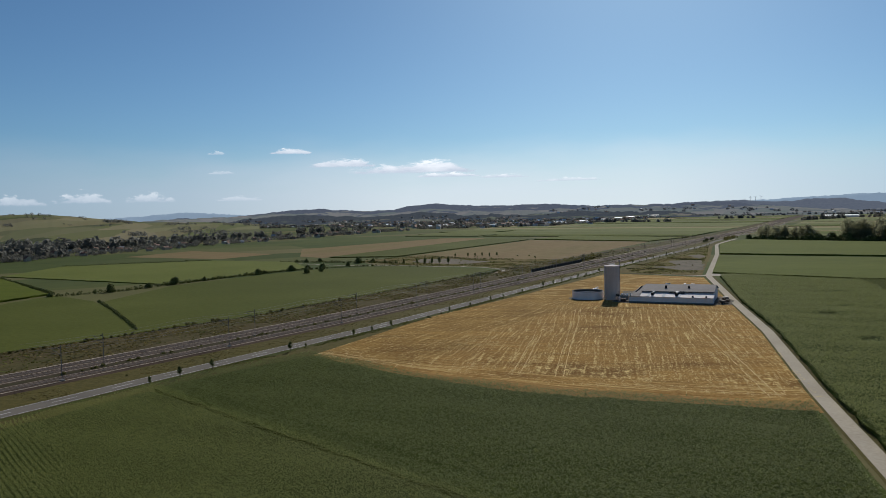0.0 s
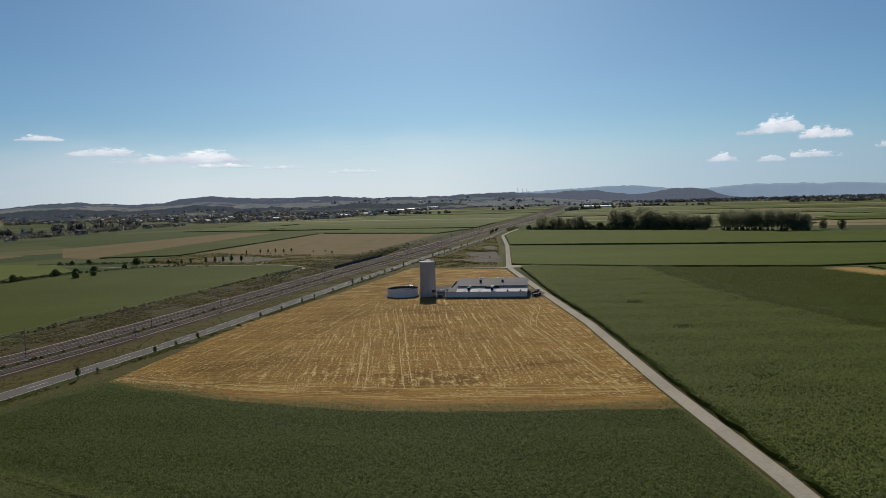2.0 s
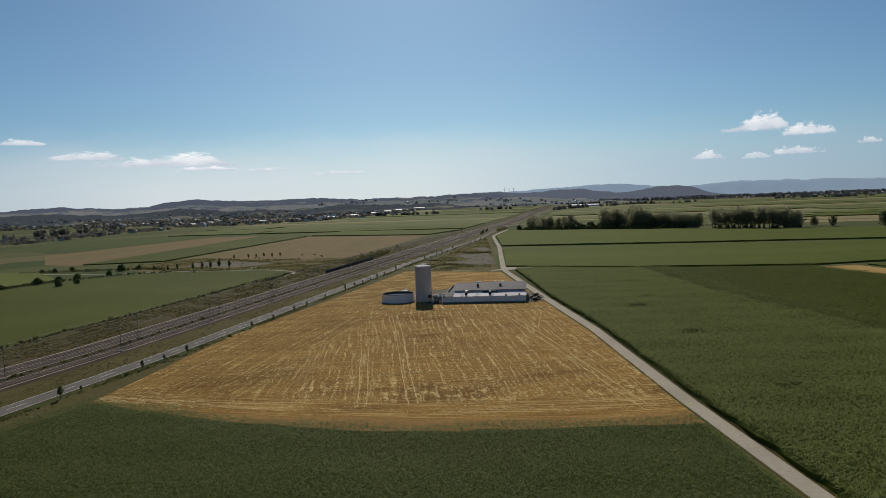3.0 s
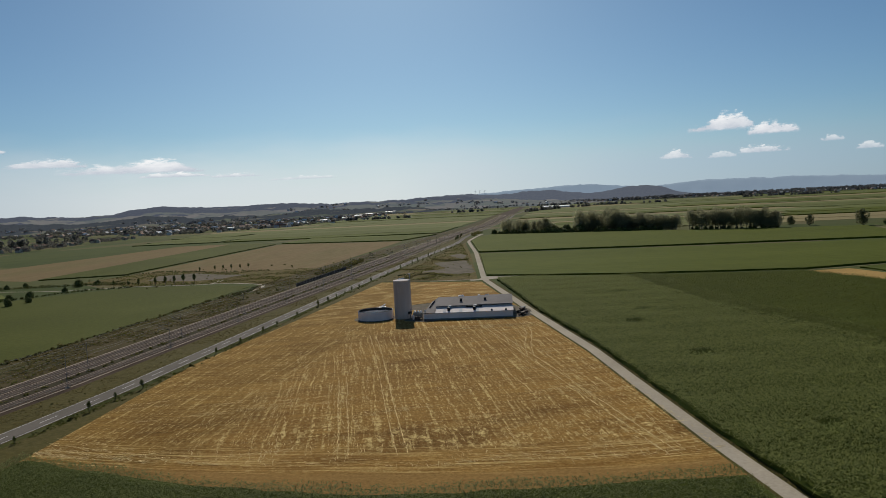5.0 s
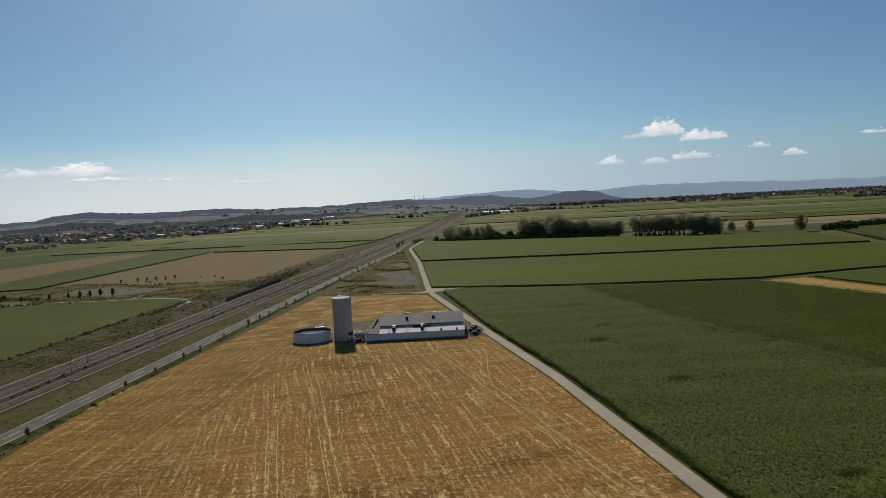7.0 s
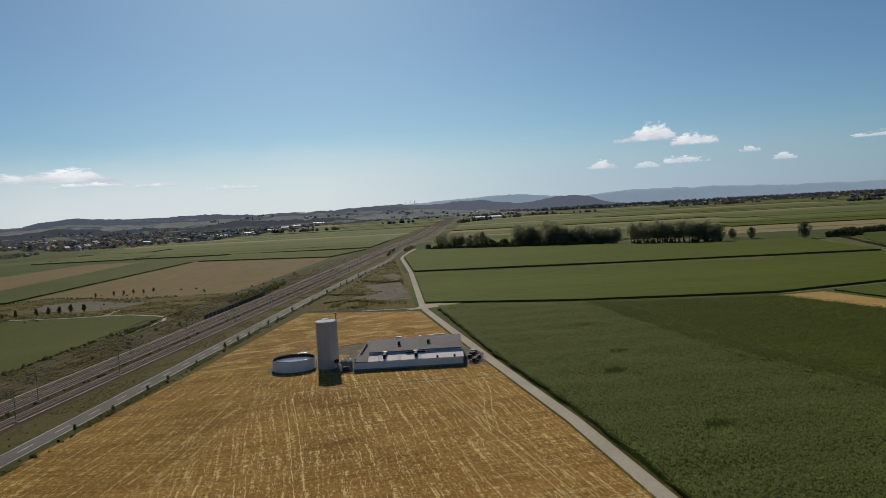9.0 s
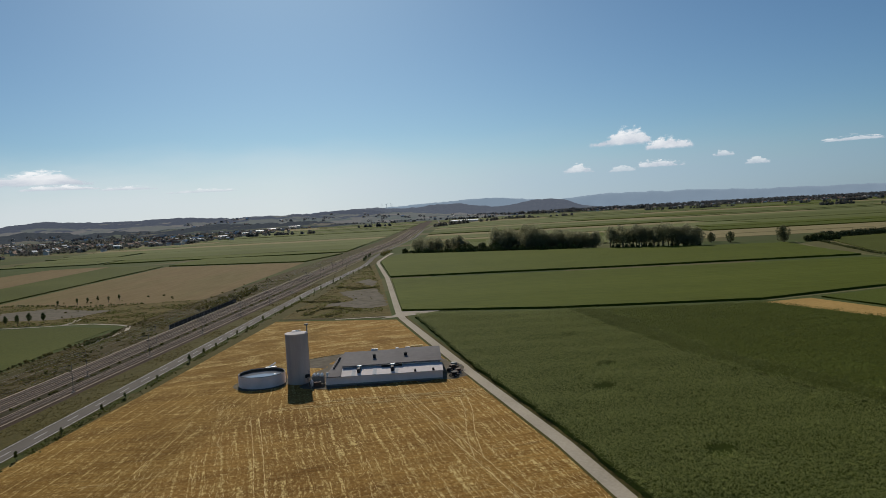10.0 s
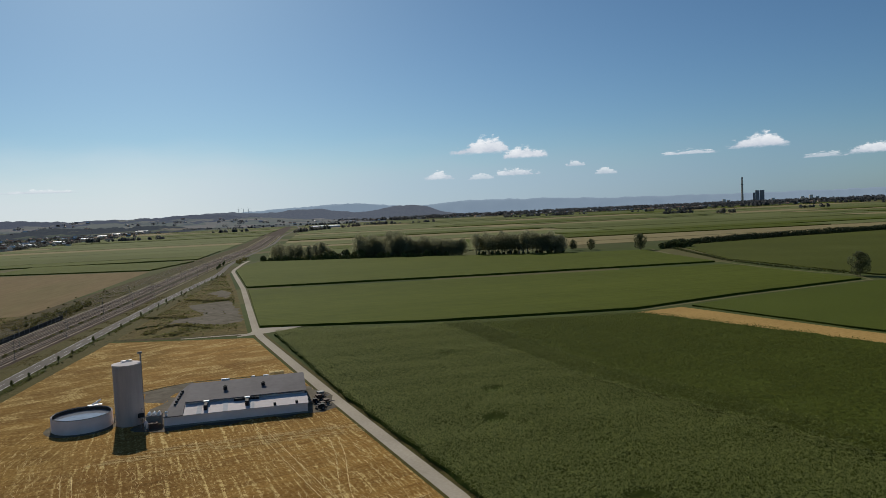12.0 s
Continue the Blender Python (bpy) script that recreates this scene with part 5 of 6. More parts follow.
def implement(x, y, turn, w, d, h, body, tines, z=0.0):
    """A trailed field machine: steel frame, tapered hopper, tines, two wheels and a drawbar."""
    th = thing("farm_implement", pose(*barn_place(x, y), z, 0, 0, turn), "dark rusty farm implement parked at the barn", "farm machine", "implements at the barn end")
    bm = bmesh.new()
    for sx in (-1, 1):
        box(bm, sx * w / 2 - 0.07, -d / 2, 0.55, sx * w / 2 + 0.07, d / 2, 0.72)
    for sy in (-1, 0, 1):
        box(bm, -w / 2, sy * d / 2 - 0.06, 0.56, w / 2, sy * d / 2 + 0.06, 0.70)
    part("frame", bm, RUST, th)
    bm = bmesh.new()
    lower = [bm.verts.new((sx * w * 0.28, sy * d * 0.22, 0.70)) for sx, sy in ((-1, -1), (1, -1), (1, 1), (-1, 1))]
    upper = [bm.verts.new((sx * w * 0.48, sy * d * 0.42, h)) for sx, sy in ((-1, -1), (1, -1), (1, 1), (-1, 1))]
    for k in range(4):
        bm.faces.new((lower[k], lower[(k + 1) % 4], upper[(k + 1) % 4], upper[k]))
    bm.faces.new(lower[::-1])
    bm.faces.new(upper)
    soften(bm, 0.05)
    part("hopper", bm, body, th)
    for k in range(tines):
        q = -w / 2 + w * (k + 0.5) / tines
        bm = bmesh.new()
        rod(bm, (q, -d / 2, 0.6), (q, -d / 2 - 0.35, 0.35), 0.035)
        rod(bm, (q, -d / 2 - 0.35, 0.35), (q, -d / 2 - 0.15, 0.03), 0.035)
        part("tine", bm, DARK, th)
    for sx in (-1, 1):
        bm = bmesh.new()
        rod(bm, (sx * (w / 2 + 0.08), 0, 0.42), (sx * (w / 2 + 0.36), 0, 0.42), 0.42, 0.42, 16)
        soften(bm, 0.05)
        wheel = part("wheel", bm, DARK, th, "black rubber tyre")
        bm = bmesh.new()
        rod(bm, (sx * (w / 2 + 0.2), 0, 0.42), (sx * (w / 2 + 0.38), 0, 0.42), 0.2, 0.2, 12)
        part("rim", bm, GALV, wheel)
    bm = bmesh.new()
    rod(bm, (-w * 0.3, d / 2, 0.62), (0, d / 2 + 1.3, 0.5), 0.06)
    rod(bm, (w * 0.3, d / 2, 0.62), (0, d / 2 + 1.3, 0.5), 0.06)
    part("drawbar", bm, GALV, th)


rs2 = random.Random(11)
for k in range(7):
    implement(31.9 + rs2.uniform(0, 2.6), 2.2 + k * 1.9, rs2.choice((80, 95, 100, 265)), rs2.uniform(1.1, 1.7), rs2.uniform(1.2, 2.0), rs2.uniform(1.1, 1.9), rs2.choice((RUST, MAST_STEEL, GALV, DARK)), rs2.randrange(3, 6))
trailer = thing("farm_trailer", pose(*barn_place(23.4, 28.6), 0, 0, 0, -22), "flat farm trailer loaded with straw bales behind the barn", "trailer")
bm = bmesh.new()
box(bm, -2.6, -1.15, 0.95, 2.6, 1.15, 1.12)
soften(bm, 0.03)
part("bed", bm, RUST, trailer)
for sx in (-1.5, 1.5):
    for sy in (-1, 1):
        bm = bmesh.new()
        rod(bm, (sx, sy * 0.85, 0.47), (sx, sy * 1.1, 0.47), 0.47, 0.47, 16)
        soften(bm, 0.05)
        part("wheel", bm, DARK, trailer, "black rubber tyre")
for level, row in enumerate((4, 4, 3)):
    for k in range(row):
        bm = bmesh.new()
        x = -2.5 + level * 0.55 + k * 1.26
        box(bm, x, -1.1 + 0.08 * k, 1.12 + level * 0.98, x + 1.2, 1.1 - 0.06 * level, 2.09 + level * 0.98)
        soften(bm, 0.16)
        part("bale", bm, STRAW, trailer, "pale straw bale")
ragged("farmyard", [barn_place(-6, -2), barn_place(30.5, -0.6), barn_place(36, 3), barn_place(36, 16), barn_place(31, 27), barn_place(-1, 26.5), barn_place(-5, 18)], 0.09, BARE, "bare grey farmyard ground round the barn", "yard")
ragged("farmyard", [(73, 303), (76.5, 299.5), (82, 307), (89.5, 313.5), (90, 317), (83, 316.5), (76, 315)], 0.085, BARE, "trodden grey-brown ground behind the annex", "yard", 0.6)
lane("worn_path", [(76, 315.5), (83, 316.8), (90, 316.5), (98, 313), (108, 308)], 1.1, 0.07, EMBANK, "narrow worn path along the back of the barn", "path")
ring = [(57.1 + 7.6 * math.cos(2 * math.pi * k / 24), 292.8 + 7.6 * math.sin(2 * math.pi * k / 24)) for k in range(24)]
sheet("tank_surround", ring, 0.075, BARE, "bare ground ring round the slurry tank", "yard")


# ---- railway equipment ----
def catenary_mast(u, s, lean):
    th = thing("catenary_mast", Matrix.Translation(along(u, s, 0.25)) @ pose(0, 0, 0, 0, 0, -29.1), "grey steel catenary mast with bracket beside the rails", "mast", "catenary masts")
    bm = bmesh.new()
    box(bm, -0.055, -0.055, 0, 0.055, 0.055, 8.0)
    part("post", bm, MAST_STEEL, th)
    bm = bmesh.new()
    box(bm, -0.4, -0.4, -0.3, 0.4, 0.4, 0.35)
    part("footing", bm, CONCRETE, th)
    bm = bmesh.new()
    rod(bm, (0, 0, 7.4), (lean * 3.4, 0, 6.9), 0.06, 0.06, 6)
    rod(bm, (0, 0, 5.6), (lean * 3.2, 0, 6.8), 0.05, 0.05, 6)
    rod(bm, (lean * 1.6, 0, 6.1), (lean * 3.6, 0, 5.7), 0.04, 0.04, 6)
    part("bracket", bm, MAST_STEEL, th)
    for x, z in ((0.35, 7.35), (0.35, 5.75)):
        bm = bmesh.new()
        rod(bm, (lean * x, 0, z), (lean * (x + 0.45), 0, z), 0.09, 0.09, 8)
        part("insulator", bm, DARK, th)
    return th


first = catenary_mast(283.5, bed_at(283.5, 0.97), -1)
for k in range(-4, 12):
    u = 283.5 + 46.3 * k
    if k:
        copy_thing(first, Matrix.Translation(along(u, bed_at(u, 0.97), 0.25)) @ pose(0, 0, 0, 0, 0, -29.1))
second = catenary_mast(303, bed_at(303, 0.60), -1)
for k in range(-4, 11):
    u = 303 + 47.5 * k
    if k:
        copy_thing(second, Matrix.Translation(along(u, bed_at(u, 0.60), 0.25)) @ pose(0, 0, 0, 0, 0, -29.1))
for f in TRACK_F:
    bm = bmesh.new()
    for k in range(-4, 10):
        u0, u1 = 283.5 + 46.3 * k, 283.5 + 46.3 * (k + 1)
        rod(bm, along(u0, bed_at(u0, f), 5.9), along(u1, bed_at(u1, f), 5.9), 0.02, 0.02, 4)
        um = (u0 + u1) / 2
        rod(bm, along(u0, bed_at(u0, f), 7.1), along(um, bed_at(um, f), 6.4), 0.02, 0.02, 4)
        rod(bm, along(um, bed_at(um, f), 6.4), along(u1, bed_at(u1, f), 7.1), 0.02, 0.02, 4)
    tagged(part("overhead_wire", bm, GALV), "overhead wire strung above the rails", "wire", "overhead wires", "structure")
barrier = thing("noise_barrier", Matrix.Translation(along(392, bed_at(392, -0.06), 0)) @ pose(0, 0, 0, 0, 0, -29.1), "dark green noise barrier beside the railway", "noise barrier")
for k in range(18):
    bm = bmesh.new()
    box(bm, -0.10, k * 5.0, 0.1, 0.10, k * 5.0 + 4.85, 2.05)
    part("panel", bm, DARK_GREEN, barrier)
    bm = bmesh.new()
    box(bm, -0.15, k * 5.0 - 0.14, 0, 0.15, k * 5.0 + 0.04, 2.15)
    part("post", bm, GALV, barrier)

# ---- trees ----
rt = random.Random(21)
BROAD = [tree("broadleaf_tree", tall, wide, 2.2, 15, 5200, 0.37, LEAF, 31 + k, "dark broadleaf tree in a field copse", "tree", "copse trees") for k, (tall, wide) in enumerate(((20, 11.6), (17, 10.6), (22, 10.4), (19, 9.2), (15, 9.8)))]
POPLAR = [tree("poplar", 21, 6.2, 4.6, 13, 3000, 0.30, POPLAR_LEAF, 41 + k, "tall poplar with bare lower trunk in a row", "tree", "poplar row", 1.4) for k in range(2)]
SOLO = [tree("field_tree", 12.5, 5.6, 1.2, 9, 3000, 0.33, SOLO_LEAF, 51 + k, "single round dark tree at a field path", "tree", "single trees") for k in range(2)]
SAPLING = [tree("sapling", 3.4, 0.85, 1.3, 5, 420, 0.16, BUSH_LEAF, 61 + k, "young slender roadside tree beside the asphalt road", "tree", "roadside saplings", 1.5) for k in range(2)]
SHRUB = [tree("shrub", 3.0, 2.2, 0.1, 6, 800, 0.30, BUSH_LEAF, 71 + k, "dense dark green shrub in the hedge", "shrub", "shrubs") for k in range(3)]
used = set()


def plant(kinds, x, y, scale=1.0, tall=1.0):
    """The first tree of a kind is set in place, the others are copies of it."""
    k = rt.randrange(len(kinds))
    ob = kinds[k]
    if ob.name not in used:
        used.add(ob.name)
        first_places[ob.name] = (x, y, scale, tall)
        return ob
    return put(ob, x, y, scale, rt.uniform(0, 360), 0.0, tall)


first_places = {}


loose = []


def scrub(x, y, scale, tall=1.0):
    """Low bushes too many to count: gathered into one mass of leaves."""
    h = 2.4 * scale * tall
    loose.append(crown_quads([(x, y, h * 0.5, 1.1 * scale, 0.9 * tall), (x + rt.uniform(-1, 1) * scale, y + rt.uniform(-1, 1) * scale, h * 0.35, 0.9 * scale, 0.8 * tall)], int(60 + 60 * scale), 0.16 + 0.12 * scale, len(loose) + 900))


def stand(kinds, a, b, count, depth, low=0.8, high=1.1, tall=1.0):
    for i in range(count):
        f = (i + rt.uniform(0.2, 0.8)) / count
        d = rt.uniform(0, depth)
        plant(kinds, a[0] + (b[0] - a[0]) * f + 0.74 * d, a[1] + (b[1] - a[1]) * f + 0.66 * d, rt.uniform(low, high), tall)


stand(BROAD, (334, 796), (372, 745), 16, 26, 0.5, 0.85)
stand(BROAD, (391, 722), (438, 650), 26, 20, 0.68, 1.15)
stand(BROAD, (438, 646), (450, 632), 5, 8, 0.75, 0.95)
stand(POPLAR, (452, 620), (482, 570), 15, 10, 0.85, 1.05)
stand(POPLAR, (454, 614), (479, 575), 9, 14, 0.8, 1.0)
stand(BROAD, (485, 569), (498, 556), 5, 8, 0.8, 1.0)
stand(SHRUB, (320, 783), (437, 640), 60, 6, 0.8, 1.9)
stand(SHRUB, (452, 618), (498, 554), 14, 4, 0.7, 1.3)
stand(SHRUB, (362, 735), (391, 712), 10, 14, 1.4, 2.6)
plant(SOLO, 550, 514, 1.15)
plant(SOLO, 417, 281, 1.0)
plant(SOLO, 534, 576, 0.74)
plant(SOLO, 540, 560, 0.80)
for k in range(6):
    plant(SHRUB, 568 + k * 4 + rt.uniform(-2, 2), 504 - k * 2.5, rt.uniform(1.4, 2.2))
for u in (104, 112, 121, 146, 152, 172, 181, 190, 228, 244, 262, 274, 294, 318, 331, 342, 354, 366, 378, 402, 420, 437, 452, 470, 486, 505, 522, 540, 560, 580, 604, 628, 652, 676, 700, 722):
    p = along(u, road_at(u)[1] + 2.3 + rt.uniform(-0.3, 0.3))
    plant(SAPLING, p.x, p.y, rt.choice((0.42, 0.52, 0.6, 0.68, 0.8)))
for u in range(150, 760, 15):
    if rt.random() < 0.75:
        p = along(u + rt.uniform(-5, 5), road_at(u)[1] + 2.4 + rt.uniform(-0.5, 0.8))
        scrub( p.x, p.y, rt.uniform(0.16, 0.36), 0.9)
for k in range(160):
    u = 130 + rt.random() * 420
    p = along(u, road_at(u)[1] + rt.uniform(1.0, 4.5))
    scrub(p.x, p.y, rt.uniform(0.05, 0.14), 0.8)
for k in range(16):
    p = along(832 + k * 5, road_at(832)[1] + rt.uniform(2, 7))
    scrub(p.x, p.y, rt.uniform(0.7, 1.5), 1.2)
for u in (748, 764, 779, 793, 806, 818, 830):
    p = along(u, road_at(u)[0] - rt.uniform(1.5, 3.0))
    plant(SAPLING, p.x, p.y, rt.uniform(1.0, 1.6))
for k in range(230):
    u = 95 + k * 1.45 + rt.uniform(-0.7, 0.7)
    p = along(u, -200.5 + (min(u, 200) - 90) * 0.135 + rt.uniform(-0.5, 1.2))
    if noise.noise((u * 0.05, 1.0, 0.0)) > -0.25:
        scrub(p.x, p.y, rt.uniform(0.12, 0.4) if rt.random() < 0.93 else rt.uniform(0.5, 0.8), 0.9)
for k in range(60):
    u = 300 + k * 6 + rt.uniform(-3, 3)
    p = along(u, rt.uniform(-188, -163))
    scrub( p.x, p.y, rt.uniform(0.2, 0.6), 0.7)
for k in range(190):
    u = 100 + k * 2.4 + rt.uniform(-3, 3)
    p = along(u, bed_at(u, 0.62) + rt.uniform(-0.7, 0.7))
    scrub(p.x, p.y, rt.uniform(0.2, 0.5), 0.9)
for k in range(120):
    u = 80 + rt.random() ** 1.2 * 420
    lo, hi = (-205 + (min(u, 190) - 60) * 0.15, -163 - max(0, 190 - u) * 0.08)
    p = along(u, rt.uniform(lo, hi))
    scrub(p.x, p.y, rt.uniform(0.08, 0.24), 0.6)
for k in range(50):
    u = 100 + rt.random() * 560
    p = along(u, road_at(u)[0] - rt.uniform(2.0, 7.0))
    scrub(p.x, p.y, rt.uniform(0.07, 0.16), 0.6)
for k in range(46):
    p = along(455 + k * 2.0, -163.5 - rt.uniform(0, 9))
    scrub(p.x, p.y, rt.uniform(0.5, 1.5), 1.0)
HEDGE = [(-184, 338), (-160, 358), (-146, 388), (-128, 425), (-100, 470), (-84, 484)]
dense, closed = [], []


def hedge_line(points, scale, gap, into=dense, even=0.35):
    """A closed low hedge along a line."""
    for (x0, y0), (x1, y1) in zip(points, points[1:]):
        n = max(2, int(math.hypot(x1 - x0, y1 - y0) / gap))
        for k in range(n):
            f = (k + rt.random()) / n
            s = scale * rt.uniform(0.95 - even, 0.95 + even)
            x, y = x0 + (x1 - x0) * f + rt.uniform(-0.5, 0.5), y0 + (y1 - y0) * f + rt.uniform(-0.5, 0.5)
            into.append(crown_quads([(x, y, s * 0.9, s * 1.1, 0.9)], int(30 + 26 * s), 0.14 + 0.16 * s, len(dense) + 300))


hedge_line(HEDGE, 0.9, 1.6)
hedge_line([(107, 432), (113, 435), (121, 433), (129, 425), (128, 415)], 0.26, 0.35)
hedge_line([(160, 500), (176, 497)], 0.3, 0.5)
hedge_line([(15, 400), (27, 421), (31, 436)], 0.6, 1.4)
hedge_line([(-40, 594), (-17, 607), (5, 584), (21, 557), (52, 544)], 0.45, 1.6)
hedge_line([(596, 517), (670, 500), (746, 479), (826, 448), (906, 413)], 3.0, 1.8, closed, 0.2)
hedge_line([(572, 498), (524, 444), (478, 392), (446, 340), (424, 286)], 0.75, 1.5)
hedge_line([(570, 505), (592, 516)], 2.0, 2.0, closed)
hedge_line([(-150, 318), (-128, 283), (-98, 233)], 0.4, 0.7)
hedge_line([(-186, 350), (-235, 408), (-282, 462)], 0.7, 1.4)
hedge_line([(-290, 560), (-240, 585), (-190, 602)], 0.7, 1.6)
hedge_line([(-84, 484), (-60, 500), (-30, 500)], 0.6, 1.8)
hedge_line([(-125, 560), (-105, 556), (-60, 540), (-30, 520)], 0.8, 1.8)
for (x0, y0), (x1, y1) in zip(HEDGE, HEDGE[1:]):
    for k in range(2):
        f = (k + rt.random()) / 2
        plant(SHRUB, x0 + (x1 - x0) * f + rt.uniform(-2, 2), y0 + (y1 - y0) * f + rt.uniform(-2, 2), rt.choice((0.5, 0.7, 0.9, 1.2)))
tagged(new("tall_hedge", quads_mesh("tall_hedge", np.concatenate(closed), HEDGE_LEAF)), "tall closed dark hedge along the field path", "hedge", kind="stuff")
tagged(new("hedge", quads_mesh("hedge", np.concatenate(dense), BUSH_LEAF)), "dark closed hedges between the fields", "hedge", kind="stuff")
for x, y, sc in ((-62, 534, 2.0), (-80, 484, 1.7), (-84, 450, 1.6), (-77, 460, 1.3), (-94, 557, 1.3), (-104, 557, 1.2), (-112, 560, 1.0), (-66, 506, 1.2), (-52, 540, 1.3)):
    plant(SHRUB, x, y, sc * 0.7)
for x, y, sc in ((-18.4, 499, 1.5), (-12.9, 498, 1.6), (-8, 497, 1.6), (-3.1, 496, 1.8), (3, 494, 1.7), (-51, 517, 1.2), (-41, 508, 1.3), (-33, 502, 1.2), (-27.5, 502, 1.4), (9, 575, 1.1), (19, 575, 1.2), (24.5, 579, 1.1), (30, 578, 1.2), (35.4, 573, 1.1), (41.5, 576, 1.2)):
    plant(SAPLING, x, y, sc * 0.95)
for k in range(40):
    scrub( rt.uniform(-60, 70), rt.uniform(470, 600), rt.uniform(0.2, 0.7), 0.7)
for k in range(60):
    f = rt.random()
    y = 395 + 290 * f
    lo, hi = 104 + (y - 400) * 0.36 + max(0, 408 - y) * 2, 131 + (y - 375) * 0.375
    scrub(rt.uniform(lo, hi), y, rt.uniform(0.1, 0.25), 0.5)
for k in range(14):
    f = rt.random()
    x, y = 105 + 130 * f, 405 + 300 * f
    if y < 500:
        x += rt.uniform(-8, 20)
    scrub( x, y, rt.uniform(0.2, 0.5), 0.7)
tagged(new("scrub_bushes", quads_mesh("scrub_bushes", np.concatenate(loose), SCRUB_LEAF)), "low dark scrub bushes along verges and field edges", "bushes", kind="stuff")
for name, (x, y, sc, tl) in first_places.items():
    set_at(bpy.data.objects[name], x, y, sc, 0.0, tl)


# ---- rough grass ----
def grass(name, x, y, low, high, z, material, label, seed, patch=0.06, bare=-0.1):
    """Upright tufts at places x, y, thinned into patches."""
    keep = np.array([noise.noise((a * patch, b * patch, seed)) + 0.5 * noise.noise((a * patch * 4, b * patch * 4, seed)) > bare for a, b in zip(x, y)])
    x, y = x[keep], y[keep]
    n = len(x)
    h, w, a = RNG.uniform(low, high, n), RNG.uniform(low, high, n) * 0.8, RNG.uniform(0, math.pi, n)
    c, s = np.cos(a) * w, np.sin(a) * w
    h = h * 0.45
    lean = RNG.normal(0, 0.6, n) * w
    fall = RNG.normal(0, 0.6, n) * w
    zz = np.full(n, z)
    V = np.stack([np.stack([x - c, y - s, zz], 1), np.stack([x + c, y + s, zz], 1), np.stack([x + c * 0.6 - s * 0.3 + lean, y + s * 0.6 + c * 0.3 + fall, zz + h], 1), np.stack([x - c * 0.7 + lean, y - s * 0.7 + fall, zz + h * RNG.uniform(0.6, 1, n)], 1)], 1)
    return tagged(new(name, quads_mesh(name, V, material)), label, "grass", kind="stuff")


def strip_places(n, u0, u1, left, right):
    u = RNG.uniform(u0, u1, n)
    f = RNG.uniform(0, 1, n)
    lo, hi = np.array([left(q) for q in u]), np.array([right(q) for q in u])
    s = lo + (hi - lo) * f
    return RAIL_D.x * u + RAIL_N.x * s, RAIL_D.y * u + RAIL_N.y * s


def patch_places(n, corners):
    c = np.array(corners)
    x, y = RNG.uniform(c[:, 0].min(), c[:, 0].max(), n), RNG.uniform(c[:, 1].min(), c[:, 1].max(), n)
    ok = inside(x, y, corners)
    for lot in LOTS:
        ok &= ~inside(x, y, lot)
    return x[ok], y[ok]


LOTS = [[(151, 495), (173, 495), (160, 455), (146, 415), (137, 414), (122, 436), (128, 447), (142, 448)], [(176, 505), (190, 534), (194, 556), (180, 545)], [(-23, 534), (3, 508), (18, 506), (35, 524), (23, 534), (6, 566), (-18, 567)]]


def bank_top(u):
    return -200 + (min(u, 190) - 110) * 0.17 if u < 190 else -185


WASTE = [(96, 412), (131, 384), (194, 541), (246, 684), (230, 660), tuple(along(520, -117.5).xy)]
grass("embankment_grass", *strip_places(17000, 85, 520, bank_top, lambda u: bed_at(u, 0) - 1.2), 0.2, 0.6, 0.06, DRY_GRASS, "dry brown grass tufts on the embankment", 2.0)
grass("embankment_grass", *strip_places(7000, 85, 620, lambda u: bank_top(u) + 6, lambda u: bed_at(u, 0) - 1.2), 0.2, 0.55, 0.06, GREEN_GRASS, "green grass tufts on the embankment", 5.0, 0.05, 0.02)
grass("verge_grass", *strip_places(9000, 85, 560, lambda u: bed_at(u, 1.0) + 1.6, lambda u: road_at(u)[0] - 0.4), 0.12, 0.34, 0.03, DRY_GRASS, "dry grass tufts between road and railway", 7.0)
grass("verge_grass", *strip_places(7000, 120, 480, lambda u: road_at(u)[1] + 0.3, lambda u: road_at(u)[1] + 3.4), 0.12, 0.36, 0.05, GREEN_GRASS, "green weeds along the asphalt edge", 9.0)
grass("scrub_grass", *patch_places(26000, WASTE), 0.2, 0.6, 0.04, GREEN_GRASS, "green grass tufts on the waste ground", 11.0, 0.05, 0.0)
grass("scrub_grass", *patch_places(26000, WASTE), 0.2, 0.6, 0.04, DRY_GRASS, "dry grass tufts on the waste ground", 13.0, 0.05, 0.05)
bank_x, bank_y = [], []
for line in BANKS:
    for (x0, y0), (x1, y1) in zip(line, line[1:]):
        n = int(8 * math.hypot(x1 - x0, y1 - y0))
        q = RNG.uniform(0, 1, n)
        bank_x.append(x0 + (x1 - x0) * q + RNG.normal(0, 1.0, n))
        bank_y.append(y0 + (y1 - y0) * q + RNG.normal(0, 1.0, n))
grass("bank_grass", np.concatenate(bank_x), np.concatenate(bank_y), 0.5, 1.1, 0.38, SCRUB_LEAF, "rank dull green weeds on the earth banks", 19.0, 0.05, -9.0)
grass("scrub_grass", *patch_places(22000, rough), 0.2, 0.7, 0.055, GREEN_GRASS, "green grass tufts on the rough meadow", 15.0, 0.05, 0.0)
grass("scrub_grass", *patch_places(16000, rough), 0.2, 0.6, 0.055, DRY_GRASS, "dry grass tufts on the rough meadow", 17.0, 0.05, 0.05)


# ---- villages ----
def house(k):
    rnd = random.Random(100 + k)
    w, d, h, rh = rnd.uniform(8, 11), rnd.uniform(10, 16), rnd.uniform(4.2, 6.5), rnd.uniform(3.0, 4.5)
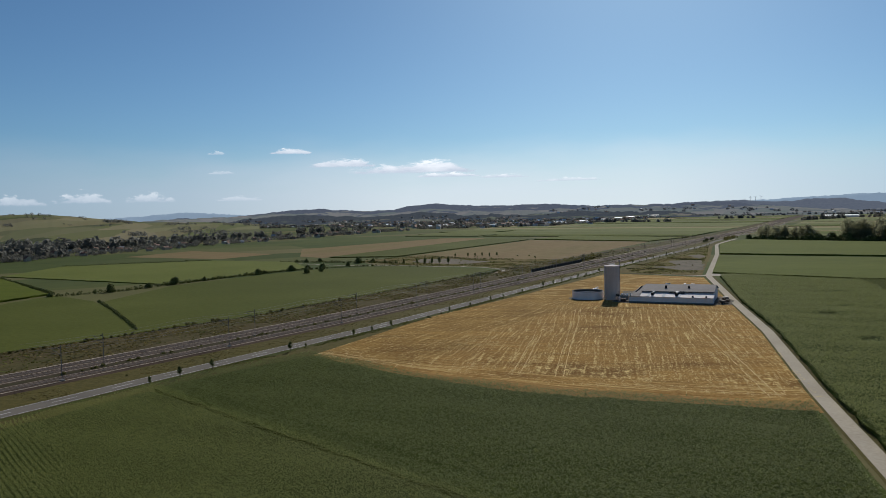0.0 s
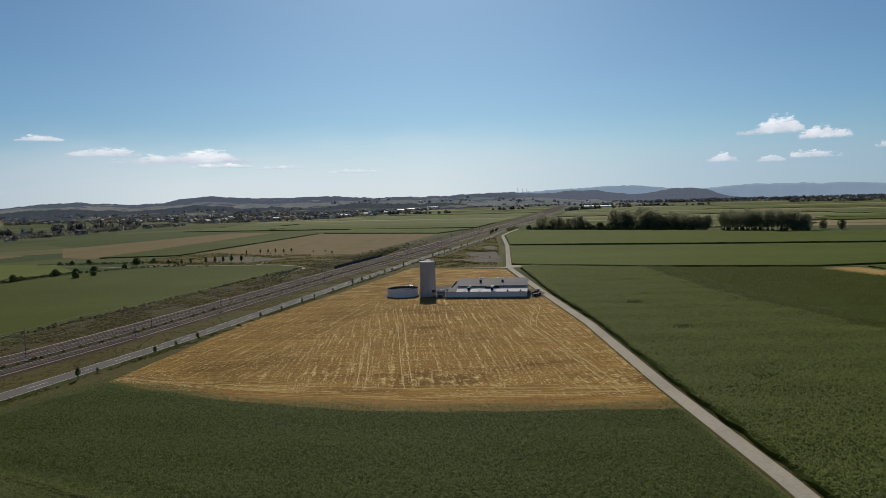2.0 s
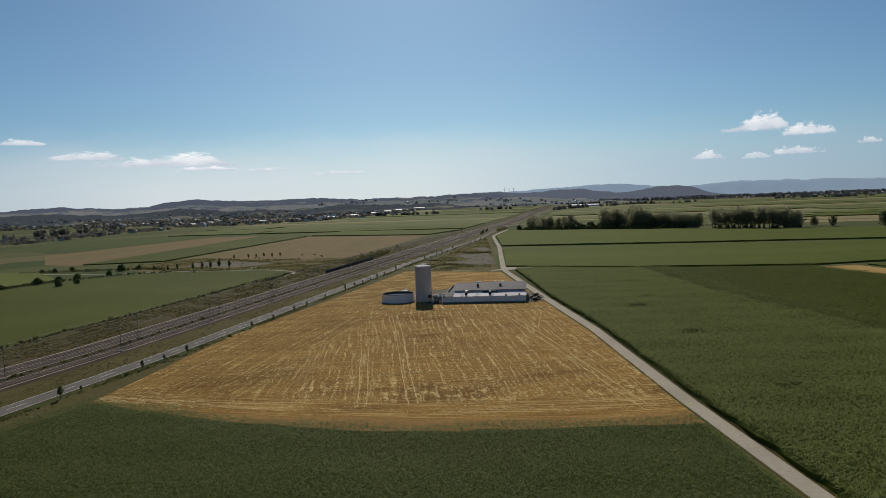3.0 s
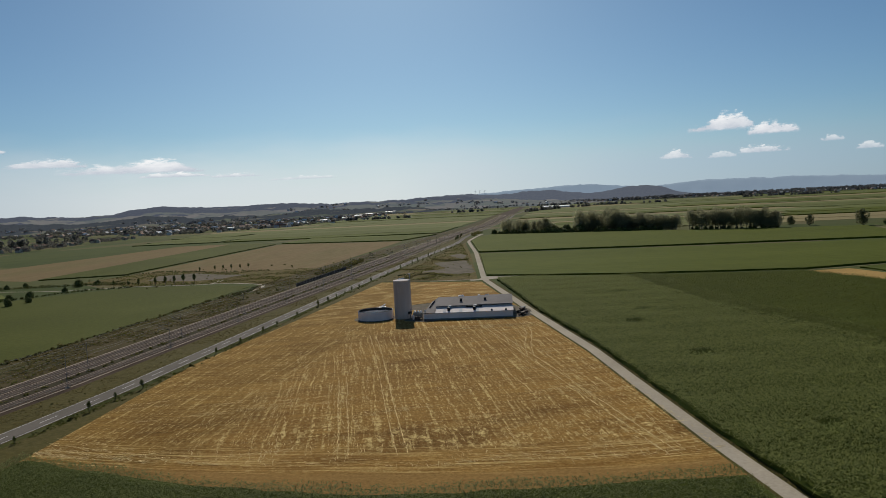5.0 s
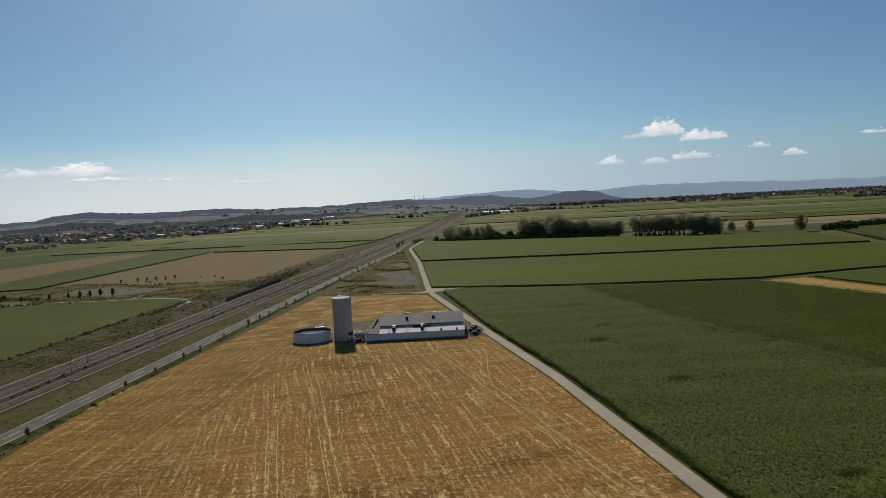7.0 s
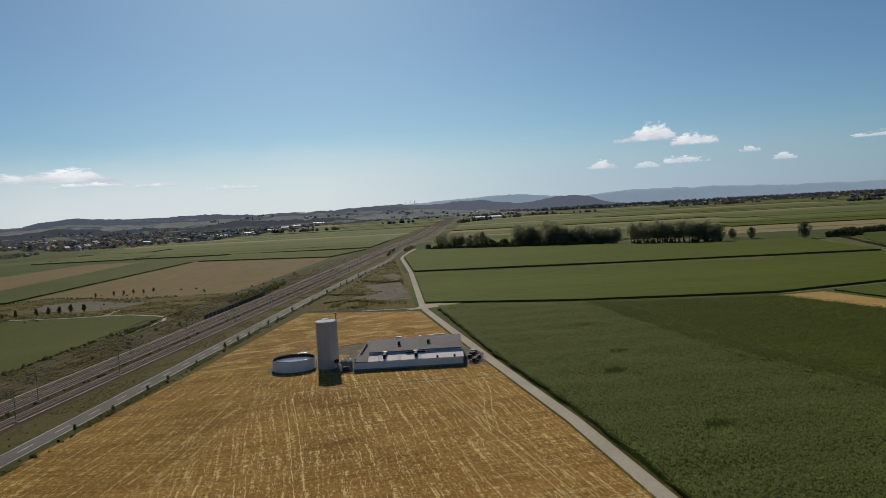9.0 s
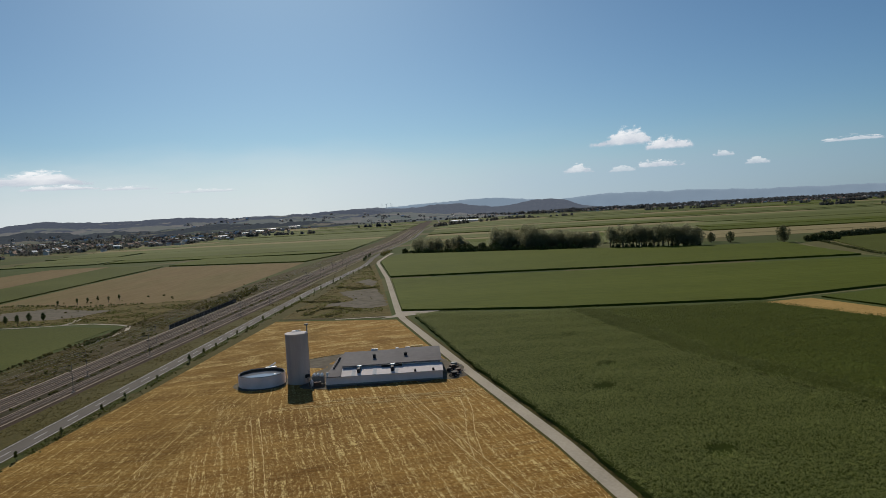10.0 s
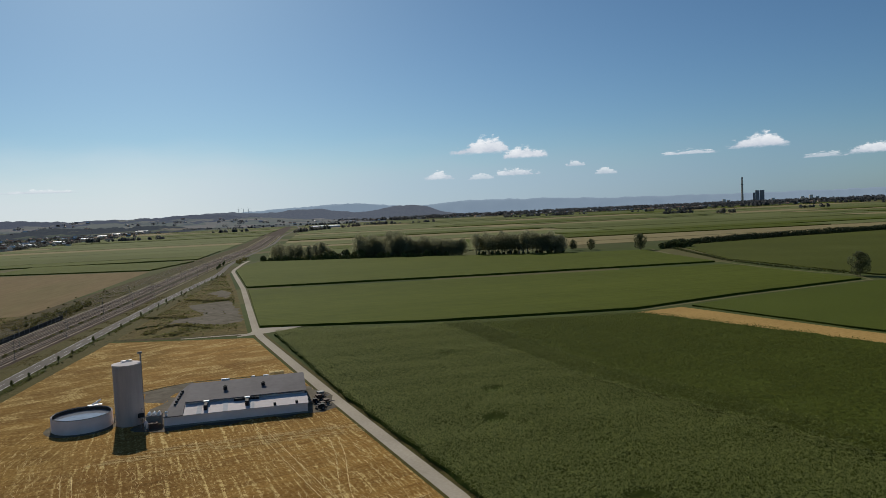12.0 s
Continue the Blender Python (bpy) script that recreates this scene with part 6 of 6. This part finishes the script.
    th = thing("house", pose(0, 0, 0), "village house with rendered walls and tiled gable roof", "house", "village houses")
    bm = bmesh.new()
    box(bm, -w / 2, -d / 2, -0.2, w / 2, d / 2, h)
    for y in (-d / 2, d / 2):
        bm.faces.new([bm.verts.new(c) for c in ((-w / 2, y, h), (w / 2, y, h), (0, y, h + rh))])
    part("wall", bm, WALL_TONES[k % 3], th)
    bm = bmesh.new()
    slab(bm, [(-w / 2 - 0.5, -d / 2 - 0.5, h - 0.3), (0, -d / 2 - 0.5, h + rh + 0.1), (0, d / 2 + 0.5, h + rh + 0.1), (-w / 2 - 0.5, d / 2 + 0.5, h - 0.3)], 0.25)
    slab(bm, [(0, -d / 2 - 0.5, h + rh + 0.1), (w / 2 + 0.5, -d / 2 - 0.5, h - 0.3), (w / 2 + 0.5, d / 2 + 0.5, h - 0.3), (0, d / 2 + 0.5, h + rh + 0.1)], 0.25)
    roof = part("roof", bm, ROOF_TONES[(k * 3 + 1) % 4], th)
    bm = bmesh.new()
    box(bm, 0.6, 1.0, h + rh * 0.5, 1.3, 1.7, h + rh + 0.9)
    part("chimney", bm, RED_TILE, roof)
    for q in range(3):
        bm = bmesh.new()
        x = -w / 2 + (q + 0.7) * w / 3.4
        box(bm, x, -d / 2 - 0.06, 1.6, x + 1.1, -d / 2 + 0.02, 3.0)
        part("window", bm, DARK, th)
    return th


HOUSES = [house(k) for k in range(6)]
house_used = set()


def settle(x, y, scale=1.0):
    k = rt.randrange(6)
    ob = HOUSES[k]
    turn = rt.choice((0, 90)) + rt.uniform(-25, 25) - 30
    if k not in house_used:
        house_used.add(k)
        ob.matrix_world = pose(x, y, 0, 0, 0, turn) @ Matrix.Diagonal((scale, scale, scale, 1))
        return ob
    return put(ob, x, y, scale, turn)


far_walls, far_roofs = [], []


def settle_far(x, y, scale, z=0.0):
    """A house of a far town, too small to tell from its neighbours: walls and two roof slopes."""
    w, d, h, rh = (rt.uniform(4, 5.5) * scale, rt.uniform(5, 8) * scale, rt.uniform(4, 6) * scale, rt.uniform(2.4, 4) * scale)
    a = radians(rt.choice((0, 90)) + rt.uniform(-25, 25) - 30)
    c, s = math.cos(a), math.sin(a)

    def at(px, py, pz):
        return (x + px * c - py * s, y + px * s + py * c, z + pz)

    for sx, sy in ((1, 0), (-1, 0), (0, 1), (0, -1)):
        p, q = ((sx * w, -d), (sx * w, d)) if sx else ((-w, sy * d), (w, sy * d))
        far_walls.append([at(*p, -0.3), at(*q, -0.3), at(*q, h), at(*p, h)])
    for sx in (-1, 1):
        far_roofs.append([at(sx * (w + 0.5), -d - 0.5, h - 0.3), at(sx * (w + 0.5), d + 0.5, h - 0.3), at(0, d + 0.5, h + rh), at(0, -d - 0.5, h + rh)])
    for sy in (-1, 1):
        far_walls.append([at(-w, sy * d, h), at(w, sy * d, h), at(0.1, sy * d, h + rh - 0.2), at(-0.1, sy * d, h + rh - 0.2)])


village_leaves = []


def village(a, b, count, depth, trees, size=1.25, fine=80):
    dx, dy = b[0] - a[0], b[1] - a[1]
    n = math.hypot(dx, dy)
    nx, ny = -dy / n, dx / n
    for k in range(count):
        f, d = rt.random(), depth * rt.random() ** 1.4
        if fine > 100:
            settle(a[0] + dx * f + nx * d, a[1] + dy * f + ny * d, rt.uniform(0.85, 1.15) * size)
        else:
            for q in range(3):
                settle_far(a[0] + dx * f + nx * d + q * rt.uniform(-60, 60), a[1] + dy * f + ny * d + q * rt.uniform(-60, 60), rt.uniform(0.55, 0.85) * size)
    for k in range(trees):
        f, d = rt.random(), (6 if fine > 100 else -6) + depth * 1.15 * rt.random() ** 1.25
        H = rt.uniform(4.5, 10) * min(1.0, 0.2 + 0.7 * size)
        x, y = a[0] + dx * f + nx * d, a[1] + dy * f + ny * d
        village_leaves.append(crown_quads([(x, y, H * 0.52, H * 0.42, 0.95), (x + rt.uniform(-5, 5), y + rt.uniform(-5, 5), H * 0.34, H * 0.40, 0.8), (x + rt.uniform(-5, 5), y + rt.uniform(-5, 5), H * 0.3, H * 0.36, 0.8)], fine, H * (0.072 if fine > 100 else 0.16), len(village_leaves) + 5000))


village((-395, 560), (-350, 720), 20, 80, 120, 0.62, 400)
village((-350, 720), (-300, 900), 24, 100, 130, 0.62, 400)
village((-300, 900), (-210, 1180), 24, 80, 90, 0.62, 400)
village((-210, 1180), (-60, 1560), 26, 95, 120, 0.85, 300)
village((-40, 1640), (240, 1730), 34, 1100, 420)
village((240, 1730), (400, 1990), 40, 1000, 420)
village((400, 1990), (720, 2680), 56, 800, 460)
village((720, 2680), (1200, 3450), 40, 500, 280)
village((1250, 3250), (1900, 2930), 34, 300, 190)
village((1900, 2930), (2260, 2400), 44, 300, 200)
village((2260, 2400), (2480, 1800), 44, 260, 200)
village((2480, 1800), (2800, 1300), 10, 260, 150)

tagged(new("village_trees", quads_mesh("village_trees", np.concatenate(village_leaves), HAZED_VILLAGE_LEAF)), "dark trees between the village houses", "trees", kind="stuff")


def hall(x, y, w, d, h, turn, label):
    th = thing("industrial_hall", pose(x, y, 0, 0, 0, turn), label, "hall", "industrial halls")
    bm = bmesh.new()
    box(bm, -w / 2, -d / 2, -0.2, w / 2, d / 2, h)
    part("wall", bm, WALL_TONES[3], th)
    bm = bmesh.new()
    slab(bm, [(-w / 2 - 0.5, -d / 2 - 0.5, h), (w / 2 + 0.5, -d / 2 - 0.5, h), (w / 2 + 0.5, 0, h + d * 0.12), (-w / 2 - 0.5, 0, h + d * 0.12)], 0.4)
    slab(bm, [(-w / 2 - 0.5, 0, h + d * 0.12), (w / 2 + 0.5, 0, h + d * 0.12), (w / 2 + 0.5, d / 2 + 0.5, h), (-w / 2 - 0.5, d / 2 + 0.5, h)], 0.4)
    part("roof", bm, HALL_ROOF, th)
    return th


for x, y, w, d, h in ((1180, 3480, 110, 36, 9), (1010, 3200, 70, 30, 8), (860, 3020, 46, 24, 8), (600, 2520, 26, 16, 7), (500, 2300, 22, 14, 6), (390, 2050, 24, 14, 6), (300, 1900, 20, 12, 6), (205, 1790, 16, 12, 6), (700, 2760, 30, 18, 7), (120, 1760, 16, 11, 6)):
    hall(x, y, w, d, h, rt.uniform(-15, 15) - 20, "low industrial hall with a white roof, sun glint painted in")
hall(1160, 2150, 90, 22, 5, -30, "long pale greenhouse hall on the plain")

# ---- power station on the horizon ----
px, py = 4300 * math.sin(radians(60.5)), 4300 * math.cos(radians(60.5)) + 110
plant_th = thing("power_station", pose(px, py, 0, 0, 0, -60.5), "distant dark power station with a tall chimney", "power station")
bm = bmesh.new()
cylinder(bm, 0, 0, 0, 136, 6.0, 4.2, 20)
stack = part("chimney", bm, WALL_TONES[0], plant_th)
for z in (70, 100, 130):
    bm = bmesh.new()
    cylinder(bm, 0, 0, z - 4, z - 2, 5.8, 5.6, 20)
    part("gallery", bm, DARK, stack)
for x0, x1, h in ((52, 63, 50), (64, 84, 62), (86, 108, 62)):
    bm = bmesh.new()
    box(bm, x0, -20, 0, x1, 20, h)
    soften(bm, 1.0)
    part("boiler_house", bm, PLANT_WALL, plant_th)
for x, h in ((-92, 22), (-70, 16), (150, 18), (290, 20), (330, 26), (360, 18)):
    bm = bmesh.new()
    cylinder(bm, x, 0, 0, h, 9, 9, 16)
    part("storage_tank", bm, WALL_TONES[3], plant_th, "pale storage tank")


# ---- wind turbines on the far range ----
for bearing, spin in ((22.6, 10), (22.95, 50), (23.3, 85)):
    wx, wy = 4660 * math.sin(radians(bearing)), 4660 * math.cos(radians(bearing))
    mill = thing("wind_turbine", pose(wx, wy, 62, 0, 0, -bearing), "slender white wind turbine far off on the hills", "wind turbine", "wind turbines")
    bm = bmesh.new()
    cylinder(bm, 0, 0, -40, 30, 1.3, 0.8, 12)
    part("tower", bm, WALL_TONES[3], mill)
    bm = bmesh.new()
    box(bm, -0.9, -2.5, 29.4, 0.9, 2, 31.2)
    soften(bm, 0.3)
    part("nacelle", bm, WALL_TONES[3], mill)
    for q in range(3):
        a = radians(spin + 120 * q)
        bm = bmesh.new()
        rod(bm, (0, -2.7, 30.3), (12 * math.sin(a), -2.7, 30.3 + 12 * math.cos(a)), 0.6, 0.2, 6)
        part("blade", bm, WALL_TONES[3], mill)


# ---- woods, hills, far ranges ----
# Blue-grey leaf tone with the haze of kilometres painted in.
HAZED_FAR_LEAF = foliage("hazed_far_leaf", (0.10, 0.106, 0.112), (0.125, 0.13, 0.135), 0.9, 0.6)


def far_wood(name, places, height, material, label):
    """Far woods: an uneven mass of tree crowns."""
    out = []
    r = np.random.default_rng(len(places) + int(height))
    for x, y, rx, ry, turn, n in places:
        a, q = r.uniform(0, 2 * math.pi, n), np.sqrt(r.uniform(0, 1, n))
        lx, ly = np.cos(a) * q * rx, np.sin(a) * q * ry
        c, s = math.cos(radians(turn)), math.sin(radians(turn))
        cx, cy = x + lx * c - ly * s, y + lx * s + ly * c
        hh = height * r.uniform(0.6, 1.15, n)
        for X, Y, H in zip(cx, cy, hh):
            bl = [(X, Y, H * 0.55, H * 0.42, 1.15), (X + r.uniform(-3, 3), Y + r.uniform(-3, 3), H * 0.35, H * 0.38, 1.0)]
            out.append(crown_quads(bl, 60, H * 0.2, int(r.integers(1e6))))
    V = np.concatenate(out)
    return tagged(new(name, quads_mesh(name, V, material)), label, "woods", kind="stuff")


def polar(bearing, r, half, deep, n):
    return (r * math.sin(radians(bearing)), r * math.cos(radians(bearing)), half, deep, -bearing, n)


far_wood("far_wood", [polar(40, 3500, 500, 130, 230), polar(49, 3400, 520, 160, 330), polar(57, 3500, 560, 200, 360), polar(65, 3500, 560, 220, 360), polar(74, 3350, 560, 220, 240), polar(44, 3900, 700, 60, 260), polar(54, 3950, 700, 60, 280), polar(66, 3950, 800, 60, 280), polar(58, 2900, 120, 30, 22), polar(33, 3800, 600, 120, 120), polar(24, 3950, 500, 90, 90), polar(65, 2950, 260, 16, 26), polar(46, 4000, 900, 80, 150), polar(62, 4050, 900, 80, 150)], 13, HAZED_FAR_LEAF, "far dark belts of trees on the plain")
far_wood("far_wood", [(1707, 1118, 24, 12, -50, 8), (1000, 1900, 90, 9, 35, 14), (1180, 2040, 60, 8, 30, 9), (1810, 2010, 12, 8, 0, 4), (900, 1800, 70, 8, 40, 10)], 11, HAZED_VILLAGE_LEAF, "scattered clumps of trees on the plain")
far_wood("far_wood", [(-420, 900, 120, 26, 60, 70), (-360, 1150, 160, 20, 62, 36), (-250, 1500, 220, 16, 64, 26), (-420, 680, 90, 40, 70, 60), (-560, 900, 140, 22, 55, 50), (30, 2150, 240, 26, 50, 60)], 12, HAZED_VILLAGE_LEAF, "dark woods round the village")


belts = []
rb = random.Random(9)
for k in range(20):
    u, s = rb.uniform(1900, 3300), rb.uniform(-900, 1900)
    if -230 < s < -60:
        continue
    p = along(u, s)
    belts.append((p.x, p.y, rb.uniform(30, 170), rb.uniform(4, 12), -32 + rb.uniform(-8, 8), rb.randrange(8, 34)))
far_wood("far_wood", belts, 9, HAZED_FAR_LEAF, "scattered far hedgerows and copses on the plain")


def ridge(name, r, a0, a1, peaks, material, label, base=40.0, depth=700.0, rough=1.0):
    """A range of hills at the distance r between two bearings. Peaks: bearing, width in degrees, height."""
    v, f = [], []
    n = int((a1 - a0) / 0.1)
    prof = ((-1.0, 0.0), (-0.75, 0.22), (-0.5, 0.5), (-0.22, 0.86), (0.0, 1.0), (0.18, 0.7))
    for i in range(n + 1):
        a = a0 + (a1 - a0) * i / n
        h = base + sum(p * math.exp(-((a - c) / w) ** 2) for c, w, p in peaks)
        h += rough * (6.0 * noise.noise((a * 0.9, r * 0.01, 0)) + 3.0 * noise.noise((a * 3.1, r * 0.01, 5)) + 1.6 * noise.noise((a * 9.0, r * 0.01, 3)))
        for j, (d, k) in enumerate(prof):
            rr = r + d * depth + 40 * noise.noise((a * 0.7, j * 3.1, 2))
            v.append((rr * math.sin(radians(a)), rr * math.cos(radians(a)), h * k + (-2 if k == 0 else rough * 2.5 * noise.noise((a * 2.0, j * 1.7, 8)))))
    m = len(prof)
    for i in range(n):
        for j in range(m - 1):
            p = i * m + j
            f.append((p, p + 1, p + m + 1, p + m))
    me = mesh_from(name, v, f, material)
    for poly in me.polygons:
        poly.use_smooth = True
    ob = tagged(new(name, me), label, "hills", kind="structure")
    ob_points.append(np.array(v))
    return ob


ob_points = []
ridge("hills", 2300, -60, -14, [(-29, 6.5, 42), (-18, 5, 14), (-45, 12, 36)], NEAR_HILL, "rolling hillside of small fields behind the village", 6, 1100, 0.2)
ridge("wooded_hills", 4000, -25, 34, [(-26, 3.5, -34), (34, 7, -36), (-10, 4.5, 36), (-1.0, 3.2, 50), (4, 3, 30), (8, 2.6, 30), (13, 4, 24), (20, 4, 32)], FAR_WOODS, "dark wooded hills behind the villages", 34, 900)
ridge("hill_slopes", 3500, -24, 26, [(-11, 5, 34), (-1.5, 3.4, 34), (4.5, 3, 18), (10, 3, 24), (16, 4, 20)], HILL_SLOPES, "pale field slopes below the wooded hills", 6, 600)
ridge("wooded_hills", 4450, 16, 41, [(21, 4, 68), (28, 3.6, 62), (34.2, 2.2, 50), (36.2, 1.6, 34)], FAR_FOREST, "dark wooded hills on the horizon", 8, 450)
ridge("backdrop_range", 4720, -60, 110, [(-19, 3, 26), (-1, 4, 24), (20, 5, 26), (27, 4, 34), (31.5, 3.6, 40), (39, 3.5, 32), (44.5, 4.5, 32), (52, 5, 12), (62, 10, 6)], FAR_BLUE, "far mountain range on the horizon, blue haze painted as glow", 44, 160)

# hedgerows and trees on the near hillside
hill_pts = ob_points[0]
hedges = []
for k in range(44):
    a, rr = rb.uniform(-44, -15), rb.uniform(1350, 2250)
    turn = rb.choice((-1, 1)) * rb.uniform(0.2, 1.0)
    n = rb.randrange(6, 16)
    for j in range(n):
        ang, q = radians(a + j * 0.22 * turn), rr + j * rb.uniform(4, 22)
        x, y = q * math.sin(ang), q * math.cos(ang)
        i = int(np.argmin((hill_pts[:, 0] - x) ** 2 + (hill_pts[:, 1] - y) ** 2))
        z = max(0.0, hill_pts[i, 2] * 0.92)
        H = rb.uniform(6, 11)
        hedges.append(crown_quads([(x, y, z + H * 0.4, H * 0.42, 1.0), (x + rb.uniform(-5, 5), y, z + H * 0.3, H * 0.36, 0.9)], 36, H * 0.14, len(hedges) + 7000))
tagged(new("hillside_hedges", quads_mesh("hillside_hedges", np.concatenate(hedges), HAZED_VILLAGE_LEAF)), "dark hedgerows across the hillside fields", "hedges", kind="stuff")

# houses and trees climbing the foot of the wooded hills
foot = []
slope, lower = ob_points[1].reshape(-1, 6, 3), ob_points[2].reshape(-1, 6, 3)
for k in range(420):
    col = slope[rb.randrange(int(len(slope) * 0.56), int(len(slope) * 0.9))] if k < 170 else lower[rb.randrange(int(len(lower) * 0.12), int(len(lower) * 0.6))]
    j, f = rb.choice((0, 0, 1, 1, 2)), rb.random()
    x, y, z = col[j] * (1 - f) + col[j + 1] * f
    if noise.noise((x * 0.004, y * 0.004, 3.0)) < -0.12 + 0.12 * j:
        continue
    if rb.random() < 0.45:
        settle_far(x, y, rb.uniform(0.8, 1.2), z - 1.0)
        continue
    H = rb.uniform(8, 15)
    foot.append(crown_quads([(x, y, z + H * 0.35, H * 0.55, 0.9), (x + rb.uniform(-14, 14), y, z + H * 0.3, H * 0.5, 0.8)], 44, H * 0.2, len(foot) + 12000))
tagged(new("hill_village_trees", quads_mesh("hill_village_trees", np.concatenate(foot), HAZED_FAR_LEAF)), "grey-green trees among houses at the foot of the hills", "trees", kind="stuff")

far_town = quads_mesh("town_houses", np.array(far_walls + far_roofs), TOWN_WALL)
far_town.materials.append(TOWN_ROOF)
far_town.polygons.foreach_set("material_index", np.repeat((0, 1), (len(far_walls), len(far_roofs))).astype(np.int32))
tagged(new("town_houses", far_town), "far town of pale houses with red, grey and glint-white roofs", "houses", kind="stuff")

# ---- clouds ----
CLOUDS = (
    (-11.7, 5.05, 3.4, 0.8, 0.9, 0.2), (-7.9, 4.15, 5.6, 1.15, 0.95, 0.3), (-2.4, 3.75, 10.4, 1.5, 1.0, 0.5), (0.6, 3.05, 5.4, 0.6, 0.9, -0.3), (4.8, 2.87, 4.2, 0.5, 0.8, 0.0), (9.8, 2.48, 5.4, 0.5, 0.6, 0.0),
    (-17.1, 4.87, 1.4, 0.5, 0.4, 0.0), (-16.7, 3.42, 2.6, 0.5, 0.4, 0.0), (-30.3, 1.6, 4.0, 1.4, 0.45, 0.0), (-26.4, 1.75, 4.2, 1.4, 0.5, 0.2), (-21.8, 1.7, 3.6, 1.2, 0.45, -0.2), (-15.5, 1.5, 3.6, 0.7, 0.4, 0.0),
    (41.2, 4.85, 5.0, 1.9, 1.0, 0.35), (44.6, 4.2, 3.6, 1.5, 1.0, 0.0), (38.0, 2.7, 2.5, 1.1, 0.75, 0.1), (41.2, 2.45, 2.2, 0.8, 0.5, 0.0), (44.0, 2.7, 3.6, 0.95, 0.8, -0.3), (48.3, 3.1, 1.6, 0.8, 0.65, 0.0), (50.5, 2.4, 1.8, 0.8, 0.6, 0.0),
    (56.5, 3.4, 4.4, 0.6, 0.75, 0.0), (61.0, 4.0, 4.4, 1.6, 1.0, 0.3), (65.3, 2.65, 3.0, 0.7, 0.6, 0.0), (68.3, 2.95, 4.0, 1.2, 0.9, 0.0))
for k, (az, el, wd, ht, den, peak) in enumerate(CLOUDS):
    r = 4750.0
    w, h = r * radians(wd), r * radians(ht)
    eye = Vector((0, 60, 38))
    d = Vector((math.sin(radians(az)) * math.cos(radians(el)), math.cos(radians(az)) * math.cos(radians(el)), math.sin(radians(el))))
    c = eye + d * r
    right = Vector((math.cos(radians(az)), -math.sin(radians(az)), 0))
    up = right.cross(d)
    me = mesh_from("cloud", [c - right * w / 2 - up * h / 2, c + right * w / 2 - up * h / 2, c + right * w / 2 + up * h / 2, c - right * w / 2 + up * h / 2], [(0, 1, 2, 3)], cloud_material("cloud", k + 1, wd / ht * 0.26 if wd / ht > 4 else max(1.0, wd / ht * 0.55), den, peak))
    uv = me.uv_layers.new(name="UVMap")
    for i, q in enumerate(((0, 0), (1, 0), (1, 1), (0, 1))):
        uv.data[i].uv = q
    ob = tagged(new("backdrop_cloud", me), "small white fair-weather cloud far off", "cloud", "clouds", "structure")
    ob.visible_shadow = False


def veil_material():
    """Thin bright haze low over the horizon, painted as an emissive see-through sheet."""
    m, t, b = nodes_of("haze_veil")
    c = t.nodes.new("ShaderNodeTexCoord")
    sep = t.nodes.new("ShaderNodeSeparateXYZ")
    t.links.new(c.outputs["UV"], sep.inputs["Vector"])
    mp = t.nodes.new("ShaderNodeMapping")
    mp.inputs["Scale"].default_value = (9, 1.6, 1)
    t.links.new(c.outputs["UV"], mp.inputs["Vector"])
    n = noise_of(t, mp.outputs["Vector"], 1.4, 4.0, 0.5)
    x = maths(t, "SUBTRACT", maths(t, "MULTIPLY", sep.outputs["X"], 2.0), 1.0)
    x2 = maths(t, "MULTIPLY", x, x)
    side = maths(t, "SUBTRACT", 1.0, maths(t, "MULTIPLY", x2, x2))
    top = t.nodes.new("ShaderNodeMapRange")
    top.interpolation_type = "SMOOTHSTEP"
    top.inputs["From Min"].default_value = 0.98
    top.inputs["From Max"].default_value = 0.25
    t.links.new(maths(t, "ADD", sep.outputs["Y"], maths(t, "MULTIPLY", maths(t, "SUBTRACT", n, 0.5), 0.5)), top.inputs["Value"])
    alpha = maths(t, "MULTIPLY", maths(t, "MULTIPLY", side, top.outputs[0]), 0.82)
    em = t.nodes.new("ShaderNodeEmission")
    # Painted haze glow: brightest towards the sun, dimmer at both ends.
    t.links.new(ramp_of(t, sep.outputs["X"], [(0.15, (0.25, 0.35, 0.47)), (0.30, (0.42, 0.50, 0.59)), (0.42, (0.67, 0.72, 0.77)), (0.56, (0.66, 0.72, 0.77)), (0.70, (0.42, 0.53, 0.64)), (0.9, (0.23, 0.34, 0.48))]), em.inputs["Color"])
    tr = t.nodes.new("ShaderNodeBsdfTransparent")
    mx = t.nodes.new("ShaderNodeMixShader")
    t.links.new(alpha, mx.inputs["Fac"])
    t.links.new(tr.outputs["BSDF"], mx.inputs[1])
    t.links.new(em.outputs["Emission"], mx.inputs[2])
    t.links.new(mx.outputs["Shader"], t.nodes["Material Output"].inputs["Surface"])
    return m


# Added curved sheet that carries the painted horizon haze.
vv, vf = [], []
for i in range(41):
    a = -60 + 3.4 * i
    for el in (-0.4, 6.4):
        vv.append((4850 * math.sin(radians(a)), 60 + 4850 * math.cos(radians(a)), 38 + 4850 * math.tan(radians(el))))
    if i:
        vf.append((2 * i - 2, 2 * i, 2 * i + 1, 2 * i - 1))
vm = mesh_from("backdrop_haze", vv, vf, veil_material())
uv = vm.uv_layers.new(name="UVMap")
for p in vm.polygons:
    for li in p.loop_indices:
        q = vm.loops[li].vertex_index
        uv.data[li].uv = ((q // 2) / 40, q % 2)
tagged(new("backdrop_haze", vm), "glowing see-through sheet painted as thin haze low over the horizon", "cloud", kind="structure").visible_shadow = False
